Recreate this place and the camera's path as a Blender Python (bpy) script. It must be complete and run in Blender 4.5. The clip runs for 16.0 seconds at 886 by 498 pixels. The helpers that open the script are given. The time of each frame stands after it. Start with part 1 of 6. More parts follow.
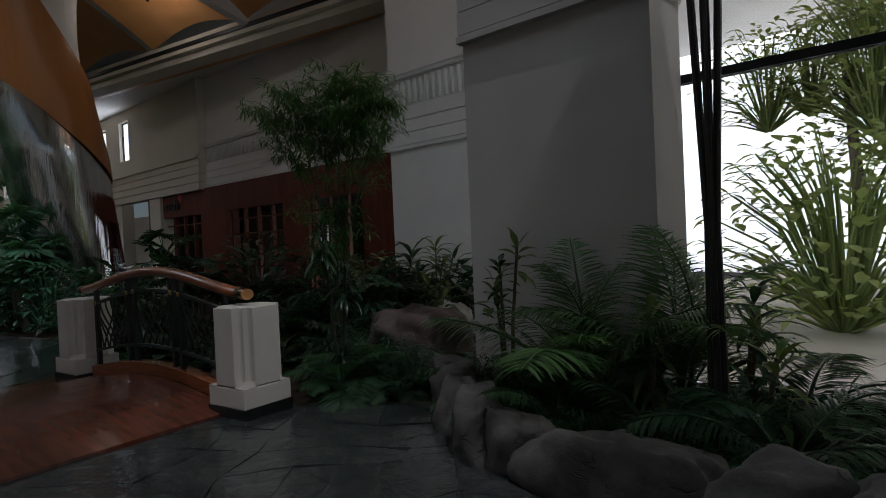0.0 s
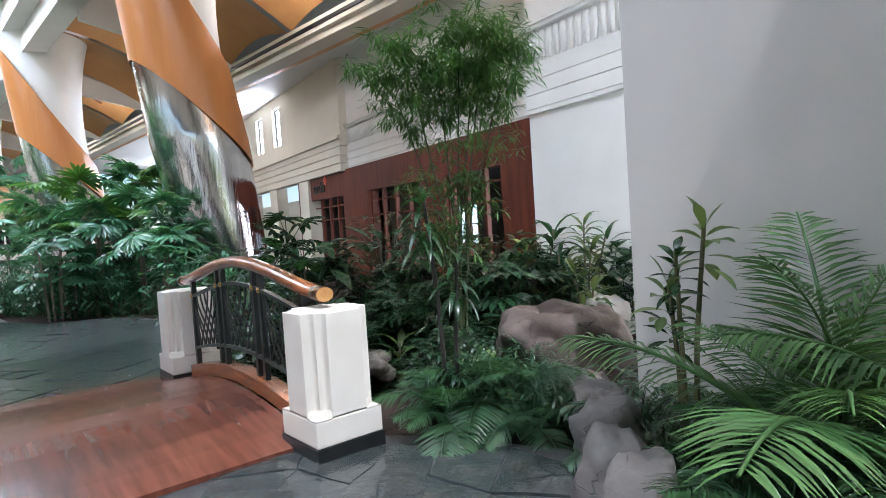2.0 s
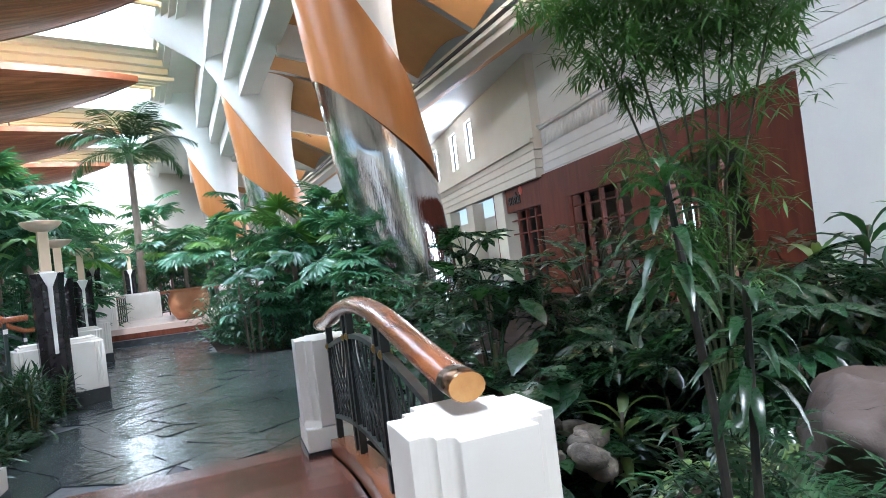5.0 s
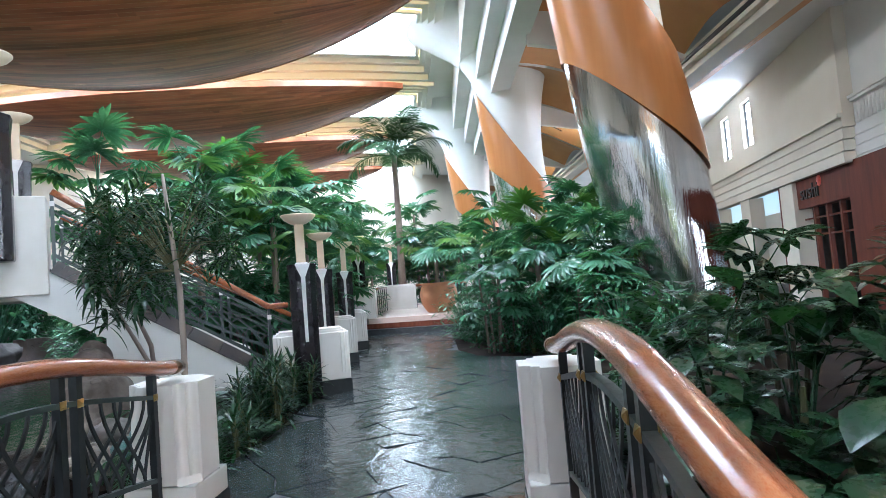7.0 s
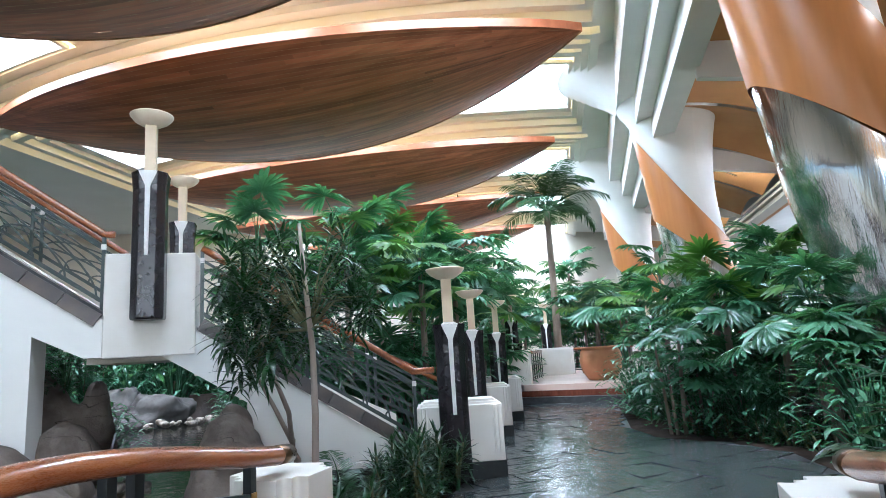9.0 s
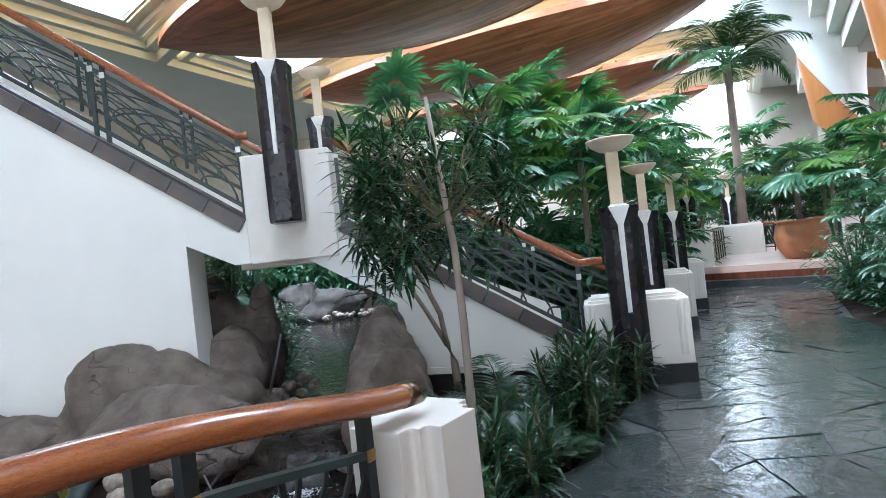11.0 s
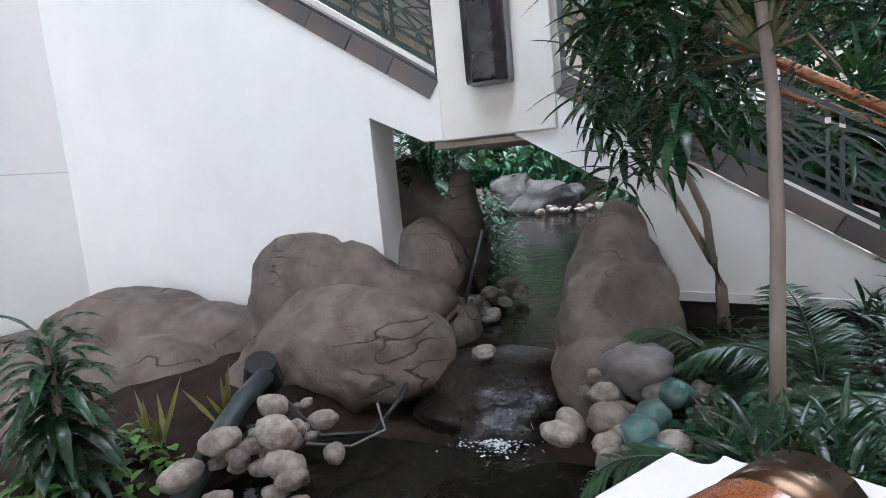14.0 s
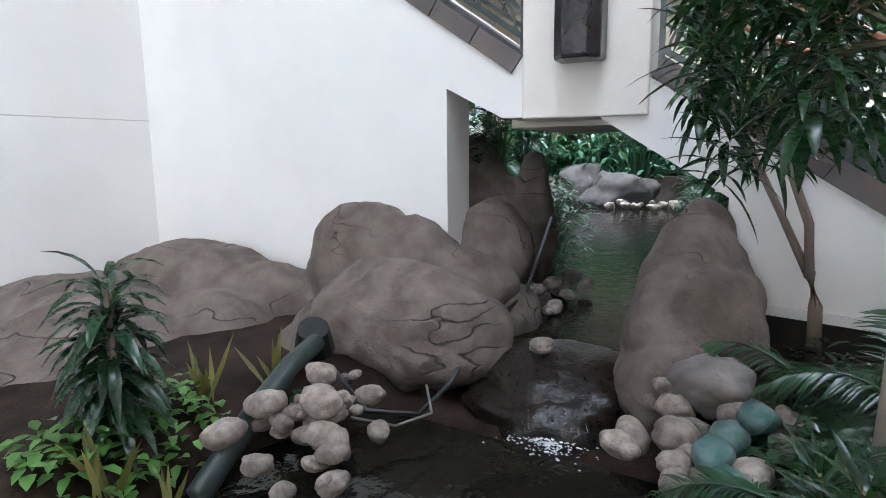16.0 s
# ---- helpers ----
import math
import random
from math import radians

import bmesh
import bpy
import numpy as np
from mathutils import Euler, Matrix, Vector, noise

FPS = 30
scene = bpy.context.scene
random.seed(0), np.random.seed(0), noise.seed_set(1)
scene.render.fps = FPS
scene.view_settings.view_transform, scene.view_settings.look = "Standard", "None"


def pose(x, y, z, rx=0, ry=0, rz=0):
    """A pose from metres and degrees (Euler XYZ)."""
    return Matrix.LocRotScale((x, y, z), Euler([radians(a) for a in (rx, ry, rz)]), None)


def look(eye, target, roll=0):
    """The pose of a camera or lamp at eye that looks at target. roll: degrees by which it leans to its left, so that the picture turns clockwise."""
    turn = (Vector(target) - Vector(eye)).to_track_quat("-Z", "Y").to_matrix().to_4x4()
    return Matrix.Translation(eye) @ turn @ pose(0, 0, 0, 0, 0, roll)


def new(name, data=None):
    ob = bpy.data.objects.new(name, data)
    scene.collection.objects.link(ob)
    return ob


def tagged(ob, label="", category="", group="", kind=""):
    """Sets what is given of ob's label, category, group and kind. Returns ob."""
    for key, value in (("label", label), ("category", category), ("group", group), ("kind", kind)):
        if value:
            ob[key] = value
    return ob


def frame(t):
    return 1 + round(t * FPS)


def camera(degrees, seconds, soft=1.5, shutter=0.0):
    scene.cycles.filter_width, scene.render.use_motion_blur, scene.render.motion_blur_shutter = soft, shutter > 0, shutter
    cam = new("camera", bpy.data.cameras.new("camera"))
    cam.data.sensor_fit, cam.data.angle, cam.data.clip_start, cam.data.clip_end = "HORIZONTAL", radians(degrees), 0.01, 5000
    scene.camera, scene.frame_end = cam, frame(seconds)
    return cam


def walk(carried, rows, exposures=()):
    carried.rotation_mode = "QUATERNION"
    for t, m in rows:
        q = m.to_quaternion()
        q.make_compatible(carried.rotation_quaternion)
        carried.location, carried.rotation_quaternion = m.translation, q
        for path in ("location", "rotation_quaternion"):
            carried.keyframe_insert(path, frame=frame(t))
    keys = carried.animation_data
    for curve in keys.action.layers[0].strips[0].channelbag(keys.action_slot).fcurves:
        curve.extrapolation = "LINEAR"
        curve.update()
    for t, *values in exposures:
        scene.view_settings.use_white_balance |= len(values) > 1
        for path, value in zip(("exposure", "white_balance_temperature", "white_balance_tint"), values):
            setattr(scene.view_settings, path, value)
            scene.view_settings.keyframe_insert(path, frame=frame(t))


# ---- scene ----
cam = camera(74.1, 16.0, soft=0.8)
PATH = [
    (0, (0.021, 0.11, 1.512), (-0.009, 2.109, 1.48), -2.6),
    (0.5, (0.058, 0.505, 1.512), (-0.063, 2.501, 1.534), -2.1),
    (1, (0.048, 0.905, 1.52), (-0.23, 2.886, 1.491), -4.7),
    (1.5, (0.098, 1.339, 1.541), (-0.345, 3.289, 1.495), -5.3),
    (2, (0.057, 1.749, 1.522), (-0.482, 3.674, 1.442), -3.7),
    (2.5, (0.017, 2.171, 1.541), (-0.558, 4.086, 1.484), -5.9),
    (3, (-0.003, 2.66, 1.542), (-0.379, 4.623, 1.619), -5.5),
    (3.5, (-0.134, 3.016, 1.52), (-0.531, 4.975, 1.599), -4.1),
    (4, (-0.313, 3.349, 1.519), (-0.579, 5.331, 1.508), -4.4),
    (4.5, (-0.482, 3.665, 1.533), (-1.193, 5.533, 1.577), -7.0),
    (5, (-0.745, 3.857, 1.542), (-1.9, 5.49, 1.567), -6.9),
    (5.2, (-0.837, 3.915, 1.539), (-2.16, 5.415, 1.59), -5.4),
    (7.3, (-1.736, 4.854, 1.567), (-3.479, 5.83, 1.671), -6.1),
    (7.5, (-1.836, 4.884, 1.558), (-3.595, 5.828, 1.681), -7.5),
    (8, (-2.137, 5.034, 1.592), (-3.97, 5.746, 1.956), -3.6),
    (8.2, (-2.272, 5.05, 1.597), (-4.106, 5.742, 1.996), -3.3),
    (10.3, (-3.395, 5.485, 1.62), (-5.376, 5.71, 1.78), -3.2),
    (10.5, (-3.512, 5.469, 1.631), (-5.498, 5.654, 1.775), -2.8),
    (11, (-3.829, 5.464, 1.688), (-5.829, 5.473, 1.701), -6.4),
    (11.5, (-4.185, 5.52, 1.712), (-6.171, 5.29, 1.677), -4.1),
    (12, (-4.522, 5.41, 1.697), (-6.484, 5.046, 1.563), -5.5),
    (12.5, (-4.846, 5.254, 1.68), (-6.792, 4.844, 1.47), -7.8),
    (13, (-5.143, 5.23, 1.622), (-7.028, 4.599, 1.401), -4.7),
    (13.5, (-5.383, 5.148, 1.602), (-7.214, 4.406, 1.292), -6.7),
    (14, (-5.641, 5.122, 1.548), (-7.487, 4.4, 1.279), -5.6),
    (14.5, (-5.714, 5.015, 1.561), (-7.59, 4.353, 1.351), -1.2),
    (15, (-5.819, 4.995, 1.555), (-10.492, 3.228, 1.020), -0.8),
    (15.5, (-5.846, 5.010, 1.560), (-10.510, 3.026, 1.003), -2.1),
    (16, (-5.818, 4.988, 1.507), (-10.350, 2.654, 0.682), -0.6),
]
walk(cam, [(t, look(eye, target, roll)) for t, eye, target, roll in PATH],
     exposures=[(0, -2.9, 5850, 14), (0.2, -2.25, 5850, 14), (0.5, -1.35, 5850, 14), (1.0, -0.45, 5700, 13), (1.5, -0.05, 5550, 13), (2.5, 0.12, 5600, 14), (5, 0.08, 5350, 12), (8, 0.05, 5250, 10), (10.5, -0.1, 5300, 10), (11.5, -0.05, 5450, 13), (13, -0.05, 5600, 15), (16, 0.05, 5600, 15)])

# ---- world, sun and large lights ----
world = bpy.data.worlds.new("sky")
scene.world = world
world.use_nodes = True
wn = world.node_tree
sky = wn.nodes.new("ShaderNodeTexSky")
sky.sky_type, sky.sun_disc = "NISHITA", False
sky.sun_elevation, sky.sun_rotation = radians(62), radians(150)
wn.links.new(sky.outputs[0], wn.nodes["Background"].inputs[0])
wn.nodes["Background"].inputs[1].default_value = 0.15

sun = new("sun", bpy.data.lights.new("sun", "SUN"))
sun.data.energy, sun.data.angle, sun.data.color = 3.5, radians(0.5), (1.0, 0.95, 0.87)
SUN_DIR = Vector((math.sin(radians(150)) * math.cos(radians(62)), math.cos(radians(150)) * math.cos(radians(62)), math.sin(radians(62))))
sun.matrix_world = look(SUN_DIR * 60, (0, 0, 0))


def area_light(name, m, w, h, watts, colour=(1, 1, 1)):
    ob = new(name, bpy.data.lights.new(name, "AREA"))
    ob.data.shape, ob.data.size, ob.data.size_y = "RECTANGLE", w, h
    ob.data.energy, ob.data.color = watts, colour
    ob.matrix_world = m
    return ob


# ---- geometry helpers ----
class Geo:
    """Vertices and faces of one mesh."""

    def __init__(self):
        self.v, self.f = [], []

    def add(self, verts, faces):
        n = len(self.v)
        self.v.extend(tuple(p) for p in verts)
        self.f.extend(tuple(n + i for i in f) for f in faces)
        return self

    def box(self, x0, y0, z0, x1, y1, z1):
        v = [(x0, y0, z0), (x1, y0, z0), (x1, y1, z0), (x0, y1, z0), (x0, y0, z1), (x1, y0, z1), (x1, y1, z1), (x0, y1, z1)]
        return self.add(v, [(3, 2, 1, 0), (4, 5, 6, 7), (0, 1, 5, 4), (1, 2, 6, 5), (2, 3, 7, 6), (3, 0, 4, 7)])

    def prism(self, poly, z0, z1):
        """An upright prism over a plan polygon given anticlockwise."""
        n = len(poly)
        v = [(x, y, z0) for x, y in poly] + [(x, y, z1) for x, y in poly]
        f = [tuple(range(n - 1, -1, -1)), tuple(range(n, 2 * n))]
        f += [(i, (i + 1) % n, n + (i + 1) % n, n + i) for i in range(n)]
        return self.add(v, f)

    def slab(self, poly, a, b, axis):
        """A polygon in a vertical plane made thick: axis x takes (y, z) points, axis y takes (x, z) points."""
        n = len(poly)
        if axis == "x":
            v = [(a, p, q) for p, q in poly] + [(b, p, q) for p, q in poly]
        else:
            v = [(p, a, q) for p, q in poly] + [(p, b, q) for p, q in poly]
        f = [tuple(range(n - 1, -1, -1)), tuple(range(n, 2 * n))]
        f += [(i, (i + 1) % n, n + (i + 1) % n, n + i) for i in range(n)]
        return self.add(v, f)

    def tube(self, pts, radii, sides=8, cap=True):
        """A round bar along points."""
        pts = [Vector(p) for p in pts]
        if not hasattr(radii, "__len__"):
            radii = [radii] * len(pts)
        n0, up = len(self.v), Vector((0, 0, 1))
        for i, p in enumerate(pts):
            t = (pts[min(i + 1, len(pts) - 1)] - pts[max(i - 1, 0)]).normalized()
            a = t.cross(up if abs(t.z) < 0.95 else Vector((1, 0, 0))).normalized()
            b = a.cross(t)
            for k in range(sides):
                w = 2 * math.pi * k / sides
                self.v.append(tuple(p + (a * math.cos(w) + b * math.sin(w)) * radii[i]))
        for i in range(len(pts) - 1):
            for k in range(sides):
                k2 = (k + 1) % sides
                self.f.append((n0 + i * sides + k, n0 + i * sides + k2, n0 + (i + 1) * sides + k2, n0 + (i + 1) * sides + k))
        if cap:
            self.f.append(tuple(n0 + k for k in range(sides - 1, -1, -1)))
            self.f.append(tuple(n0 + (len(pts) - 1) * sides + k for k in range(sides)))
        return self

    def bar(self, pts, w, h):
        """A flat bar w wide (level) and h high along points."""
        pts = [Vector(p) for p in pts]
        n0 = len(self.v)
        for i, p in enumerate(pts):
            t = (pts[min(i + 1, len(pts) - 1)] - pts[max(i - 1, 0)]).normalized()
            a = t.cross(Vector((0, 0, 1)))
            a = a.normalized() if a.length > 0.05 else Vector((1, 0, 0))
            b = a.cross(t)
            for s, q in ((-1, -1), (1, -1), (1, 1), (-1, 1)):
                self.v.append(tuple(p + a * s * w / 2 + b * q * h / 2))
        for i in range(len(pts) - 1):
            for k in range(4):
                k2 = (k + 1) % 4
                self.f.append((n0 + 4 * i + k, n0 + 4 * i + k2, n0 + 4 * i + 4 + k2, n0 + 4 * i + 4 + k))
        self.f += [(n0 + 3, n0 + 2, n0 + 1, n0), tuple(n0 + 4 * (len(pts) - 1) + k for k in range(4))]
        return self

    def lathe(self, prof, sides=24, centre=(0, 0)):
        """A turned shape from (radius, z) points."""
        n0 = len(self.v)
        for r, z in prof:
            for k in range(sides):
                w = 2 * math.pi * k / sides
                self.v.append((centre[0] + r * math.cos(w), centre[1] + r * math.sin(w), z))
        for i in range(len(prof) - 1):
            for k in range(sides):
                k2 = (k + 1) % sides
                self.f.append((n0 + i * sides + k, n0 + i * sides + k2, n0 + (i + 1) * sides + k2, n0 + (i + 1) * sides + k))
        self.f.append(tuple(n0 + k for k in range(sides - 1, -1, -1)))
        self.f.append(tuple(n0 + (len(prof) - 1) * sides + k for k in range(sides)))
        return self

    def grid(self, fn, nu, nv):
        n0 = len(self.v)
        for i in range(nu + 1):
            for j in range(nv + 1):
                self.v.append(tuple(fn(i / nu, j / nv)))
        for i in range(nu):
            for j in range(nv):
                a = n0 + i * (nv + 1) + j
                self.f.append((a, a + nv + 1, a + nv + 2, a + 1))
        return self

    def leaf(self, p, d, up, length, width, droop=0.4, segs=4, fold=0.25, shape=0.45):
        """A folded leaf blade: base p, heading d, length, greatest width, droop of the tip; shape says where it is widest."""
        d, up = d.normalized(), up.normalized()
        side = d.cross(up)
        side = side.normalized() if side.length > 1e-3 else Vector((1, 0, 0))
        nrm = side.cross(d)
        n0 = len(self.v)
        q, h, step = p.copy(), d.copy(), length / segs
        for i in range(segs + 1):
            t = i / segs
            w = width * 0.5 * (max(0.0, min(1.0, (t / shape) ** 0.7 if t < shape else ((1 - t) / (1 - shape)) ** 0.65)) + 0.04)
            self.v.append(tuple(q + side * w + nrm * w * fold))
            self.v.append(tuple(q))
            self.v.append(tuple(q - side * w + nrm * w * fold))
            h = (h + Vector((0, 0, -1)) * droop / segs).normalized()
            nrm = side.cross(h)
            q = q + h * step
        for i in range(segs):
            a = n0 + 3 * i
            self.f += [(a, a + 1, a + 4, a + 3), (a + 1, a + 2, a + 5, a + 4)]
        return self

    def mesh(self, name, material, smooth=False):
        me = bpy.data.meshes.new(name)
        me.from_pydata(self.v, [], self.f)
        me.materials.append(material)
        if smooth:
            me.polygons.foreach_set("use_smooth", [True] * len(me.polygons))
        me.update()
        return me


def part(name, geo, material, parent, label="", smooth=False, m=None):
    """One mesh under a thing or a part; geo may be a finished mesh that is shared."""
    me = geo if isinstance(geo, bpy.types.Mesh) else geo.mesh(name, material, smooth)
    ob = new(name, me)
    ob.parent = parent
    if m is not None:
        ob.matrix_basis = m
    return tagged(ob, label)


def thing(name, m, label, category, group="", kind=""):
    ob = new(name)
    ob.empty_display_size = 0.2
    ob.matrix_basis = m
    return tagged(ob, label, category, group, kind)


def structure(name, geo, material, label, category, smooth=False, m=None):
    ob = new(name, geo.mesh(name, material, smooth))
    if m is not None:
        ob.matrix_basis = m
    return tagged(ob, label, category, "", "structure")


def bevel(ob, w=0.01, seg=2):
    b = ob.modifiers.new("bevel", "BEVEL")
    b.width, b.segments, b.limit_method = w, seg, "ANGLE"
    return ob


# ---- materials ----
def mat(name, c1, c2=None, rough=0.6, metal=0.0, scale=4.0, fine=60.0, bump=0.15, stretch=(1, 1, 1), rvar=0.1, ob_random=0.0, coat=0.0, spec=0.5, mixlo=0.35, mixhi=0.65, island=0.0, cracks=0.0):
    """Two colours mixed by coarse noise, fine grain in the bump and the gloss, and a shift from piece to piece."""
    m = bpy.data.materials.new(name)
    m.use_nodes = True
    nt = m.node_tree
    N, L = nt.nodes, nt.links
    b = N["Principled BSDF"]
    co = N.new("ShaderNodeTexCoord")
    mp = N.new("ShaderNodeMapping")
    mp.inputs["Scale"].default_value = stretch
    L.new(co.outputs["Object"], mp.inputs[0])
    big = N.new("ShaderNodeTexNoise")
    big.inputs["Scale"].default_value, big.inputs["Detail"].default_value = scale, 6
    L.new(mp.outputs[0], big.inputs["Vector"])
    small = N.new("ShaderNodeTexNoise")
    small.inputs["Scale"].default_value, small.inputs["Detail"].default_value = fine, 4
    L.new(mp.outputs[0], small.inputs["Vector"])
    ramp = N.new("ShaderNodeMapRange")
    ramp.inputs[1].default_value, ramp.inputs[2].default_value = mixlo, mixhi
    L.new(big.outputs[0], ramp.inputs[0])
    mix = N.new("ShaderNodeMix")
    mix.data_type = "RGBA"
    mix.inputs[6].default_value = (*c1, 1)
    mix.inputs[7].default_value = (*(c2 or tuple(v * 0.85 for v in c1)), 1)
    L.new(ramp.outputs[0], mix.inputs[0])
    out = mix.outputs[2]
    if ob_random or island:
        src = N.new("ShaderNodeObjectInfo") if ob_random else N.new("ShaderNodeNewGeometry")
        hsv = N.new("ShaderNodeHueSaturation")
        rr = N.new("ShaderNodeMapRange")
        amt = ob_random or island
        rr.inputs[3].default_value, rr.inputs[4].default_value = 1 - amt, 1 + amt
        L.new(src.outputs["Random" if ob_random else "Random Per Island"], rr.inputs[0])
        L.new(rr.outputs[0], hsv.inputs["Value"])
        L.new(out, hsv.inputs["Color"])
        out = hsv.outputs[0]
    height = big.outputs[0]
    if cracks:
        warp = N.new("ShaderNodeVectorMath")
        warp.operation = "MULTIPLY_ADD"
        warp.inputs[1].default_value = (0.12, 0.12, 0.12)
        L.new(big.outputs["Color"], warp.inputs[0])
        L.new(mp.outputs[0], warp.inputs[2])
        layer = N.new("ShaderNodeMapping")
        layer.inputs["Scale"].default_value = (0.6, 0.6, 1.9)
        L.new(warp.outputs[0], layer.inputs[0])
        cell = N.new("ShaderNodeTexNoise")
        cell.inputs["Scale"].default_value, cell.inputs["Detail"].default_value, cell.inputs["Roughness"].default_value = cracks, 2, 0.5
        L.new(layer.outputs[0], cell.inputs["Vector"])
        half = N.new("ShaderNodeMath")
        half.operation = "SUBTRACT"
        half.inputs[1].default_value = 0.5
        L.new(cell.outputs[0], half.inputs[0])
        gap = N.new("ShaderNodeMath")
        gap.operation = "ABSOLUTE"
        L.new(half.outputs[0], gap.inputs[0])
        patch = N.new("ShaderNodeTexNoise")
        patch.inputs["Scale"].default_value = cracks * 0.9
        L.new(mp.outputs[0], patch.inputs["Vector"])
        wide = N.new("ShaderNodeMapRange")
        wide.inputs[1].default_value, wide.inputs[2].default_value, wide.inputs[3].default_value, wide.inputs[4].default_value = 0.44, 0.66, 0.0004, 0.0075
        L.new(patch.outputs[0], wide.inputs[0])
        line = N.new("ShaderNodeMath")
        line.operation = "DIVIDE"
        line.use_clamp = True
        L.new(gap.outputs[0], line.inputs[0])
        L.new(wide.outputs[0], line.inputs[1])
        # shade of the cracks put into the colour, along the same lines as the bump
        crack_shade = N.new("ShaderNodeMix")
        crack_shade.data_type = "RGBA"
        crack_shade.inputs[6].default_value = (c1[0] * 0.38, c1[1] * 0.38, c1[2] * 0.38, 1)
        L.new(line.outputs[0], crack_shade.inputs[0])
        L.new(out, crack_shade.inputs[7])
        out = crack_shade.outputs[2]
        deep = N.new("ShaderNodeMath")
        deep.operation = "MULTIPLY_ADD"
        deep.inputs[1].default_value = 0.5
        L.new(line.outputs[0], deep.inputs[0])
        L.new(big.outputs[0], deep.inputs[2])
        height = deep.outputs[0]
    L.new(out, b.inputs["Base Color"])
    rg = N.new("ShaderNodeMapRange")
    rg.inputs[3].default_value, rg.inputs[4].default_value = max(0.02, rough - rvar), min(1.0, rough + rvar)
    L.new(small.outputs[0], rg.inputs[0])
    L.new(rg.outputs[0], b.inputs["Roughness"])
    b.inputs["Metallic"].default_value = metal
    b.inputs["Coat Weight"].default_value = coat
    b.inputs["Coat Roughness"].default_value = 0.12
    b.inputs["Specular IOR Level"].default_value = spec
    if bump:
        add = N.new("ShaderNodeMath")
        add.operation = "MULTIPLY_ADD"
        add.inputs[1].default_value = 0.35
        L.new(small.outputs[0], add.inputs[0])
        L.new(height, add.inputs[2])
        bp = N.new("ShaderNodeBump")
        bp.inputs["Strength"].default_value, bp.inputs["Distance"].default_value = bump, 0.03
        L.new(add.outputs[0], bp.inputs["Height"])
        L.new(bp.outputs[0], b.inputs["Normal"])
    return m


def leaf_mat(name, c1, c2, rough=0.4, light=0.2):
    m = mat(name, c1, c2, rough=rough, scale=2.5, fine=25, bump=0.05, island=0.35, rvar=0.12)
    b = m.node_tree.nodes["Principled BSDF"]
    b.inputs["Specular IOR Level"].default_value = 0.5
    N, L = m.node_tree.nodes, m.node_tree.links
    tr = N.new("ShaderNodeBsdfTranslucent")
    tr.inputs[0].default_value = (c2[0] * 1.6, c2[1] * 1.8, c2[2] * 0.8, 1)
    mx = N.new("ShaderNodeMixShader")
    mx.inputs[0].default_value = light
    L.new(b.outputs[0], mx.inputs[1])
    L.new(tr.outputs[0], mx.inputs[2])
    L.new(mx.outputs[0], N["Material Output"].inputs[0])
    return m


def glow_mat(name, colour, strength):
    m = bpy.data.materials.new(name)
    m.use_nodes = True
    b = m.node_tree.nodes["Principled BSDF"]
    b.inputs["Base Color"].default_value = (*colour, 1)
    b.inputs["Emission Color"].default_value = (*colour, 1)
    b.inputs["Emission Strength"].default_value = strength
    return m


def glass_mat(name):
    m = bpy.data.materials.new(name)
    m.use_nodes = True
    b = m.node_tree.nodes["Principled BSDF"]
    b.inputs["Transmission Weight"].default_value = 1.0
    b.inputs["Roughness"].default_value = 0.01
    b.inputs["IOR"].default_value = 1.05
    return m


M_WALL = mat("white_plaster", (0.8, 0.78, 0.74), (0.76, 0.74, 0.7), rough=0.75, scale=1.2, fine=90, bump=0.06)
M_GREY = mat("grey_plaster", (0.56, 0.53, 0.5), (0.51, 0.485, 0.46), rough=0.8, scale=0.9, fine=110, bump=0.08)
M_CREAM = mat("cream_plaster", (0.72, 0.66, 0.55), (0.68, 0.61, 0.5), rough=0.75, scale=0.7, fine=60, bump=0.05)
M_PIER = mat("ivory_painted_stone", (0.76, 0.72, 0.66), (0.71, 0.66, 0.59), rough=0.5, scale=2.5, fine=80, bump=0.06)
M_SLATE = mat("polished_slate", (0.035, 0.045, 0.047), (0.075, 0.075, 0.068), rough=0.14, scale=4.5, fine=13, bump=0.42, ob_random=0.16, rvar=0.1, spec=0.75, mixlo=0.4, mixhi=0.75)
M_GROUT = mat("dark_grout", (0.03, 0.03, 0.032), (0.05, 0.05, 0.05), rough=0.5, scale=8, bump=0.2)
M_SOIL = mat("soil", (0.018, 0.012, 0.009), (0.042, 0.028, 0.02), rough=0.95, scale=3, fine=45, bump=0.9, spec=0.15)
M_ROCK = mat("faux_rock", (0.105, 0.082, 0.065), (0.19, 0.155, 0.13), rough=0.85, scale=3.6, fine=38, bump=1.0, mixlo=0.36, mixhi=0.66, cracks=1.25)
M_ROCKLT = mat("pale_rock", (0.26, 0.235, 0.215), (0.13, 0.115, 0.105), rough=0.8, scale=3, fine=30, bump=0.5)
M_ROCKWHITE = mat("white_grey_rock", (0.55, 0.53, 0.52), (0.4, 0.38, 0.37), rough=0.8, scale=3, fine=30, bump=0.5)
M_BORDER = mat("grey_border_stone", (0.13, 0.12, 0.113), (0.07, 0.062, 0.058), rough=0.8, scale=3, fine=28, bump=0.6, ob_random=0.2, cracks=3.0)
M_ROCKRED = mat("red_brown_rock", (0.062, 0.04, 0.031), (0.12, 0.095, 0.086), rough=0.8, scale=1.8, fine=22, bump=0.6, cracks=2.6)
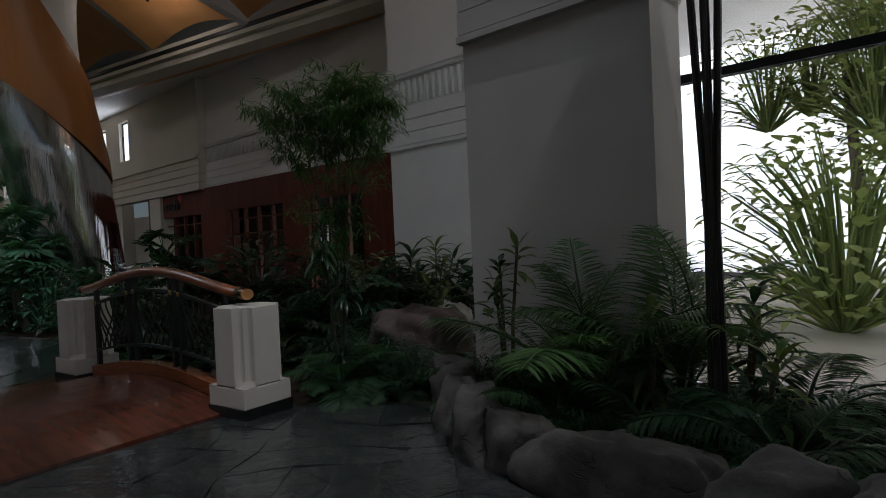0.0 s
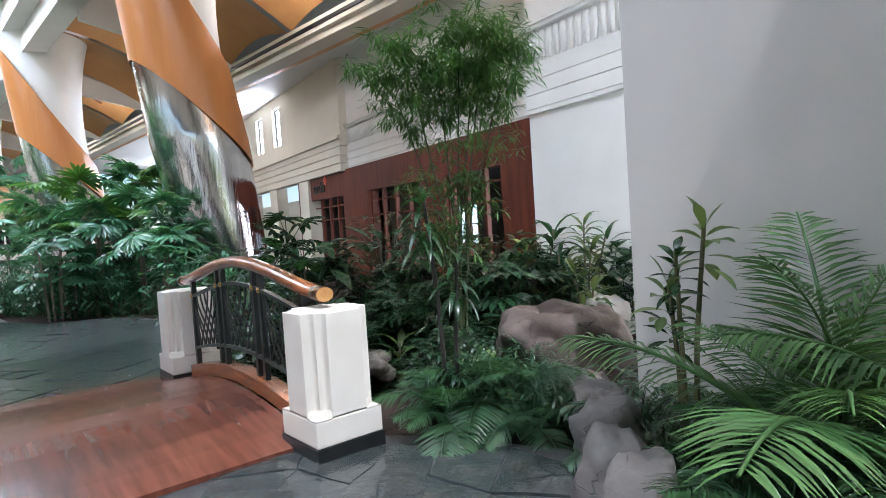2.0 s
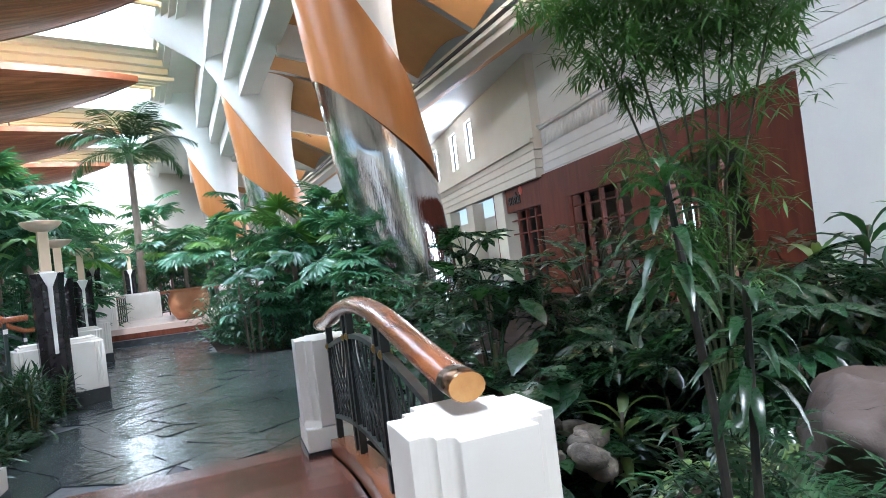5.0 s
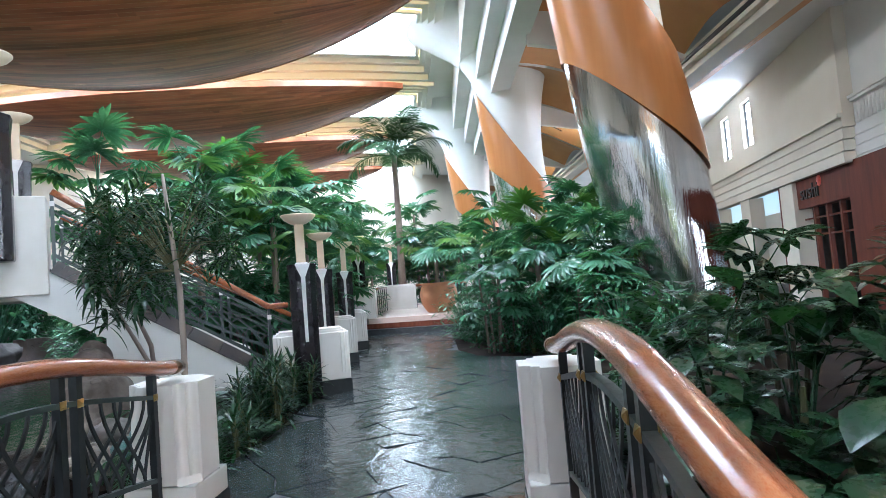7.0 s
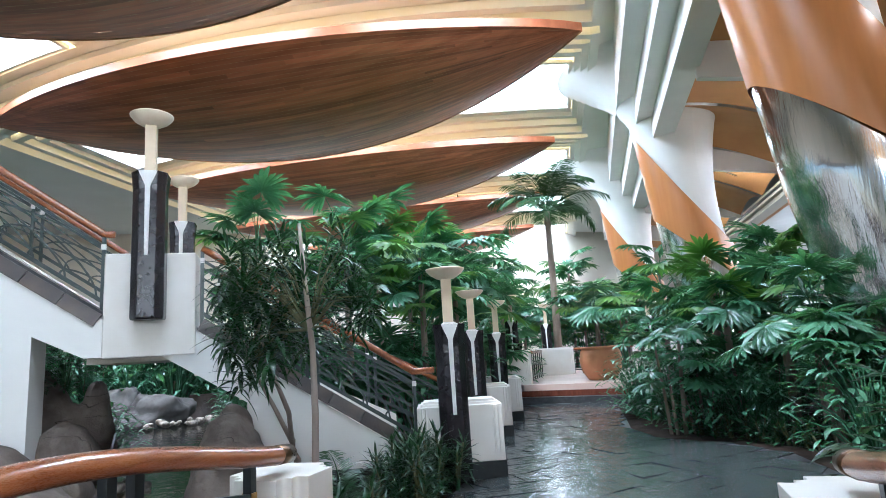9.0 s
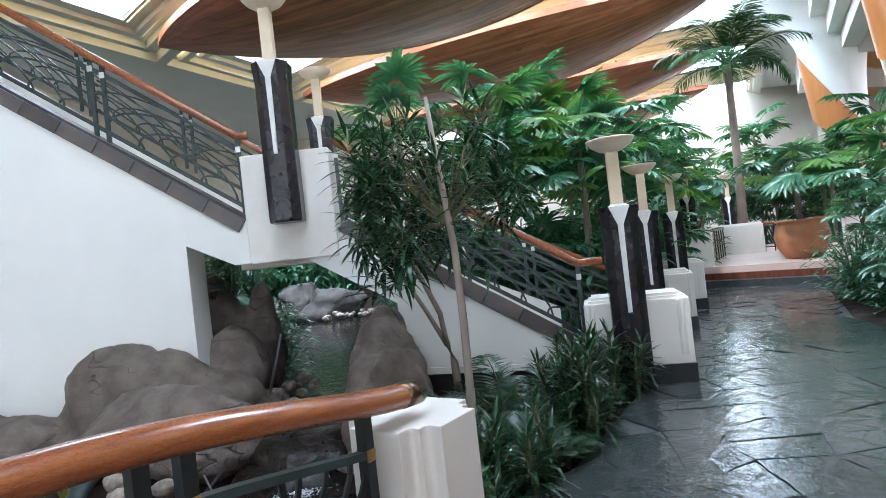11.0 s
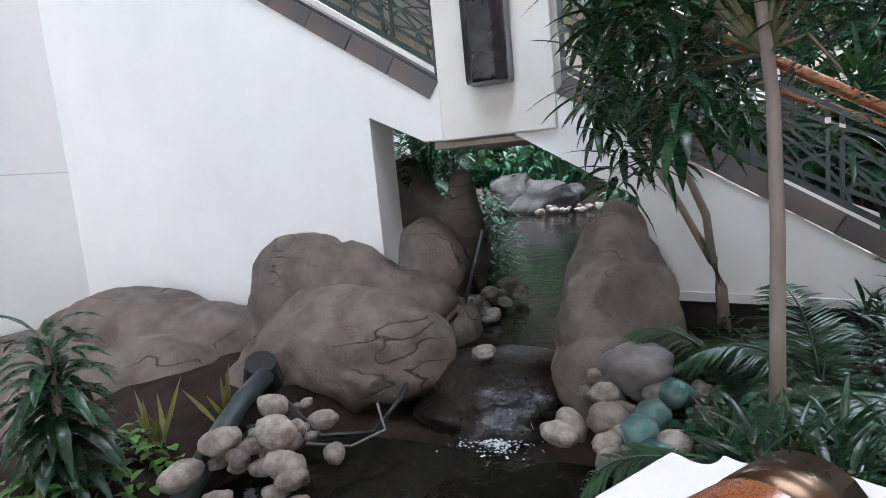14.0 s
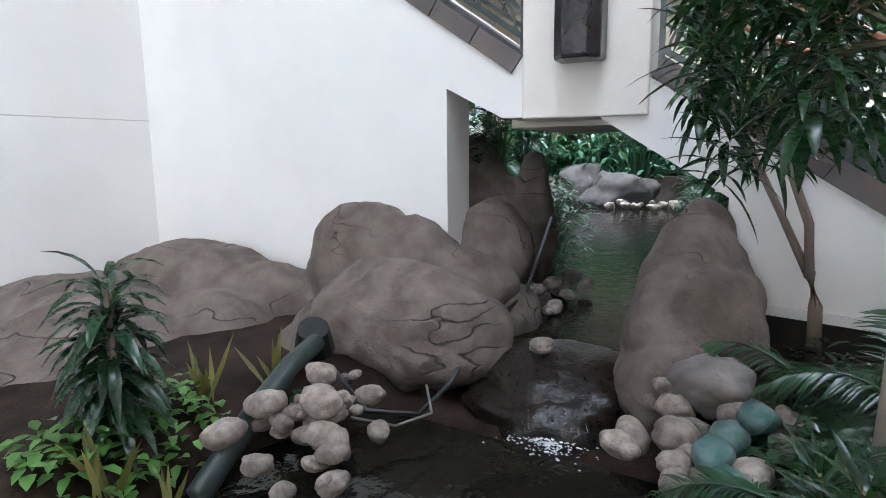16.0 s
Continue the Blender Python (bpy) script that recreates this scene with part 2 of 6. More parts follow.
M_COBBLE = mat("river_cobble", (0.33, 0.28, 0.23), (0.16, 0.13, 0.11), rough=0.7, scale=14, fine=80, bump=0.6, ob_random=0.35)
M_GREENSTONE = mat("green_glass_stone", (0.03, 0.11, 0.09), (0.13, 0.2, 0.19), rough=0.35, scale=14, fine=50, bump=0.3)
M_DECK = mat("red_wood_deck", (0.14, 0.045, 0.027), (0.09, 0.028, 0.017), rough=0.22, scale=1.4, fine=40, bump=0.06, stretch=(1, 9, 1), ob_random=0.16)
M_RAIL = mat("varnished_handrail", (0.33, 0.11, 0.035), (0.2, 0.055, 0.016), rough=0.28, scale=3.5, fine=70, bump=0.04, stretch=(1, 10, 10), coat=0.7)
M_ENDGRAIN = mat("end_grain_wood", (0.5, 0.27, 0.09), (0.42, 0.2, 0.06), rough=0.4, scale=20, bump=0.1)
M_IRON = mat("black_painted_iron", (0.012, 0.014, 0.014), (0.02, 0.022, 0.022), rough=0.35, scale=12, bump=0.06)
M_GREENIRON = mat("green_painted_iron", (0.03, 0.045, 0.04), (0.045, 0.06, 0.055), rough=0.35, scale=12, bump=0.06)
M_BRONZE = mat("dark_bronze_collar", (0.16, 0.1, 0.06), (0.1, 0.065, 0.04), rough=0.3, metal=1.0, scale=20, bump=0.05)
M_BRASS = mat("worn_brass", (0.55, 0.36, 0.13), (0.42, 0.27, 0.1), rough=0.3, metal=1.0, scale=25, bump=0.08)
M_CHROME = mat("polished_chrome", (0.7, 0.7, 0.7), (0.62, 0.63, 0.64), rough=0.05, metal=1.0, scale=11.0, fine=40.0, bump=0.3, stretch=(1, 1, 0.012), rvar=0.03)
M_COLWOOD = mat("orange_column_veneer", (0.5, 0.2, 0.055), (0.44, 0.165, 0.042), rough=0.32, scale=0.6, fine=30, bump=0.02, stretch=(6, 6, 0.6), rvar=0.05)
M_SAIL = mat("sail_planks", (0.46, 0.15, 0.066), (0.3, 0.09, 0.036), rough=0.38, scale=0.8, fine=14, bump=0.08, stretch=(0.7, 7, 2), island=0.32, rvar=0.08)
M_SAILEDGE = mat("pale_wood_edge", (0.5, 0.3, 0.16), (0.4, 0.22, 0.11), rough=0.5, scale=3, bump=0.05)
M_VAULT = mat("vault_veneer", (0.64, 0.33, 0.12), (0.56, 0.27, 0.09), rough=0.45, scale=0.8, fine=20, bump=0.03)
M_SHOP = mat("mahogany_shopfront", (0.15, 0.034, 0.015), (0.1, 0.02, 0.01), spec=0.25, rough=0.5, scale=1.2, fine=30, bump=0.05, stretch=(5, 5, 0.7))
# near-black; paints in the shade of the stair recess and restaurant
M_DARK = mat("near_black_fill", (0.03, 0.025, 0.022), (0.05, 0.04, 0.035), rough=0.7, bump=0)
M_LAMPBLACK = mat("black_lacquer", (0.012, 0.01, 0.012), (0.02, 0.016, 0.018), rough=0.22, scale=10, bump=0.03)
M_IVORY = mat("ivory_lamp_column", (0.72, 0.58, 0.4), (0.68, 0.53, 0.36), rough=0.5, scale=5, bump=0.03)
M_BOWL = mat("alabaster_bowl", (0.85, 0.72, 0.55), (0.8, 0.64, 0.46), rough=0.4, scale=8, bump=0.02)
M_INLAY = mat("white_inlay", (0.78, 0.76, 0.72), rough=0.4, bump=0.02)
M_COPING = mat("slate_coping", (0.075, 0.072, 0.075), (0.13, 0.1, 0.082), rough=0.5, scale=2.2, fine=30, bump=0.35, ob_random=0.3)
M_POT = mat("terracotta", (0.5, 0.23, 0.11), (0.42, 0.18, 0.085), rough=0.65, scale=3, bump=0.15)
M_MULLION = mat("black_mullion", (0.012, 0.012, 0.014), rough=0.4, bump=0.02)
M_CEIL = mat("cream_ceiling", (0.76, 0.75, 0.69), (0.72, 0.71, 0.65), rough=0.8, scale=0.5, bump=0.02)
M_PALEBARK = mat("pale_bark", (0.38, 0.31, 0.26), (0.27, 0.21, 0.17), rough=0.8, scale=6, fine=40, bump=0.35, stretch=(1, 1, 0.3))
M_BARK = mat("grey_bark", (0.25, 0.2, 0.155), (0.17, 0.13, 0.1), rough=0.85, scale=8, fine=40, bump=0.5, stretch=(1, 1, 0.3))
M_STEM = mat("green_stem", (0.09, 0.1, 0.035), (0.13, 0.11, 0.05), rough=0.6, scale=10, bump=0.2)
M_CULM = mat("bamboo_culm", (0.035, 0.05, 0.018), (0.06, 0.07, 0.03), rough=0.5, scale=8, bump=0.1)
M_CANE = mat("dark_cane", (0.02, 0.018, 0.016), (0.035, 0.03, 0.024), rough=0.5, scale=10, bump=0.15)
M_L_DARK = leaf_mat("dark_glossy_leaf", (0.012, 0.037, 0.017), (0.027, 0.07, 0.028), rough=0.28)
M_L_PALM = leaf_mat("palm_leaf", (0.019, 0.055, 0.022), (0.038, 0.095, 0.036), rough=0.32)
M_L_FAN = leaf_mat("fan_palm_leaf", (0.045, 0.13, 0.075), (0.1, 0.23, 0.14), rough=0.25)
M_L_BAMBOO = leaf_mat("bamboo_leaf", (0.06, 0.14, 0.035), (0.1, 0.21, 0.055), rough=0.5)
M_L_LIGHT = leaf_mat("light_green_leaf", (0.06, 0.16, 0.03), (0.11, 0.23, 0.05), rough=0.4)
M_L_VARIEG = leaf_mat("variegated_leaf", (0.04, 0.12, 0.03), (0.2, 0.25, 0.1), rough=0.4)
M_L_ARECA = leaf_mat("areca_leaf", (0.045, 0.11, 0.035), (0.1, 0.19, 0.06), rough=0.35)
M_L_YELLOW = leaf_mat("yellow_edged_leaf", (0.09, 0.11, 0.035), (0.24, 0.2, 0.06), rough=0.5)


M_WETROCK = mat("wet_dark_rock", (0.008, 0.006, 0.0045), (0.02, 0.014, 0.01), rough=0.3, scale=5, fine=26, bump=0.9, spec=0.4)
M_GLASS = glass_mat("clear_glass")


def water_mat():
    m = bpy.data.materials.new("dark_water")
    m.use_nodes = True
    nt = m.node_tree
    N, L = nt.nodes, nt.links
    b = N["Principled BSDF"]
    b.inputs["Base Color"].default_value = (0.012, 0.011, 0.008, 1)
    b.inputs["Roughness"].default_value = 0.03
    b.inputs["IOR"].default_value = 1.33
    co = N.new("ShaderNodeTexCoord")
    n1 = N.new("ShaderNodeTexNoise")
    n1.inputs["Scale"].default_value, n1.inputs["Detail"].default_value = 5.0, 3
    L.new(co.outputs["Object"], n1.inputs["Vector"])
    bp = N.new("ShaderNodeBump")
    bp.inputs["Strength"].default_value, bp.inputs["Distance"].default_value = 0.25, 0.05
    L.new(n1.outputs[0], bp.inputs["Height"])
    L.new(bp.outputs[0], b.inputs["Normal"])
    return m


M_WATER = water_mat()
M_FOAM = mat("white_water", (0.7, 0.72, 0.74), (0.4, 0.42, 0.44), rough=0.15, scale=20, bump=0.3)

# ---- the plan ----
D = Vector((-0.827, 0.561, 0))     # along the footbridge, away from the entrance
NN = Vector((0.561, 0.827, 0))     # across it
U = Vector((0.754, -0.657, 0))     # along the shop front
UN = Vector((0.657, 0.754, 0))     # behind the shop front
U_ANGLE = math.degrees(math.atan2(U.y, U.x))
D_ANGLE = math.degrees(math.atan2(D.y, D.x))
NEWEL_1, NEWEL_2 = Vector((-1.916, 5.543, 0)), Vector((-4.59, 7.36, 0))
NEWEL_3, NEWEL_4 = Vector((-6.488, 5.247, 0)), Vector((-3.66, 3.61, 0))
CEIL_Z = 11.8
STAIR_X = -10.87

FAR_WALK = [(-6.75, 5.05), (-4.45, 7.75), (-5.2, 8.6), (-7.5, 11.0), (-9.4, 11.9), (-10.6, 11.85), (-11.6, 11.35), (-12.9, 11.7),
            (-14.3, 12.5), (-16.7, 13.8), (-17.5, 14.3), (-19.3, 12.2), (-14.2, 9.7), (-13.4, 9.0), (-10.9, 7.9), (-10.2, 7.5), (-8.24, 6.3), (-7.6, 5.75)]
NEAR_WALK = [(-7.5, -6.0), (3.2, -6.0), (3.2, 2.0), (1.3, 2.75), (0.5, 3.5), (0.02, 4.2), (-0.1, 5.2), (-0.25, 5.65), (-1.3, 5.8), (-1.95, 5.75), (-3.95, 3.2), (-5.0, 2.4), (-7.5, 1.0)]


def inside(x, y, poly):
    hit, j = False, len(poly) - 1
    for i in range(len(poly)):
        (xi, yi), (xj, yj) = poly[i], poly[j]
        if (yi > y) != (yj > y) and x < (xj - xi) * (y - yi) / (yj - yi) + xi:
            hit = not hit
        j = i
    return hit


STREAM = [(-10.3, 3.75, 0.75), (-9.3, 3.7, 0.95), (-8.2, 3.6, 1.25), (-6.6, 3.9, 1.5), (-5.2, 5.3, 1.5), (-3.6, 7.6, 1.3), (-2.6, 9.6, 1.1), (-2.0, 11.3, 1.2)]
UPPER = [(-10.6, 3.75, 0.6), (-12.5, 3.6, 0.7), (-15.0, 3.0, 1.4), (-19.0, 2.2, 2.4), (-24.0, 1.2, 2.2)]


def channel(x, y, line):
    best = 9.0
    for (x0, y0, r0), (x1, y1, r1) in zip(line, line[1:]):
        dx, dy = x1 - x0, y1 - y0
        t = max(0.0, min(1.0, ((x - x0) * dx + (y - y0) * dy) / (dx * dx + dy * dy)))
        r = r0 + (r1 - r0) * t
        best = min(best, math.hypot(x - x0 - dx * t, y - y0 - dy * t) - r)
    return best


def soil_z(x, y):
    z = -0.05 + 0.05 * noise.noise((x * 0.8, y * 0.8, 3.0)) + 0.02 * noise.noise((x * 3.1, y * 3.1, 7.0))
    if inside(x, y, FAR_WALK) or inside(x, y, NEAR_WALK):
        return -0.14
    c = min(channel(x, y, STREAM), channel(x, y, UPPER) if x < -10.4 else 9.0)
    deep = 0.75 if x > -9.5 else 0.4
    if c < 0.45:
        k = max(0.0, min(1.0, (0.45 - c) / 0.6))
        z -= deep * k * k * (3 - 2 * k)
    return z


# ---- ground ----
g = Geo()
g.grid(lambda a, b: (-32 + 44 * a, -14 + 40 * b, soil_z(-32 + 44 * a, -14 + 40 * b)), 176, 160)
structure("ground", g, M_SOIL, "dark damp planting soil between the paths", "ground", smooth=True)
g = Geo()
g.box(-400, -400, -1.4, 400, 400, -1.2)
structure("ground", g, M_SOIL, "wide ground reaching out beyond the building", "ground")

g = Geo().prism(FAR_WALK, -0.2, -0.014)
walk_far = structure("floor", g, M_GROUT, "grey-green polished slate walkway between the planted beds", "floor")
g = Geo().prism(NEAR_WALK, -0.2, -0.014)
walk_near = structure("floor", g, M_GROUT, "dark polished slate floor before the footbridge", "floor")
g = Geo().prism([(-60, -30), (-7.6, -30), (-7.6, -14), (-32, -14), (-32, 26), (-60, 26)], -0.4, -0.1).prism([(-60, 26), (20, 26), (20, 50), (-60, 50)], -0.4, -0.02)
structure("floor", g, M_GROUT, "dark stone floor of the halls further off", "floor")

# ---- water ----
def water_sheet(name, line, z, label, x_lo, x_hi):
    g = Geo()
    left, right = [], []
    for i, (x, y, r) in enumerate(line):
        a, b = line[max(i - 1, 0)], line[min(i + 1, len(line) - 1)]
        t = Vector((b[0] - a[0], b[1] - a[1], 0)).normalized()
        s = Vector((-t.y, t.x, 0))
        p = Vector((x, y, z))
        left.append(p + s * (r + 0.4))
        right.append(p - s * (r + 0.4))
    n = len(left)
    g.add(left + right, [(i, i + 1, n + i + 1, n + i) for i in range(n - 1)])
    return structure(name, g, M_WATER, label, "water")


water_sheet("water", STREAM[1:], -0.42, "dark still pond water under the footbridge", -9, 0)
water_sheet("water", [(-10.35, 3.75, 0.5)] + UPPER[1:], -0.12, "dark upper stream reflecting green plants", -20, -10)

# ---- enclosing walls ----
def wall_line(name, p, q, z0, z1, thick, material, label, out=1):
    p, q = Vector((*p, 0)), Vector((*q, 0))
    t = (q - p).normalized()
    s = Vector((t.y, -t.x, 0)) * thick * out
    poly = [p, q, q + s, p + s]
    if out < 0:
        poly = [p + s, q + s, q, p]
    poly = [(v.x, v.y) for v in poly]
    area = sum(a[0] * b[1] - b[0] * a[1] for a, b in zip(poly, poly[1:] + poly[:1]))
    if area < 0:
        poly.reverse()
    return structure(name, Geo().prism(poly, z0, z1), material, label, "wall")


# unseen south wall; its tall openings are added to house fill lamps
g = Geo().box(-50, -13.3, -0.4, 9, -13, 1.0).box(-50, -13.3, 8.0, 9, -13, CEIL_Z)
for i in range(8):
    g.box(-50 + 8 * i, -13.3, 1.0, -49 + 8 * i if i else -48, -13, 8.0)
structure("wall_south", g, M_CREAM, "plain cream unseen south wall with tall openings added for light", "wall")
# added fill lamps, strongest in the western bays
for i in range(1, 7):
    area_light("south_fill_light", pose(-45.5 + 8 * i, -13.15, 4.5, 90, 0, 180), 6.8, 6.8, (1150, 1150, 1100, 200, 30, 30)[i - 1], (0.9, 0.96, 1.0))
wall_line("wall_east", (9, -13), (9, 0.0), -0.4, CEIL_Z, 0.3, M_CREAM, "plain cream wall of the hall", 1)
wall_line("wall_west", (-50, -13), (-50, 45), -0.4, CEIL_Z, 0.3, M_CREAM, "plain cream far wall of the hall", -1)

# white wall under the stairs, with the opening over the stream
up_z = lambda y: 2.33 + 0.69 * (3.19 - y)
low_z = lambda y: 2.1 - 0.655 * (y - 4.25)
LEFT_Y = -1.78
poly = [(LEFT_Y, -0.3), (2.44, -0.3), (2.44, 2.11), (3.0, 1.82), (3.22, 1.82), (3.22, up_z(3.22)), (LEFT_Y, up_z(LEFT_Y))]
structure("wall_stair", Geo().slab(poly, STAIR_X, STAIR_X - 0.5, "x"), M_WALL, "white plaster wall below the rising stair", "wall")
poly = [(3.86, 1.80), (4.88, 1.15), (4.88, 0.3), (7.12, 0.14), (7.12, low_z(7.12)), (4.24, low_z(4.24)), (4.24, 1.80)]
structure("wall_stair", Geo().slab(poly, STAIR_X, STAIR_X - 0.4, "x"), M_WALL, "white plaster stringer wall of the lower stair flight", "wall")
structure("trim", Geo().slab([(4.9, 0.28), (7.1, 0.13), (7.1, 0.2), (4.9, 0.36)], STAIR_X + 0.03, STAIR_X, "x"), M_WALL, "white base moulding along the stair wall", "trim")
# the shade under the wall is put into this panel's colour
structure("wall_stair", Geo().slab([(4.95, -0.2), (7.05, -0.2), (7.05, 0.12), (4.95, 0.27)], STAIR_X - 0.15, STAIR_X - 0.35, "x"), M_DARK, "near-black panel coloured as the shade under the stair wall", "wall")
wall_line("wall_side", (STAIR_X, LEFT_Y), (-3.5, LEFT_Y - 0.6), -0.4, 4.7, 0.3, M_WALL, "tall white wall beside the rock pool", 1)
structure("trim", Geo().box(0, -0.004, 0, 7.3, 0.004, 0.012), M_GREY, "fine joint line in the white wall", "trim", m=pose(STAIR_X, LEFT_Y + 0.003, 1.95, 0, 0, -4.7))
# flights and landing
g = Geo()
for i in range(11):
    y = 7.3 - 0.28 * i
    g.box(-13.4, y - 0.3, max(-0.1, 0.177 * i - 0.25), STAIR_X - 0.41, y, 0.177 * (i + 1))
g.box(-13.4, 3.2, 1.75, STAIR_X - 0.41, 4.25, 1.95)
for i in range(20):
    y = 3.2 - 0.27 * i
    g.box(-13.4, y - 0.3, 1.95 + 0.182 * i - 0.2, STAIR_X - 0.51, y, 1.95 + 0.182 * (i + 1))
structure("stairs", g, M_CREAM, "cream stone stair flights with a landing", "stairs")
structure("wall_stair", Geo().slab([(4.88, 1.15), (7.3, -0.1), (7.3, 0.6), (4.24, low_z(4.24)), (3.2, 2.2), (-2.2, up_z(-2.2)), (-2.2, up_z(-2.2) - 0.5), (3.0, 1.82), (3.86, 1.8)], -13.4, -13.65, "x"), M_WALL, "white far stringer of the stair", "wall")
bevel(structure("pier", Geo().box(-11.5, 3.2, 1.8, STAIR_X + 0.05, 4.26, 3.1), M_PIER, "white square pier block at the stair landing", "pier"), 0.015)


# slate coping on the stringers, laid in separate slabs
def coping(y0, z0, y1, z1, n, x=STAIR_X):
    top = new("trim", Geo().slab([(y0, z0), (y1, z1), (y1, z1 + 0.04), (y0, z0 + 0.04)], x - 0.32, x - 0.01, "x").mesh("trim", M_GROUT))
    tagged(top, "dark slate coping along the stair stringer", "trim", "", "structure")
    me = None
    L = math.hypot(y1 - y0, z1 - z0) / n
    for i in range(n):
        a, b = i / n, (i + 1) / n
        if me is None:
            me = Geo().box(-0.34, 0.004, 0, 0.03, L - 0.008, 0.17).mesh("coping_slab", M_COPING)
        ang = math.degrees(math.atan2(z1 - z0, y1 - y0))
        part("coping_slab", me, M_COPING, top, m=pose(x, y0 + (y1 - y0) * a, z0 + (z1 - z0) * a, ang, 0, 0))


coping(3.19, 2.34, -1.75, up_z(-1.75) + 0.01, 12)
coping(4.27, 2.1, 7.1, low_z(7.1) + 0.01, 7)

# ---- shop front wall with its mouldings ----
def banded(name, p, length, z_top, label, back=0.6, lip=3.62, face=M_WALL, solid=True, z0=-0.3):
    """A wall along U from p, facing the hall: plain below, a lip, three flat bands, a fluted frieze, a cap, plain above."""
    ob = thing(name, pose(p[0], p[1], 0, 0, 0, U_ANGLE), label, "wall", "", "structure")
    if solid:
        part("lower_wall", Geo().box(0, 0.06, z0, length, back, lip), face, ob)
    part("upper_wall", Geo().box(0, 0.08, lip + 1.6, length, back, z_top), face, ob)
    part("moulding", Geo().box(-0.03, -0.02, lip, length + 0.03, back, lip + 0.07), face, ob)
    for i in range(3):
        part("band", Geo().box(-0.02, 0.0 + 0.012 * i, lip + 0.09 + 0.255 * i, length + 0.02, back, lip + 0.325 + 0.255 * i), face, ob)
    part("frieze", Geo().box(0, 0.07, lip + 0.05, length, back - 0.01, lip + 1.5), face, ob)
    n = int(length / 0.17)
    flute = Geo().tube([(0, 0, 0), (0, 0, 0.5)], 0.05, 8).mesh("flute", face, True)
    for i in range(n):
        part("flute", flute, face, ob, m=pose(0.1 + i * 0.17, 0.07, lip + 0.9))
    part("moulding", Geo().box(-0.03, -0.03, lip + 1.45, length + 0.03, back, lip + 1.52).box(-0.05, -0.07, lip + 1.52, length + 0.05, back, lip + 1.6), face, ob)
    return ob


SHOP = Vector((-12.45, 24.45, 0))
banded("wall_north", (SHOP.x, SHOP.y), 15.5, 9.0, "white wall with fluted frieze over the shop front", lip=3.75, solid=False)
banded("wall_north", (-1.22, 12.5), 4.2, CEIL_Z, "white projecting wall with fluted frieze and bands", back=3.0, lip=3.4)
banded("wall_north", (0.2, 6.5), 2.07, CEIL_Z, "grey plaster pier wall beside the tall window", back=0.74, face=M_GREY)

shop = thing("wall_shopfront", pose(SHOP.x, SHOP.y, 0, 0, 0, U_ANGLE), "dark mahogany restaurant front below the white wall", "shop front", "", "structure")
part("fascia", Geo().box(0, -0.1, 2.85, 15.5, 0.3, 3.75), M_SHOP, shop)
for x0, x1 in ((0, 0.55), (4.6, 6.6), (9.9, 11.2), (13.6, 15.5)):
    part("panel", Geo().box(x0, -0.1, -0.1, x1, 0.3, 2.85), M_SHOP, shop)
for x0, x1, n in ((0.55, 4.6, 5), (6.6, 9.9, 4), (11.2, 13.6, 3)):
    w = (x1 - x0) / n
    for i in range(n + 1):
        part("mullion", Geo().box(x0 + w * i - 0.05, 0.02, -0.1, x0 + w * i + 0.05, 0.14, 2.85), M_SHOP, shop)
    for z in (0.9, 2.0, 2.5):
        part("glazing_bar", Geo().box(x0, 0.05, z, x1, 0.1, z + 0.05), M_SHOP, shop)
# back, side and ceiling carry the room's shade as near-black colour
structure("wall_shop_back", Geo().box(-0.5, 6, -0.1, 16, 6.2, 3.4).box(-0.3, 0.3, -0.1, 0, 6, 3.5).box(0, 0.3, 3.3, 15.5, 6, 3.5), M_DARK, "restaurant interior walls and ceiling, coloured near-black for its shade", "wall", m=pose(SHOP.x, SHOP.y, 0, 0, 0, U_ANGLE))
for x in (0.9, 1.9, 3.1, 4.0, 7.2, 8.6, 11.8):
    w = thing("window", pose(SHOP.x, SHOP.y, 0, 0, 0, U_ANGLE) @ pose(x, 5.97, 0.7), "bright window at the back of the restaurant", "window", "", "structure")
    part("pane", Geo().box(0, -0.02, 0, 0.55, 0, 1.7), glow_mat("daylight_pane", (0.85, 0.95, 1.0), 1.6), w)
    part("window_frame", Geo().box(-0.06, -0.05, -0.06, 0, 0.01, 1.76).box(0.55, -0.05, -0.06, 0.61, 0.01, 1.76).box(0, -0.05, 0.8, 0.55, -0.005, 0.84), M_SHOP, w)

curve = bpy.data.curves.new("sign", "FONT")
curve.body, curve.size, curve.extrude = "sushi", 0.62, 0.02
curve.materials.append(M_IRON)
sign = new("sign_lettering", curve)
sign.matrix_basis = pose(SHOP.x, SHOP.y, 0, 0, 0, U_ANGLE) @ pose(1.75, -0.13, 3.1, 90, 0, 0)
tagged(sign, "dark metal letters on the mahogany fascia", "sign")
dot = Geo().lathe([(0.02, -0.02), (0.16, 0.0), (0.02, 0.02)], 14)
tagged(new("sign_emblem", dot.mesh("sign_emblem", mat("red_enamel", (0.6, 0.05, 0.02), rough=0.3, bump=0))), "small red round emblem above the sign", "sign").matrix_basis = pose(SHOP.x, SHOP.y, 0, 0, 0, U_ANGLE) @ pose(3.05, -0.13, 3.52, 90, 0, 0)

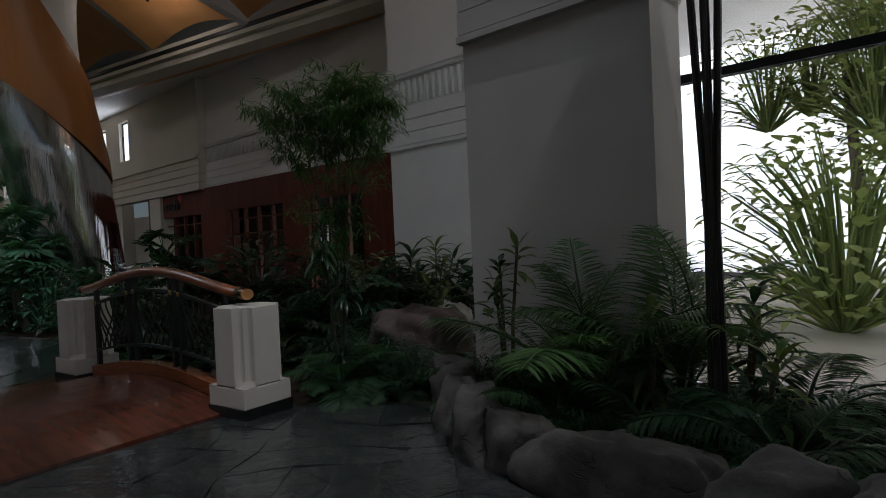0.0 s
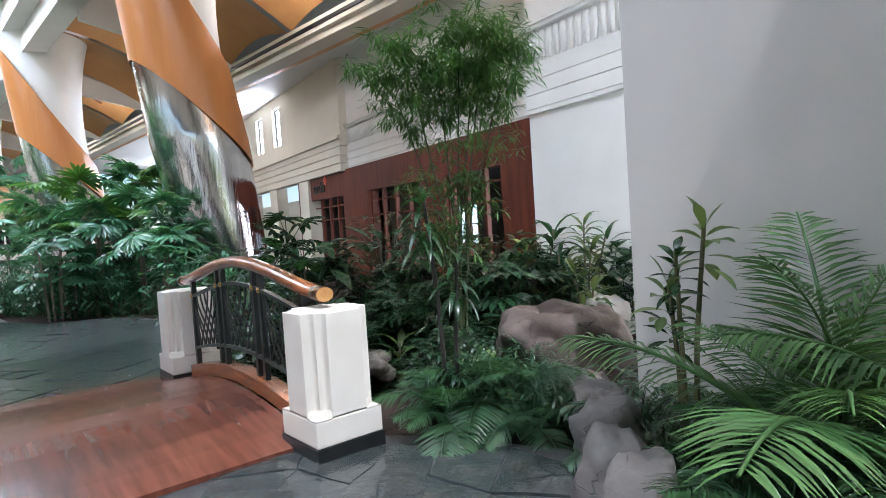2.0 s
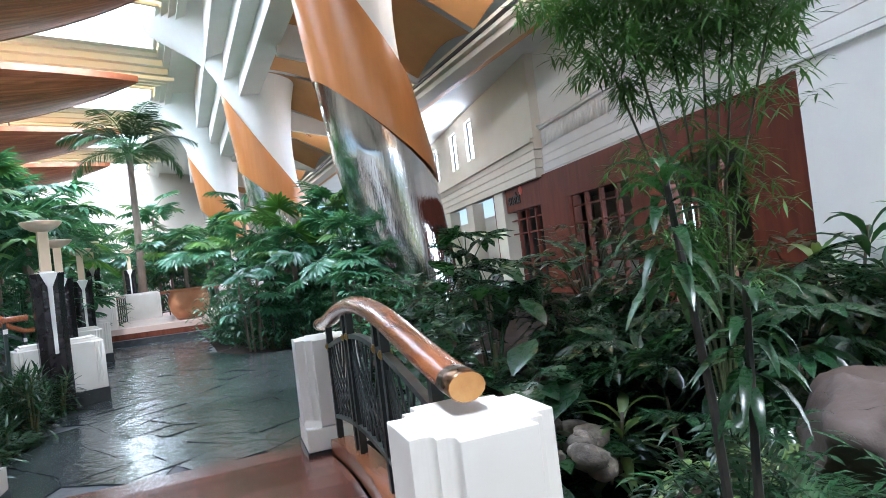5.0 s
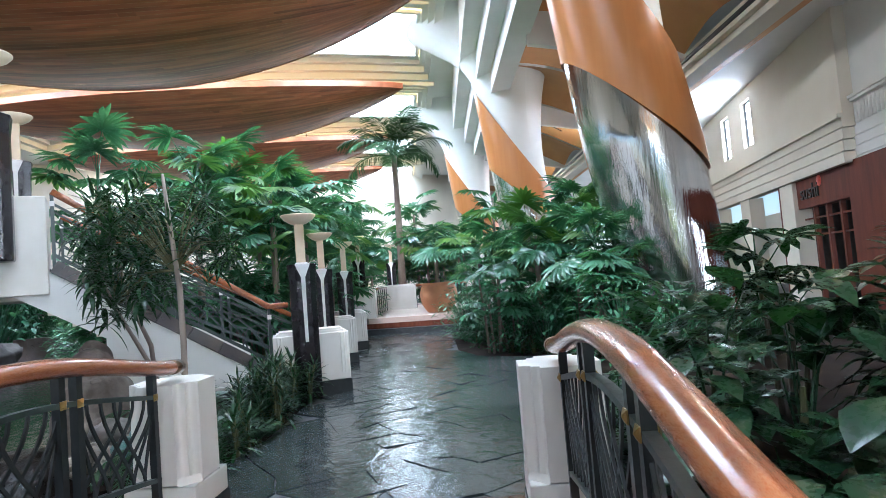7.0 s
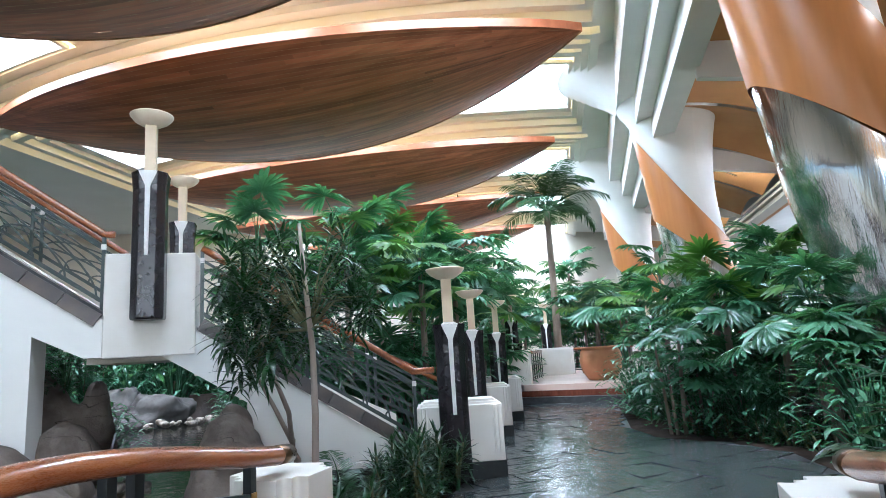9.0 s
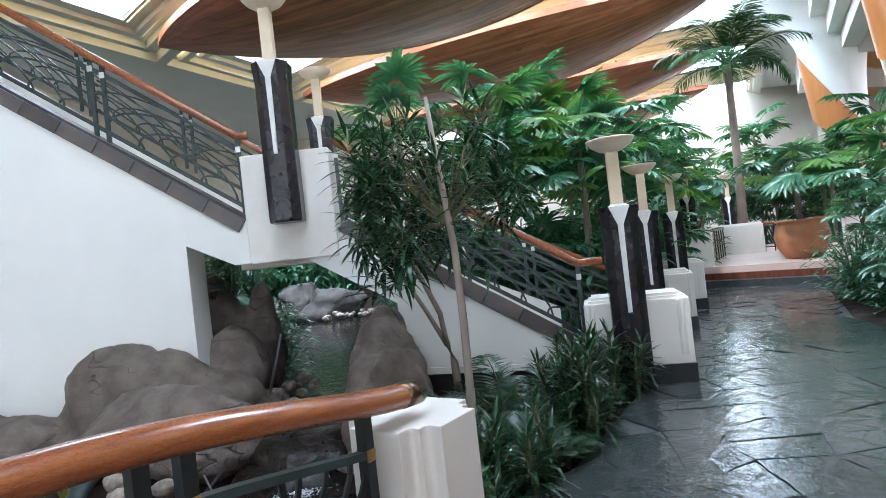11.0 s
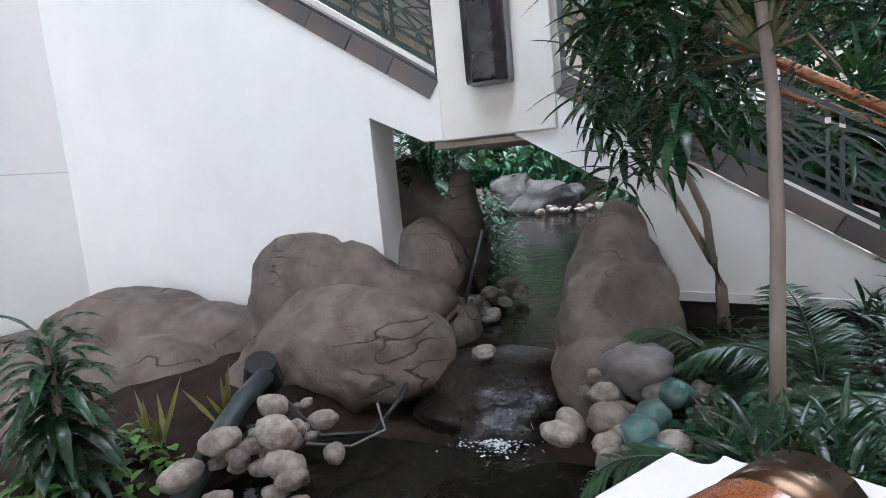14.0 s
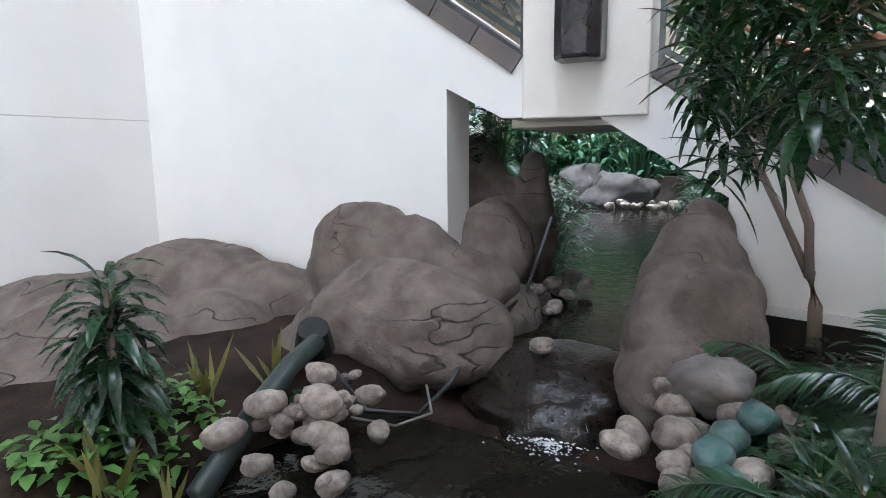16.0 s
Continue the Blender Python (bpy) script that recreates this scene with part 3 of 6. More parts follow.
# far wall beyond the shop, with its windows
FARW = Vector((-16.4, 27.6, 0)) - U * 34
far_wall = thing("wall_far", pose(FARW.x, FARW.y, 0, 0, 0, U_ANGLE), "cream far wall with a row of small windows", "wall", "", "structure")
WINX = [6.0, 8.6, 13.0, 15.6, 20.0, 22.6, 27.6, 30.2, 34.0, 36.6]
xs = 0.0
for x in WINX:
    part("wall_panel", Geo().box(xs, 0, 4.9, x, 0.35, 9), M_CREAM, far_wall)
    part("wall_panel", Geo().box(x, 0, 4.9, x + 1.05, 0.35, 5.55), M_CREAM, far_wall)
    part("wall_panel", Geo().box(x, 0, 7.25, x + 1.05, 0.35, 9), M_CREAM, far_wall)
    xs = x + 1.05
part("wall_panel", Geo().box(xs, 0, 4.9, 44, 0.35, 9), M_CREAM, far_wall)
for i in range(4):
    part("band", Geo().box(0, -0.06 + 0.012 * i, 3.7 + 0.3 * i, 44, 0.35, 3.97 + 0.3 * i), M_CREAM, far_wall)
part("moulding", Geo().box(0, -0.12, 4.84, 44, 0.35, 4.95), M_CREAM, far_wall)
for i in range(11):
    part("pilaster", Geo().box(i * 4.0 - 0.5, 0, -0.2, i * 4.0 + 0.5, 0.5, 3.68), M_CREAM, far_wall)
structure("wall_far_back", Geo().box(0, 4.5, -0.2, 44, 4.7, 3.7), M_CREAM, "cream inner wall behind the far arcade", "wall", m=pose(FARW.x, FARW.y, 0, 0, 0, U_ANGLE))
for x in WINX:
    w = thing("window", pose(FARW.x, FARW.y, 0, 0, 0, U_ANGLE) @ pose(x, 0.2, 5.55), "small bright window with a dark thin frame", "window", "small upper windows", "structure")
    part("pane", Geo().box(0, 0, 0, 1.05, 0.02, 1.7), glow_mat("daylight_pane", (0.95, 0.98, 1.0), 9.0), w)
    part("window_frame", Geo().box(0, -0.06, 0, 0.05, -0.005, 1.7).box(0, -0.06, 1.65, 1.05, -0.005, 1.7), M_MULLION, w)

for x in (21.85, 29.45, 35.85, 14.85):
    area_light("gallery_window_daylight", pose(FARW.x, FARW.y, 0, 0, 0, U_ANGLE) @ pose(x, -0.1, 6.4, -90, 0, 0), 3.4, 1.6, 320, (0.95, 0.98, 1.0))

# ---- ceilings ----
BEAM_A, BEAM_DIR = Vector((9.4, 7.85, 0)), Vector((-0.864, 0.503, 0)).normalized()
BEAM_N = Vector((-BEAM_DIR.y, BEAM_DIR.x, 0))      # towards the atrium side is minus
beam_pose = Matrix.Translation(BEAM_A) @ pose(0, 0, 0, 0, 0, math.degrees(math.atan2(BEAM_DIR.y, BEAM_DIR.x)))
# local x runs along the beam, local -y is towards the shops
structure("beam", Geo().box(0, -0.5, 7.2, 60, 0.1, 7.65).box(0, 0.1, 7.38, 60, 0.3, 7.75), M_CREAM, "long cream ceiling edge beam with a slot", "beam", m=beam_pose)
structure("trim", Geo().box(0, -0.8, 7.25, 60, -0.5, 7.42), M_VAULT, "orange wood strip along the ceiling edge", "trim", m=beam_pose)
structure("trim", Geo().box(0, 0.3, 7.5, 60, 0.36, 7.6), M_MULLION, "dark slot line along the ceiling edge", "trim", m=beam_pose)
structure("ceiling_gallery", Geo().box(0, -30, 7.68, 60, -0.3, 7.9), M_WALL, "white flat ceiling over the shops", "ceiling", m=beam_pose)
vault = Geo()
for i in range(14):
    x0 = i * 4.2
    vault.grid(lambda a, b: (x0 + 0.12 + 3.96 * a, 0.36 + 4.6 * b, 7.7 + 1.7 * math.sin(b * 1.5) + 0.35 * math.sin(math.pi * a)), 8, 10)
structure("ceiling_vault", vault, M_VAULT, "orange wood vaulted ceiling panels along the gallery edge", "ceiling", smooth=True, m=beam_pose)
structure("beam", Geo().box(0, 4.9, 8.7, 60, 5.6, CEIL_Z).box(0, 5.6, 9.4, 60, 6.1, CEIL_Z).box(0, 6.1, 10.2, 60, 6.7, CEIL_Z), M_WALL, "stepped white beam along the atrium edge", "beam", m=beam_pose)
for i in range(0, 14, 2):
    structure("beam", Geo().slab([(0.3, 7.55), (5.0, 8.4), (5.0, 9.6), (0.3, 7.95)], i * 4.2 - 0.12, i * 4.2 + 0.12, "x"), M_WALL, "white rib between the wood vaults", "beam", m=beam_pose)
    ob = tagged(new("recessed_light", Geo().tube([(0, 0, 0), (0.45, 0.0, 0.3), (0.8, 0, 0.38), (1.2, 0, 0.3)], 0.04, 6).mesh("recessed_light", M_CHROME)), "slim curved metal light fitting on the wood vault", "light", "vault lights")
    ob.matrix_basis = beam_pose @ pose(i * 4.2 + 2.0, 1.8, 8.22, 0, 0, 80)
    lamp = new("vault_lamp", bpy.data.lights.new("vault_lamp", "POINT"))
    lamp.data.energy, lamp.data.color, lamp.data.shadow_soft_size = 140, (1.0, 0.91, 0.78), 0.12
    lamp.matrix_basis = beam_pose @ pose(i * 4.2 + 2.0, 1.8, 7.75)

# main ceiling with skylights between the sails
SAIL_AX = Vector((9.5, 18.5, 0)).normalized()
SAIL_STEP = Vector((-8.8, 3.5, 0))
SAIL_C = Vector((-21.55, 4.85, 0))
sail_rot = math.degrees(math.atan2(SAIL_AX.y, SAIL_AX.x))
ceil_pose = Matrix.Translation(SAIL_C) @ pose(0, 0, 0, 0, 0, sail_rot)   # local x along a sail, local y towards the far end
STEP_L = Vector((SAIL_STEP.dot(SAIL_AX), SAIL_STEP.dot(Vector((-SAIL_AX.y, SAIL_AX.x, 0))), 0))
BOW = 0.0135                                     # the skylights bend round the sails
PANELS = ((-11.0, -5.4), (-3.4, 2.9), (4.7, 10.1))
SKY_W = 4.0
sky_rows = range(-3, 5)                          # over bridge and entrance only the last, unseen pane is open, added for light


def sky_y(k, x, edge):
    """Local y of a skylight row's near (0) or far (1) edge at local x."""
    return STEP_L.y * (k + 1) - 2.85 - SKY_W * (1 - edge) + BOW * (x - STEP_L.x * k) ** 2


def plank8(g, lo, hi, z0, z1):
    """A flat piece between two edges, each given by its two end points."""
    v = [(*lo[0], z0), (*lo[1], z0), (*hi[1], z0), (*hi[0], z0), (*lo[0], z1), (*lo[1], z1), (*hi[1], z1), (*hi[0], z1)]
    g.add(v, [(3, 2, 1, 0), (4, 5, 6, 7), (0, 1, 5, 4), (1, 2, 6, 5), (2, 3, 7, 6), (3, 0, 4, 7)])


cuts = sorted({-50.0, -20.0, -14.0, 14.0, 45.0} | {p[0] + (p[1] - p[0]) * i / 5 for p in PANELS for i in range(6)})
g = Geo()
for x0, x1 in zip(cuts, cuts[1:]):
    glazed = [p[0] - 0.01 <= x0 and x1 <= p[1] + 0.01 for p in PANELS]
    clip = lambda x: max(-14.0, min(14.0, x))
    last = [(x0, -60.0), (x1, -60.0)]
    for k in sky_rows:
        near = [(x0, sky_y(k, clip(x0), 0)), (x1, sky_y(k, clip(x1), 0))]
        far = [(x0, sky_y(k, clip(x0), 1)), (x1, sky_y(k, clip(x1), 1))]
        plank8(g, last, near, CEIL_Z, CEIL_Z + 0.3)
        if not (any(glazed) if k > -2 else glazed[2]):
            plank8(g, near, far, CEIL_Z, CEIL_Z + 0.3)
        last = far
    plank8(g, last, [(x0, 70.0), (x1, 70.0)], CEIL_Z, CEIL_Z + 0.3)
structure("ceiling_main", g, M_CEIL, "cream atrium ceiling with bowed rows of skylight openings", "ceiling", m=ceil_pose)
M_SKYPANE = glow_mat("bright_skylight_pane", (0.93, 0.97, 1.0), 4.5)
M_COVE = glow_mat("warm_cove_light", (1.0, 0.72, 0.32), 3.2)


def ring(g, k, x0, x1, o, w, z0, z1, n=6, right=1.0):
    """A bowed rectangular ring round a skylight, o outside its opening and w wide; right scales o at one end."""
    xs = [x0 - o + (x1 - x0 + o + o * right) * i / n for i in range(n + 1)]
    for a, b in zip(xs, xs[1:]):
        for edge, q in ((0, -1), (1, 1)):
            lo = [(a, sky_y(k, a, edge) + q * o), (b, sky_y(k, b, edge) + q * o)]
            hi = [(p, y + q * w) for p, y in lo]
            plank8(g, lo if q > 0 else hi, hi if q > 0 else lo, z0, z1)
    for x, q in ((x0 - o, -1), (x1 + o * right, 1)):
        a, b = (x - w, x) if q < 0 else (x, x + w)
        plank8(g, [(a, sky_y(k, x, 0) - o - w), (b, sky_y(k, x, 0) - o - w)], [(a, sky_y(k, x, 1) + o + w), (b, sky_y(k, x, 1) + o + w)], z0, z1)


for k in sky_rows:
    for number, (x0, x1) in enumerate(PANELS):
        if k < -1 and number < 2:
            continue
        w = thing("window", ceil_pose @ pose(0, 0, CEIL_Z), "bright bowed skylight with a stepped cove-lit frame", "skylight", "skylights", "structure")
        fr, cv = Geo(), Geo()
        ring(fr, k, x0, x1, 0.03, 0.13, -0.13, -0.004)
        ring(cv, k, x0, x1, 0.2, 0.1, -0.03, -0.012)
        part("frame", fr, M_CEIL, w)
        part("cove_light", cv, M_COVE, w, "warm cove light strip")
        pg = Geo()
        for i in range(5):
            a, b = x0 + (x1 - x0) * i / 5, x0 + (x1 - x0) * (i + 1) / 5
            plank8(pg, [(a, sky_y(k, a, 0)), (b, sky_y(k, b, 0))], [(a, sky_y(k, a, 1)), (b, sky_y(k, b, 1))], 0.29, 0.295)
        pane = part("pane", pg, M_SKYPANE, w, "white diffusing skylight pane")
        pane.visible_shadow = False
        xm = (x0 + x1) / 2
        slope = math.degrees(math.atan(2 * BOW * (xm - STEP_L.x * k)))
        area_light("skylight_daylight", ceil_pose @ pose(xm, (sky_y(k, xm, 0) + sky_y(k, xm, 1)) / 2, CEIL_Z + 0.24, 0, 0, slope), x1 - x0 - 0.2, SKY_W - 0.3, {-3: 330, -2: 480}.get(k, 1000), (0.86, 0.95, 1.0))
        if number == 2:
            continue
        # plate with two rows of small downlights between the panes
        xa, xb = x1 + 0.75, PANELS[number + 1][0] - 0.75
        plate = thing("downlight_plate", ceil_pose @ pose((xa + xb) / 2, sky_y(k, (xa + xb) / 2, 1) - 0.4, CEIL_Z), "cream ceiling plate with six small round downlights", "light", "downlight plates")
        part("plate", Geo().box(-0.5, -2.6, -0.08, 0.5, 0.2, -0.004), M_CEIL, plate)
        for i in range(3):
            for j in (-0.2, 0.2):
                part("downlight", Geo().lathe([(0.1, -0.1), (0.1, -0.082)], 12, (j, -0.2 - 0.45 * i)), M_DARK, plate, "dark round downlight")
for k in range(-1, 5):
    fr, cv = Geo(), Geo()
    for o, dz in ((0.75, -0.1), (1.5, -0.2), (2.3, -0.3)):
        ring(fr, k, PANELS[0][0], PANELS[2][1], o, 0.3, dz - 0.1, -0.004, 16, 0.3)
        ring(cv, k, PANELS[0][0], PANELS[2][1], o + 0.31, 0.16, -0.03, -0.012, 16, 0.3)
    w = thing("ceiling_cove", ceil_pose @ pose(0, 0, CEIL_Z), "stepped cream ceiling cove with warm light strips", "cove", "ceiling coves", "structure")
    part("step", fr, M_CEIL, w)
    part("cove_light", cv, M_COVE, w, "warm cove light strip")
for k in range(-1, 4):
    for i in range(5):
        x = -8 + 4 * i
        ob = new("ceiling_spot", Geo().lathe([(0.13, -0.03), (0.15, -0.012), (0.15, -0.002)], 14).mesh("ceiling_spot", M_DARK))
        ob.matrix_basis = ceil_pose @ pose(x, sky_y(k, x, 1) + 3.0, CEIL_Z)
        tagged(ob, "dark round recessed spot in the cream ceiling", "light", "ceiling spots")

# ---- the wooden sails under the ceiling ----
def sail(k):
    c = SAIL_C + SAIL_STEP * k
    ob = thing("ceiling_sail", Matrix.Translation((c.x, c.y, 10.75)) @ pose(0, 0, 0, 0, 0, sail_rot), "leaf-shaped curved canopy of red-brown wood planks", "canopy", "ceiling sails")
    a, w = 10.4, 4.3

    def at(s, t, lift=0.0):
        half = (w if t > 0 else 3.0) * (1 - s * s) ** 0.9 + 0.02
        y = t * half
        z = -1.7 * (1 - s * s) * (1 - 0.5 * t * t) - 0.35 * t * (1 - s * s)
        return Vector((a * s, y, z + lift))
    g = Geo()
    rows = 46
    rnd = random.Random(40 + k)
    for j in range(rows):
        t0, t1 = -1 + 2 * j / rows, -1 + 2 * (j + 1) / rows
        cuts = sorted([-1, 1] + [rnd.uniform(-0.95, 0.95) for _ in range(4)])
        for s0, s1 in zip(cuts, cuts[1:]):
            n = max(1, int((s1 - s0) * 12))
            g.grid(lambda p, q: at(s0 + (s1 - s0) * p, t0 + (t1 - t0 - 0.002) * q), n, 1)
    part("plank_skin", g, M_SAIL, ob, smooth=True)
    part("top_skin", Geo().grid(lambda p, q: at(-1 + 2 * p, -1 + 2 * q, 0.2), 24, 8), M_SAILEDGE, ob)
    for t in (-1, 1):
        part("edge_strip", Geo().grid(lambda p, q: at(-1 + 2 * p, t * 1.004, -0.03 + 0.26 * q), 40, 1), M_SAILEDGE if t > 0 else M_SAIL, ob, "wood edge strip")
    for s in (-0.5, 0.5):
        part("hanger", Geo().tube([at(s, 0, 0.2), (a * s, 0, 1.1)], 0.03, 6), M_IRON, ob)
    return ob


for k in range(-1, 4):
    sail(k)

# ---- leaning columns ----
def column(base, top_shift, label, sheath=7.95):
    ob = thing("column", pose(*base), label, "column", "leaning columns", "structure")
    left = math.atan2(-0.7, -0.71)

    def at(th, z, r):
        return Vector((top_shift[0] * z / 6 + r * math.cos(th), top_shift[1] * z / 6 + r * math.sin(th), z))
    z1 = lambda th: 4.65 + 1.28 * math.cos(th - left)
    z2 = lambda th: sheath + 2.3 * math.cos(th - left)
    rad = lambda z: 0.97 + 0.045 * z if z < 4 else 1.15 - 0.03 * (z - 4)
    part("chrome_base", Geo().grid(lambda a, b: at(a * 2 * math.pi, -0.1 + (z1(a * 2 * math.pi) + 0.12) * b, rad((z1(a * 2 * math.pi)) * b)), 64, 40), M_CHROME, ob, "mirror-polished chrome cladding", True)
    part("wood_sheath", Geo().grid(lambda a, b: at(a * 2 * math.pi, z1(a * 2 * math.pi) + (z2(a * 2 * math.pi) - z1(a * 2 * math.pi)) * b, 0.05 + rad(z1(a * 2 * math.pi) + (z2(a * 2 * math.pi) - z1(a * 2 * math.pi)) * b)), 64, 14), M_COLWOOD, ob, "orange veneered sheath cut on the slant", True)
    part("white_head", Geo().grid(lambda a, b: at(a * 2 * math.pi, z2(a * 2 * math.pi) - 0.2 + (CEIL_Z + 0.2 - z2(a * 2 * math.pi)) * b, rad(9) + 2.2 * b ** 2.2), 64, 14), M_WALL, ob, "white plaster flared head", True)
    return ob


column((-9.3, 15.0, 0), (-0.66, -0.66), "leaning column, chrome below and orange wood above")
column((-19.5, 20.3, 0), (-0.66, -0.66), "leaning column, chrome below and orange wood above", 7.0)
column((-30.1, 25.2, 0), (-0.66, -0.66), "leaning column, chrome below and orange wood above", 7.0)

# ---- tall window by the grey pier, and what lies outside ----
WIN = Vector((2.06, 5.95, 0))
win = thing("window_1", pose(WIN.x, WIN.y, 0, 0, 0, U_ANGLE), "tall black-framed window onto a sunny garden", "window", "", "structure")
for x in (0.0, 2.3, 4.6, 6.9):
    part("mullion", Geo().box(x - 0.05, -0.06, -0.1, x + 0.05, 0.06, 8.0), M_MULLION, win)
for z in (0.0, 2.92, 5.6):
    part("transom", Geo().box(0.05, -0.05, z - 0.04, 8.9, 0.05, z + 0.04), M_MULLION, win)
for x in (0.0, 2.3, 4.6):
    for z0, z1 in ((0.05, 2.88), (2.96, 5.56)):
        p = part("pane", Geo().box(x + 0.06, -0.01, z0, x + 2.24, 0.01, z1), M_GLASS, win)
        p.visible_shadow = False
structure("wall_window_fill", Geo().box(-1.7, 0.0, -0.3, -0.06, 0.25, CEIL_Z), M_WALL, "white wall behind the grey pier", "wall", m=pose(WIN.x, WIN.y, 0, 0, 0, U_ANGLE))
# added glowing board that stands in for the bright outdoors
structure("backdrop", Geo().box(-6, 16, -0.5, 40, 16.2, 14), glow_mat("glowing_daylight_board", (1.0, 1.0, 0.97), 11.0), "added glowing white board in place of daylight beyond the garden", "backdrop", m=pose(WIN.x, WIN.y, 0, 0, 0, U_ANGLE))
structure("wall_window_head", Geo().box(-0.3, -0.1, 8.0, 9.5, 0.3, CEIL_Z), M_WALL, "white wall above the tall window", "wall", m=pose(WIN.x, WIN.y, 0, 0, 0, U_ANGLE))
structure("ground", Geo().box(-3, 0.3, -0.3, 40, 40, -0.02), mat("sunlit_paving", (0.55, 0.5, 0.42), (0.45, 0.41, 0.34), rough=0.8, scale=2), "pale sunny paving outside the window", "pavement", m=pose(WIN.x, WIN.y, 0, 0, 0, U_ANGLE))
area_light("window_daylight", pose(WIN.x, WIN.y, 0, 0, 0, U_ANGLE) @ pose(3.4, 0.25, 3.0, 90, 0, 0) @ pose(0, 0, 0, 0, 0, 0), 6.4, 5.4, 1250, (0.97, 0.98, 1.0))

# ---- footbridge ----
UPV = Vector((0, 0, 1))

def newel(centre, label="ivory square newel pier with fluted corners and black foot"):
    ob = thing("newel_pier", Matrix.Translation(centre) @ pose(0, 0, 0, 0, 0, D_ANGLE), label, "pier", "footbridge piers")
    h, leg = 0.26, 0.125
    plan = []
    for q in range(4):
        # each corner: a small rebate, then two hollow flutes side by side
        w = []
        a, b = Vector((h, h - leg)), Vector((h - leg, h))
        w.append(a)
        w.append(a + Vector((-0.018, 0)))
        u = (b + Vector((0, -0.018))) - w[1]
        inward = Vector((-0.7071, -0.7071))
        for k in range(1, 14):
            t = k / 14
            w.append(w[1] + u * t + inward * 0.034 * abs(math.sin(2 * math.pi * t)))
        w.append(b + Vector((0, -0.018)))
        w.append(b)
        rot = Matrix.Rotation(math.radians(90 * q), 2)
        plan += [tuple(rot @ p) for p in w]
    bevel(part("shaft", Geo().prism(plan, 0.285, 0.985), M_PIER, ob), 0.004)
    bevel(part("plinth", Geo().box(-h, -h, 0.09, h, h, 0.275), M_PIER, ob), 0.01)
    for q in range(4):
        rot = pose(0, 0, 0, 0, 0, 90 * q)
        part("flute_stop", Geo().add([(h, h, 0.274), (h, h - leg, 0.274), (h - leg, h, 0.274), (h - 0.018, h - leg, 0.33), (h - leg, h - 0.018, 0.33), (h - leg, h - leg, 0.274)],
                                     [(0, 1, 3, 4, 2), (1, 5, 3), (5, 2, 4), (5, 4, 3), (0, 2, 5, 1)]), M_PIER, ob, m=rot)
    part("foot", Geo().box(-h - 0.008, -h - 0.008, -0.15, h + 0.008, h + 0.008, 0.09), M_IRON, ob, "black base block")
    return ob


for c in (NEWEL_1, NEWEL_2, NEWEL_3, NEWEL_4):
    newel(c)
SPAN = (NEWEL_2 - NEWEL_1).length
ARCH = 0.2
arch_z = lambda s: ARCH * max(0.0, math.sin(math.pi * max(0.0, min(1.0, s / SPAN))))
bridge_pose = Matrix.Translation(NEWEL_1) @ pose(0, 0, 0, 0, 0, D_ANGLE)   # x over the stream, +y outward is minus across


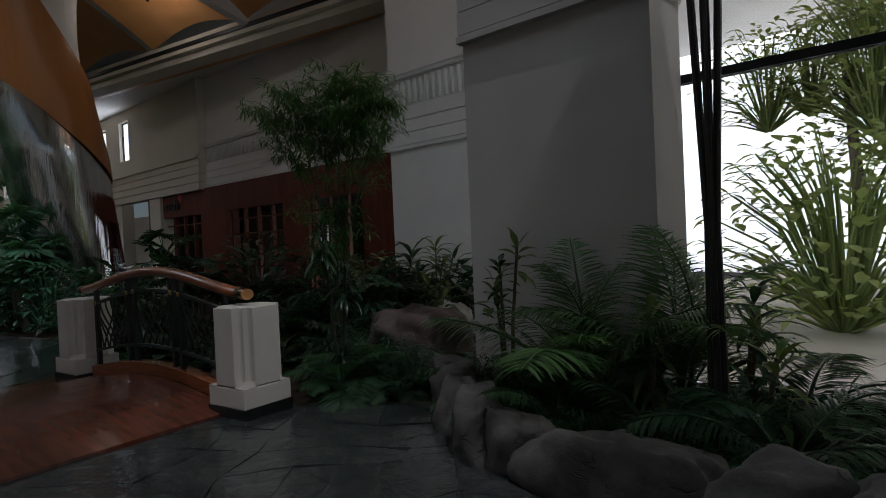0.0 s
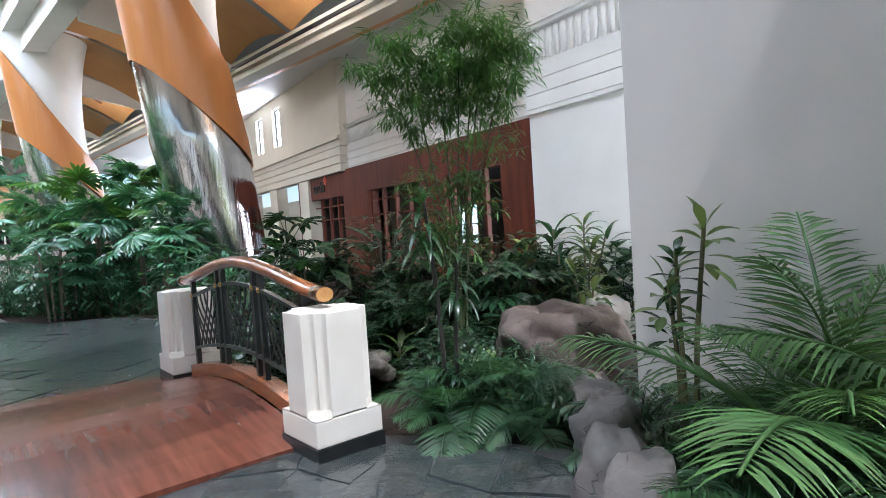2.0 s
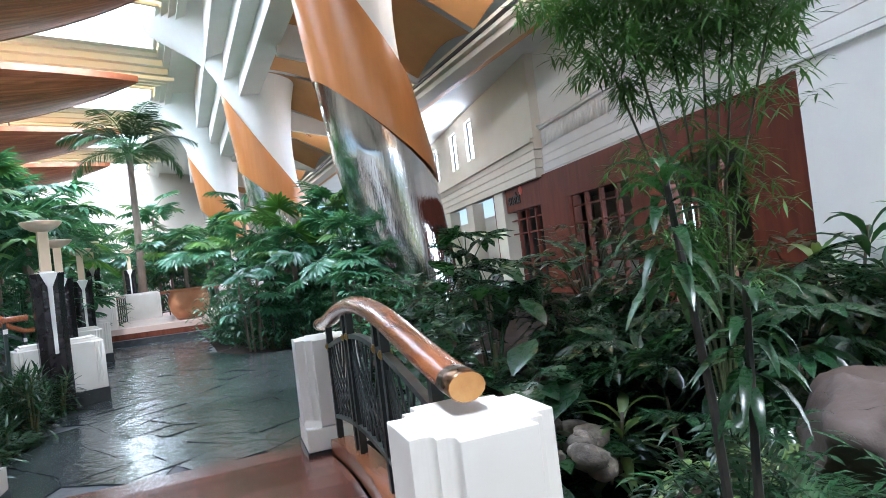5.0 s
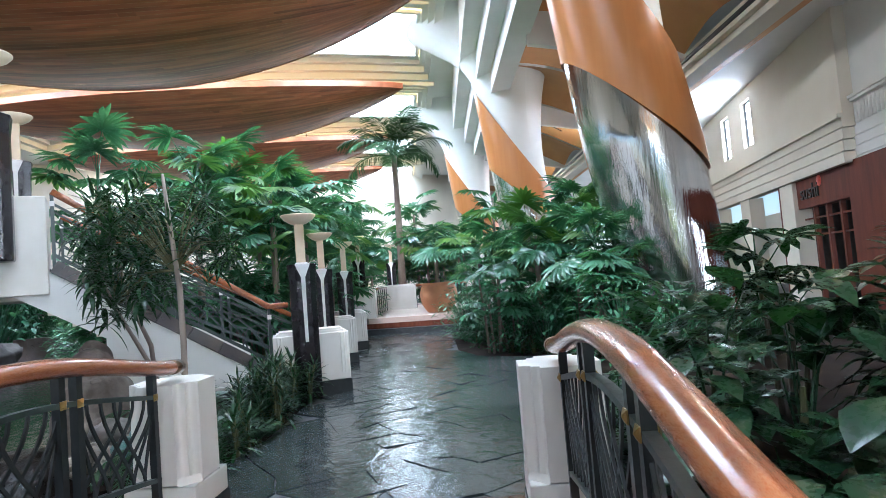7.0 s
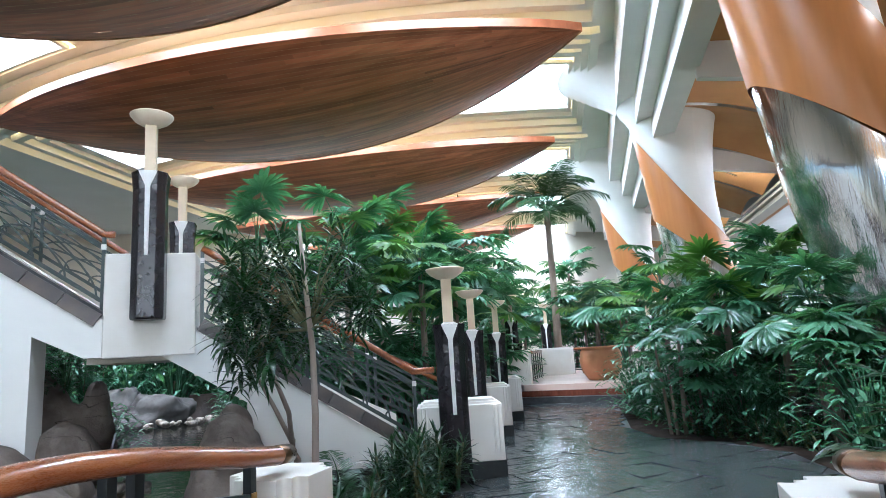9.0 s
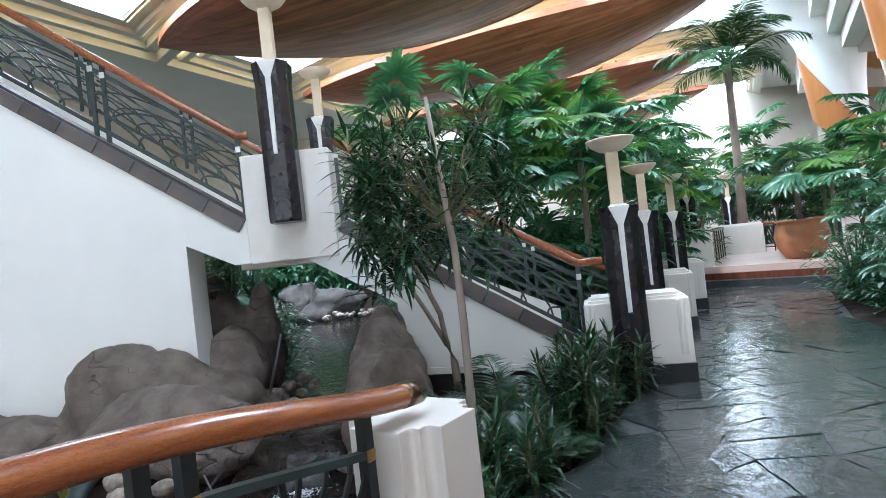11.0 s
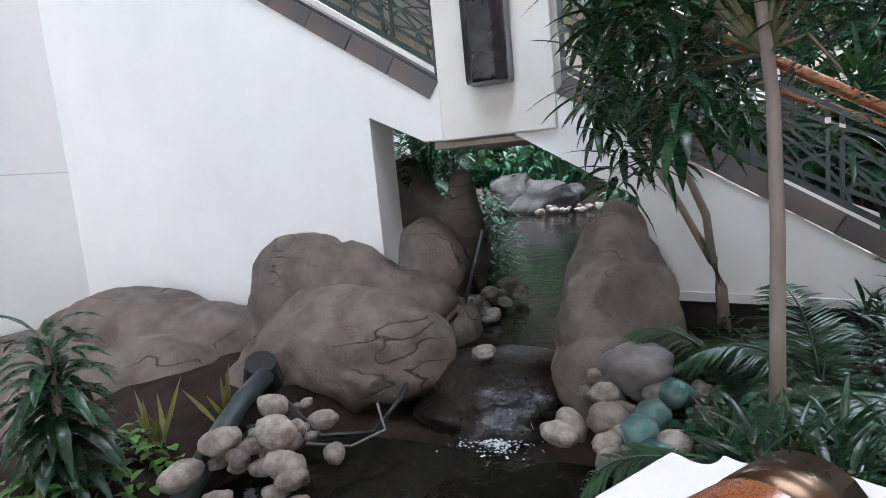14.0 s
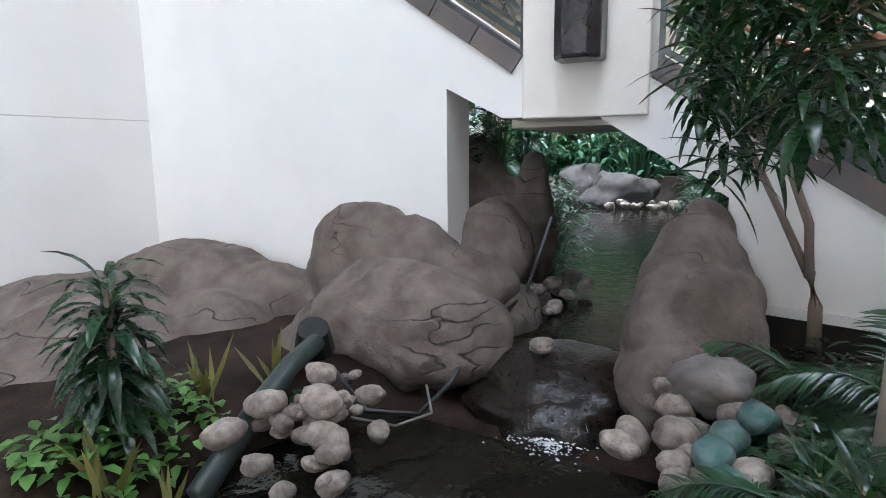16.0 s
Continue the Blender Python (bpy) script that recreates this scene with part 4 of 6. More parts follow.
def bridge_rail(start, label, inset=0.0, skew=0.0, arch=0.225):
    ob = thing("bridge_railing", Matrix.Translation(start) @ pose(0, 0, 0, 0, 0, D_ANGLE), label, "railing", "bridge railings")
    n = 28
    off = lambda s: -inset - skew * (1 - s / SPAN) ** 3
    top = []
    for i in range(n + 1):
        s = -0.02 + (SPAN + 0.04) * i / n
        top.append((s, off(s), 1.085 + arch * math.sin(math.pi * i / n) ** 1.45))

    def oval(a, b, wide, high):
        g = Geo()
        for i in range(a, b + 1):
            t = (Vector(top[min(i + 1, n)]) - Vector(top[max(i - 1, 0)])).normalized()
            side = t.cross(UPV).normalized()
            lift = side.cross(t)
            for k in range(16):
                w = 2 * math.pi * k / 16
                g.v.append(tuple(Vector(top[i]) + side * wide * math.cos(w) + lift * high * math.sin(w)))
        m = b - a
        g.f = [(16 * i + k, 16 * i + (k + 1) % 16, 16 * i + 16 + (k + 1) % 16, 16 * i + 16 + k) for i in range(m) for k in range(16)]
        g.f += [tuple(range(15, -1, -1)), tuple(range(16 * m, 16 * m + 16))]
        return g
    hand_rail = part("handrail", oval(0, n, 0.071, 0.054), M_RAIL, ob, "varnished red-brown wood handrail", True)
    for e, q in ((0, -1), (n, 1)):
        p = Vector(top[e])
        part("end_grain", Geo().add([p + Vector((q * 0.004, 0.069 * math.cos(k * 0.3927), 0.052 * math.sin(k * 0.3927))) for k in range(16)], [tuple(range(16))]), M_ENDGRAIN, hand_rail, "pale cut wood end")
    part("collar", oval(0, 1, 0.0725, 0.0555), M_BRONZE, hand_rail, "dark bronze collar", True)
    part("collar", oval(n - 1, n, 0.0725, 0.0555), M_BRONZE, hand_rail, "dark bronze collar", True)
    rail_z = lambda s: 1.085 + arch * max(0.0, math.sin(math.pi * (s + 0.02) / (SPAN + 0.04))) ** 1.45
    s0, s1 = 0.3, SPAN - 0.3
    seg = [s0 + (s1 - s0) * i / 20 for i in range(21)]
    part("upper_bar", Geo().bar([(s, off(s), rail_z(s) - 0.2) for s in seg], 0.045, 0.03), M_GREENIRON, ob)
    part("lower_bar", Geo().bar([(s, off(s), arch_z(s) + 0.3) for s in seg], 0.045, 0.03), M_GREENIRON, ob)
    part("kerb", Geo().bar([(s, off(s), arch_z(s) + 0.06) for s in seg], 0.16, 0.12), M_RAIL, ob, "wood kerb with a pale worn edge")
    posts = [s0 + 0.03, SPAN * 0.36 - 0.07, SPAN * 0.36 + 0.07, SPAN * 0.64 - 0.07, SPAN * 0.64 + 0.07, s1 - 0.03]
    for s in posts:
        post = part("post", Geo().box(s - 0.024, off(s) - 0.024, arch_z(s) + 0.1, s + 0.024, off(s) + 0.024, rail_z(s) - 0.04), M_IRON, ob)
        b = part("brass_cap", Geo().lathe([(0.033, -0.002), (0.033, 0.006), (0.004, 0.018)], 4), M_BRASS, post, "square brass stud", m=pose(s, off(s) + 0.024, rail_z(s) - 0.2, -90, 0, 0) @ pose(0, 0, 0, 0, 0, 45))
        part("brass_cap", b.data, M_BRASS, post, "square brass stud", m=pose(s, off(s) - 0.024, rail_z(s) - 0.2, 90, 0, 0) @ pose(0, 0, 0, 0, 0, 45))
    for a, b in ((posts[0], posts[1]), (posts[2], posts[3]), (posts[4], posts[5])):
        w = b - a
        for j in range(6):
            x0 = a + w * j / 6
            x1 = min(b, x0 + w * 0.55)
            x2 = max(a, x0 - w * 0.4)
            for xe in (x1, x2):
                pts = []
                for i in range(9):
                    t = i / 8
                    x = x0 + (xe - x0) * math.sin(t * math.pi / 2) ** 1.6
                    zb, zt = arch_z(x) + 0.3, rail_z(x) - 0.2
                    pts.append((x, off(x) + (0.004 if xe == x1 else -0.004), zb + (zt - zb) * t))
                part("scroll_bar", Geo().bar(pts, 0.012, 0.02), M_IRON, ob)
    return ob


bridge_rail(NEWEL_1, "arched black iron railing with a varnished wood handrail")
bridge_rail(Vector((-3.83, 3.36, 0)), "arched black iron railing with a varnished wood handrail", 0.11, 0.19, 0.195)
deck = thing("bridge_deck", bridge_pose, "arched footbridge deck of red-brown boards over the stream", "bridge")
part("side_beam", Geo().slab([(0.0, -0.3)] + [(SPAN * i / 16, arch_z(SPAN * i / 16) - 0.05) for i in range(17)] + [(SPAN, -0.3), (SPAN * 0.5, -0.16)], 0.12, 0.2, "y"), M_IRON, deck)
part("side_beam", Geo().slab([(0.5, -0.3)] + [(SPAN * i / 16 + 0.42, arch_z(SPAN * i / 16) - 0.05) for i in range(17)] + [(SPAN + 0.42, -0.3), (SPAN * 0.5, -0.16)], 3.0, 3.08, "y"), M_IRON, deck)
NB = 12
bw = (SPAN + 0.25) / NB
for i in range(NB):
    s0 = 0.1 + bw * i
    me = Geo().add([(s0 + bw * a, y, arch_z(s0 + bw * a) + z + 0.004) for a in (0, 1) for y in (0.1, 2.98) for z in (-0.05, 0)],
                   [(0, 1, 3, 2), (4, 6, 7, 5), (0, 4, 5, 1), (2, 3, 7, 6), (1, 5, 7, 3), (0, 2, 6, 4)])
    part("board", me, M_DECK, deck)

# ---- lamps on posts ----
def lamp(m, label, z_body=2.0, foot=0.0, pole=0.62):
    ob = thing("post_lamp", m, label, "lamp", "post lamps")
    h = z_body
    plan = [(-0.19, 0.15), (-0.19, -0.06), (-0.1, -0.16), (0.1, -0.16), (0.19, -0.06), (0.19, 0.15)]
    g = Geo()
    n = len(plan)
    rings = [(foot, 0.95), (foot + 0.03, 1.0), (h - 0.25, 1.0), (h, 1.12)]
    vs = [(x * k, y * k, z) for z, k in rings for x, y in plan]
    fs = [(r * n + i, r * n + (i + 1) % n, (r + 1) * n + (i + 1) % n, (r + 1) * n + i) for r in range(3) for i in range(n)]
    g.add(vs, fs + [tuple(range(n - 1, -1, -1)), tuple(range(3 * n, 4 * n))])
    body = bevel(part("body", g, M_LAMPBLACK, ob, "tapered black lacquer body"), 0.008)
    y = -0.165
    part("inlay", Geo().slab([(-0.022, h * 0.42), (0.022, h * 0.42), (0.03, h - 0.2), (0.11, h - 0.005), (-0.11, h - 0.005), (-0.03, h - 0.2)], y - 0.02, y + 0.03, "y"), M_INLAY, body, "white Y-shaped inlay")
    g = Geo()
    v = [(-0.11, -0.185, h - 0.004), (0.11, -0.185, h - 0.004), (0.11, 0.14, h - 0.004), (-0.11, 0.14, h - 0.004), (-0.07, -0.07, h + 0.03), (0.07, -0.07, h + 0.03), (0.07, 0.07, h + 0.03), (-0.07, 0.07, h + 0.03)]
    part("cap", g.add(v, [(0, 1, 5, 4), (1, 2, 6, 5), (2, 3, 7, 6), (3, 0, 4, 7), (4, 5, 6, 7)]), M_INLAY, ob)
    part("pole", Geo().prism([(-0.065, -0.065), (0.065, -0.065), (0.065, 0.065), (-0.065, 0.065)], h + 0.02, h + pole), M_IVORY, ob, "square ivory pole")
    part("bowl", Geo().lathe([(0.07, h + pole - 0.02), (0.13, h + pole), (0.21, h + pole + 0.05), (0.26, h + pole + 0.11), (0.262, h + pole + 0.125), (0.24, h + pole + 0.125), (0.2, h + pole + 0.08), (0.02, h + pole + 0.04)], 28), M_BOWL, ob, "pale alabaster uplight bowl", True)
    return ob


lamp(pose(STAIR_X + 0.2, 3.73, 2.24, 0, 0, 90), "black post lamp with alabaster bowl on the landing pier", 1.86, 0.0, 0.66)
lamp(pose(-10.28, 7.45, 0.0, 0, 0, 78), "tall black post lamp with bowl at the stair foot", 1.98, 0.0, 0.62)
lamp(pose(-13.15, 8.75, 0.0, 0, 0, 70), "black post lamp with bowl across the stair foot", 1.98, 0.6, 0.62)
lamp(pose(-13.45, 3.73, 2.24, 0, 0, 90), "black post lamp across the landing", 1.86, 0.0, 0.66)


def pier_block(m, w, d, h, label, foot=True):
    ob = thing("pier_block", m, label, "pier", "white piers")
    bevel(part("block", Geo().box(-w / 2, -d / 2, 0.2 if foot else 0, w / 2, d / 2, h - 0.06), M_PIER, ob), 0.012)
    part("step_cap", Geo().box(-w / 2 + 0.05, -d / 2 + 0.05, h - 0.06, w / 2 - 0.05, d / 2 - 0.05, h - 0.03).box(-w / 2 + 0.09, -d / 2 + 0.09, h - 0.03, w / 2 - 0.09, d / 2 - 0.09, h), M_PIER, ob)
    for x in (-w / 2 + 0.07, -w / 2 + 0.12, w / 2 - 0.12, w / 2 - 0.07):
        part("flute", Geo().tube([(x, -d / 2 - 0.002, 0.3), (x, -d / 2 - 0.002, h - 0.08)], 0.018, 6), M_PIER, ob)
    if foot:
        part("foot", Geo().box(-w / 2 - 0.01, -d / 2 - 0.01, -0.05, w / 2 + 0.01, d / 2 + 0.01, 0.2), M_IRON, ob, "black base block")
    return ob


pier_block(pose(-10.62, 7.62, 0, 0, 0, 75), 1.12, 0.62, 0.98, "white stepped pier at the foot of the stair")
pier_block(pose(-13.83, 9.14, 0, 0, 0, 70), 1.0, 0.6, 0.98, "white stepped pier across the stair foot")
pier_block(pose(-16.0, 10.35, 0, 0, 0, 70), 0.9, 0.6, 1.0, "white stepped pier beside the walkway")
lamp(pose(-15.55, 10.15, 0.0, 0, 0, 70), "black post lamp beside the walkway", 1.98, 0.5, 0.62)

# ---- raised platform with steps ----
plat = [(-19.4, 12.2), (-16.9, 14.9), (-21.5, 20.0), (-29.0, 20.0), (-29.0, 15.5)]
M_PLAT = mat("pink_stone_deck", (0.55, 0.42, 0.36), (0.48, 0.36, 0.3), rough=0.35, scale=1.5, bump=0.08)
structure("floor_platform", Geo().prism([(-19.7, 12.5), (-17.2, 15.2), (-21.5, 20.0), (-29.0, 20.0), (-29.0, 15.5)], -0.1, 0.5), M_PLAT, "raised pale pink stone platform", "floor")
for i, (o, z) in enumerate(((0.0, 0.165), (0.33, 0.33))):
    a, b = Vector((-19.35, 12.15, 0)), Vector((-16.95, 14.85, 0))
    n = Vector((-0.73, 0.66, 0))
    p = [a + n * o, b + n * o, b + n * 1.2, a + n * 1.2]
    structure("step", Geo().prism([(v.x, v.y) for v in p], -0.1, z), M_DECK if i else M_GROUT, "dark step up to the platform", "step")
for p, w in (((-24.3, 15.8), 1.7), ((-21.7, 18.8), 1.7), ((-20.2, 12.6), 0.8)):
    pier_block(pose(p[0], p[1], 0.5, 0, 0, 62), w, 0.7, 1.05, "white pier block on the raised platform", False)
    lamp(pose(p[0] - 0.3, p[1], 0.5, 0, 0, 62), "black post lamp on the platform piers", 2.0, 0.9, 0.7)
for a, b in (((-20.4, 12.9), (-24.0, 15.2)), ((-24.0, 16.6), (-22.0, 18.2))):
    A, B = Vector((*a, 0.5)), Vector((*b, 0.5))
    r = thing("platform_railing", Matrix.Translation(A), "iron railing with wood handrail on the platform", "railing")
    d = B - A
    part("handrail", Geo().tube([Vector((0, 0, 0.95)), d + Vector((0, 0, 0.95))], 0.055, 8), M_RAIL, r, smooth=True)
    part("lower_bar", Geo().bar([Vector((0, 0, 0.15)), d + Vector((0, 0, 0.15))], 0.04, 0.03), M_IRON, r)
    for i in range(9):
        part("post", Geo().bar([d * i / 8 + Vector((0, 0, 0)), d * i / 8 + Vector((0, 0, 0.93))], 0.03, 0.03), M_IRON, r)

pot = thing("terracotta_pot", pose(-19.3, 15.0, 0.5), "large round terracotta pot with a palm in it", "pot")
part("bowl", Geo().lathe([(0.35, 0.0), (0.42, 0.02), (0.6, 0.3), (0.66, 0.6), (0.6, 0.88), (0.55, 0.95), (0.6, 0.98), (0.6, 1.02), (0.52, 1.02), (0.5, 0.9)], 32), M_POT, pot, smooth=True)
part("soil", Geo().lathe([(0.02, 0.88), (0.52, 0.9)], 20), M_SOIL, pot)

# ---- stair railings ----
def stair_rail(x, y0, z0, y1, z1, label, level=0.0):
    """An iron railing along a sloping stringer, from its lower end to its upper end."""
    ob = thing("stair_railing", pose(x, y0, z0), label, "railing", "stair railings")
    dy, dz = y1 - y0, z1 - z0
    L = abs(dy)
    at = lambda t, h: (0, dy * t, dz * t + h)
    top = [at(i / 12, 1.0) for i in range(13)]
    if level:
        top = [(0, -level * (1 if dy > 0 else -1), 1.0), (0, -0.08 * (1 if dy > 0 else -1), 1.0)] + top[0:]
    part("handrail", Geo().tube(top, 0.048, 12), M_RAIL, ob, "varnished red-brown wood handrail", True)
    part("upper_bar", Geo().bar([at(0, 0.84), at(1, 0.84)], 0.03, 0.035), M_GREENIRON, ob)
    part("lower_bar", Geo().bar([at(0, 0.14), at(1, 0.14)], 0.03, 0.05), M_GREENIRON, ob)
    n = max(1, round(L / 1.5))
    for i in range(n + 1):
        for o in ((0.0,) if i in (0, n) else (-0.07, 0.07)):
            t = min(1, max(0, i / n + o / L))
            post = part("post", Geo().box(-0.02, dy * t - 0.022, dz * t - 0.02, 0.02, dy * t + 0.022, dz * t + 0.98), M_GREENIRON, ob)
            part("stud", Geo().box(0.02, dy * t - 0.03, dz * t + 0.8, 0.028, dy * t + 0.03, dz * t + 0.87), M_INLAY, post, "pale square stud")
    for i in range(n):
        a, w = i / n, 1 / n
        for r in (0.3, 0.52, 0.74, 0.96):
            pts = []
            for k in range(13):
                th = math.pi * 0.5 * k / 12
                t = a + w * r * math.sin(th)
                pts.append(at(min(t, a + w), 0.16 + 0.68 * r * math.cos(th)))
            part("scroll_bar", Geo().bar(pts, 0.014, 0.022), M_GREENIRON, ob)
            pts = []
            for k in range(13):
                th = math.pi * 0.5 * k / 12
                t = a + w - w * r * math.sin(th)
                pts.append(at(max(t, a), 0.16 + 0.6 * r * math.cos(th)))
            part("scroll_bar", Geo().bar([(p[0] + 0.01, p[1], p[2]) for p in pts], 0.014, 0.022), M_GREENIRON, ob)
    return ob


stair_rail(STAIR_X - 0.12, 3.15, 2.38, -1.7, up_z(-1.7) + 0.07, "green iron scroll railing on the upper stair flight", 0.12)
stair_rail(STAIR_X - 0.12, 7.1, 0.38, 4.32, low_z(4.32) + 0.13, "green iron scroll railing on the lower stair flight", 0.3)
stair_rail(-13.52, 3.15, 2.38, -1.7, up_z(-1.7) + 0.07, "green iron scroll railing across the upper flight", 0.0)
stair_rail(-13.52, 8.2, 0.1, 4.32, low_z(4.32) + 0.13, "green iron scroll railing across the lower flight", 0.3)

# ---- rocks ----
def ring3(r):
    """A random direction, seldom downward."""
    a, z = r.uniform(0, 6.283), r.uniform(-0.35, 0.9)
    w = math.sqrt(1 - z * z)
    return Vector((w * math.cos(a), w * math.sin(a), z))


def rock_mesh(seed, size, rough=0.18, facets=0, sub=4):
    bm = bmesh.new()
    bmesh.ops.create_icosphere(bm, subdivisions=sub, radius=1)
    o = Vector((seed * 3.7, seed * 1.3, seed * 2.1))
    rf = random.Random(int(seed * 100))
    cuts = [(ring3(rf), rf.uniform(0.62, 0.8)) for i in range(facets)]
    if facets:
        cuts += [(Vector((0.12, -0.1, 1)).normalized(), 0.7), (Vector((0.95, 0.1, 0.2)).normalized(), 0.8), (Vector((-0.95, 0.1, 0.2)).normalized(), 0.8)]
    for v in bm.verts:
        n = v.co.normalized()
        k = 1 + rough * noise.noise(n * 1.3 + o) + rough * 0.55 * noise.noise(n * 3.1 + o) + rough * 0.2 * noise.noise(n * 8 + o)
        k -= rough * 0.35 * max(0, abs(noise.noise(n * 2.2 + o * 2)) < 0.04)
        q = n.copy()
        for c, d in cuts:
            over = q.dot(c) - d
            if over > 0:
                q -= c * over * 0.92
        v.co = Vector((q.x * size[0], q.y * size[1], q.z * size[2])) * k
    me = bpy.data.meshes.new("rock")
    bm.to_mesh(me)
    bm.free()
    me.polygons.foreach_set("use_smooth", [True] * len(me.polygons))
    return me


def rock(p, size, seed, material, label, name="boulder", rough=0.18, rz=0, group="boulders", sub=4, facets=0):
    me = rock_mesh(seed, size, rough, facets, sub)
    me.materials.append(material)
    ob = new(name, me)
    ob.matrix_basis = pose(*p, 0, 0, rz)
    return tagged(ob, label, "rock", group)


BIG = "smooth grey-brown moulded boulder beside the pool"


RELIEF = bpy.data.textures.new("relief", "VORONOI")
RELIEF.noise_scale, RELIEF.distance_metric, RELIEF.noise_intensity = 0.42, "DISTANCE", 0.9
GRAIN = bpy.data.textures.new("grain", "CLOUDS")
GRAIN.noise_scale, GRAIN.noise_depth = 0.16, 3


def rock_bank(name, blobs, label, voxel=0.04):
    """Several boulders moulded into one smooth mass."""
    bm = bmesh.new()
    for i, (p, size, seed, rough) in enumerate(blobs):
        me = rock_mesh(seed, size, rough, sub=4)
        me.transform(Matrix.Translation(p))
        bm.from_mesh(me)
        bpy.data.meshes.remove(me)
    me = bpy.data.meshes.new(name)
    bm.to_mesh(me)
    bm.free()
    me.materials.append(M_ROCK)
    ob = tagged(new(name, me), label, "rock", "boulders")
    r = ob.modifiers.new("merge", "REMESH")
    r.mode, r.voxel_size, r.use_smooth_shade = "VOXEL", voxel, True
    sm = ob.modifiers.new("soften", "SMOOTH")
    sm.factor, sm.iterations = 0.6, 6
    d = ob.modifiers.new("relief", "DISPLACE")
    d.texture, d.texture_coords, d.strength, d.mid_level = RELIEF, "LOCAL", 0.09, 0.5
    d = ob.modifiers.new("grain", "DISPLACE")
    d.texture, d.texture_coords, d.strength, d.mid_level = GRAIN, "LOCAL", 0.05, 0.5
    return ob


rock_bank("boulder_bank", [((-10.72, 1.6, 0.24), (0.5, 0.72, 0.84), 1, 0.06), ((-10.75, 2.15, 0.17), (0.45, 0.55, 0.74), 21, 0.07), ((-10.8, 2.68, 0.2), (0.42, 0.5, 0.42), 33, 0.1),
                           ((-10.4, -0.5, -0.06), (0.75, 1.1, 0.66), 3, 0.08), ((-10.45, 0.62, -0.1), (0.5, 0.7, 0.46), 22, 0.08), ((-9.75, 0.35, -0.35), (0.75, 0.85, 0.6), 4, 0.1),
                           ((-9.3, -1.3, -0.4), (1.1, 1.1, 0.72), 5, 0.1), ((-10.45, -1.4, -0.25), (0.6, 0.9, 0.62), 23, 0.1), ((-9.1, -0.2, -0.35), (0.95, 1.0, 0.66), 24, 0.1), ((-8.3, 0.1, -0.5), (0.9, 0.85, 0.6), 31, 0.12), ((-7.5, -0.1, -0.55), (0.8, 0.9, 0.6), 34, 0.12)],
          "smooth grey-brown moulded rock bank against the white wall")
rock_bank("boulder", [((-10.05, 2.35, 0.08), (0.6, 0.82, 0.52), 2, 0.16), ((-9.85, 1.85, -0.15), (0.55, 0.5, 0.42), 25, 0.15), ((-10.1, 2.95, 0.0), (0.5, 0.42, 0.42), 26, 0.18), ((-9.95, 2.6, -0.1), (0.5, 0.6, 0.35), 27, 0.2)], "cracked grey-brown boulder beside the pool", 0.028)
rock_bank("boulder", [((-10.3, 4.74, 0.22), (0.5, 0.5, 0.54), 6, 0.13), ((-10.0, 4.68, -0.1), (0.45, 0.42, 0.42), 36, 0.16), ((-10.85, 4.7, 0.5), (0.36, 0.3, 0.66), 7, 0.08), ((-10.6, 4.7, 0.42), (0.45, 0.42, 0.62), 28, 0.08)], "rounded boulder with a tall neck against the stair wall", 0.028)
rock((-11.5, 2.66, 0.45), (0.42, 0.42, 0.6), 8, M_ROCK, "grey-brown boulder behind the opening", rough=0.13)
rock_bank("boulder", [((-12.6, 2.0, 0.7), (0.45, 0.5, 1.0), 9, 0.15), ((-12.5, 2.35, 0.4), (0.4, 0.4, 0.85), 29, 0.15), ((-12.6, 2.72, 0.55), (0.35, 0.26, 0.95), 20, 0.1)], "tall dark rock behind the opening", 0.035)
rock((-11.0, 2.98, -0.1), (0.5, 0.35, 0.42), 10, M_ROCK, BIG, rough=0.12)
rock((-25.0, 0.2, 0.45), (0.9, 0.8, 0.95), 11, M_BORDER, "grey sunlit boulder on the far bank", rough=0.28, facets=5)
rock((-24.3, 1.5, 0.3), (0.8, 1.15, 0.75), 12, M_BORDER, "grey sunlit boulder on the far bank", rough=0.28, facets=5)
rock((-24.6, -0.9, 0.1), (0.8, 0.8, 0.6), 13, M_ROCKRED, "brown boulder on the far bank", rough=0.25)
big_rock = rock((-0.47, 7.9, 0.1), (0.75, 0.74, 0.68), 14, M_ROCKRED, "large red-brown rock with a cracked top", rough=0.14, rz=15, sub=5, facets=5)
for texture, depth in ((RELIEF, 0.2), (GRAIN, 0.07)):
    d = big_rock.modifiers.new("relief", "DISPLACE")
    d.texture, d.texture_coords, d.strength, d.mid_level = texture, "LOCAL", depth, 0.5
rock((-0.05, 9.7, 0.05), (0.5, 0.42, 0.55), 15, M_ROCKWHITE, "white-grey rock behind the planting", rough=0.25, facets=5)
rock((-0.75, 9.6, -0.1), (0.45, 0.4, 0.5), 16, M_ROCKLT, "grey rock by the dark water", rough=0.25)
rock((-0.15, 7.0, -0.05), (0.2, 0.3, 0.22), 17, M_ROCKRED, "small brown rock before the large rock", rough=0.25)
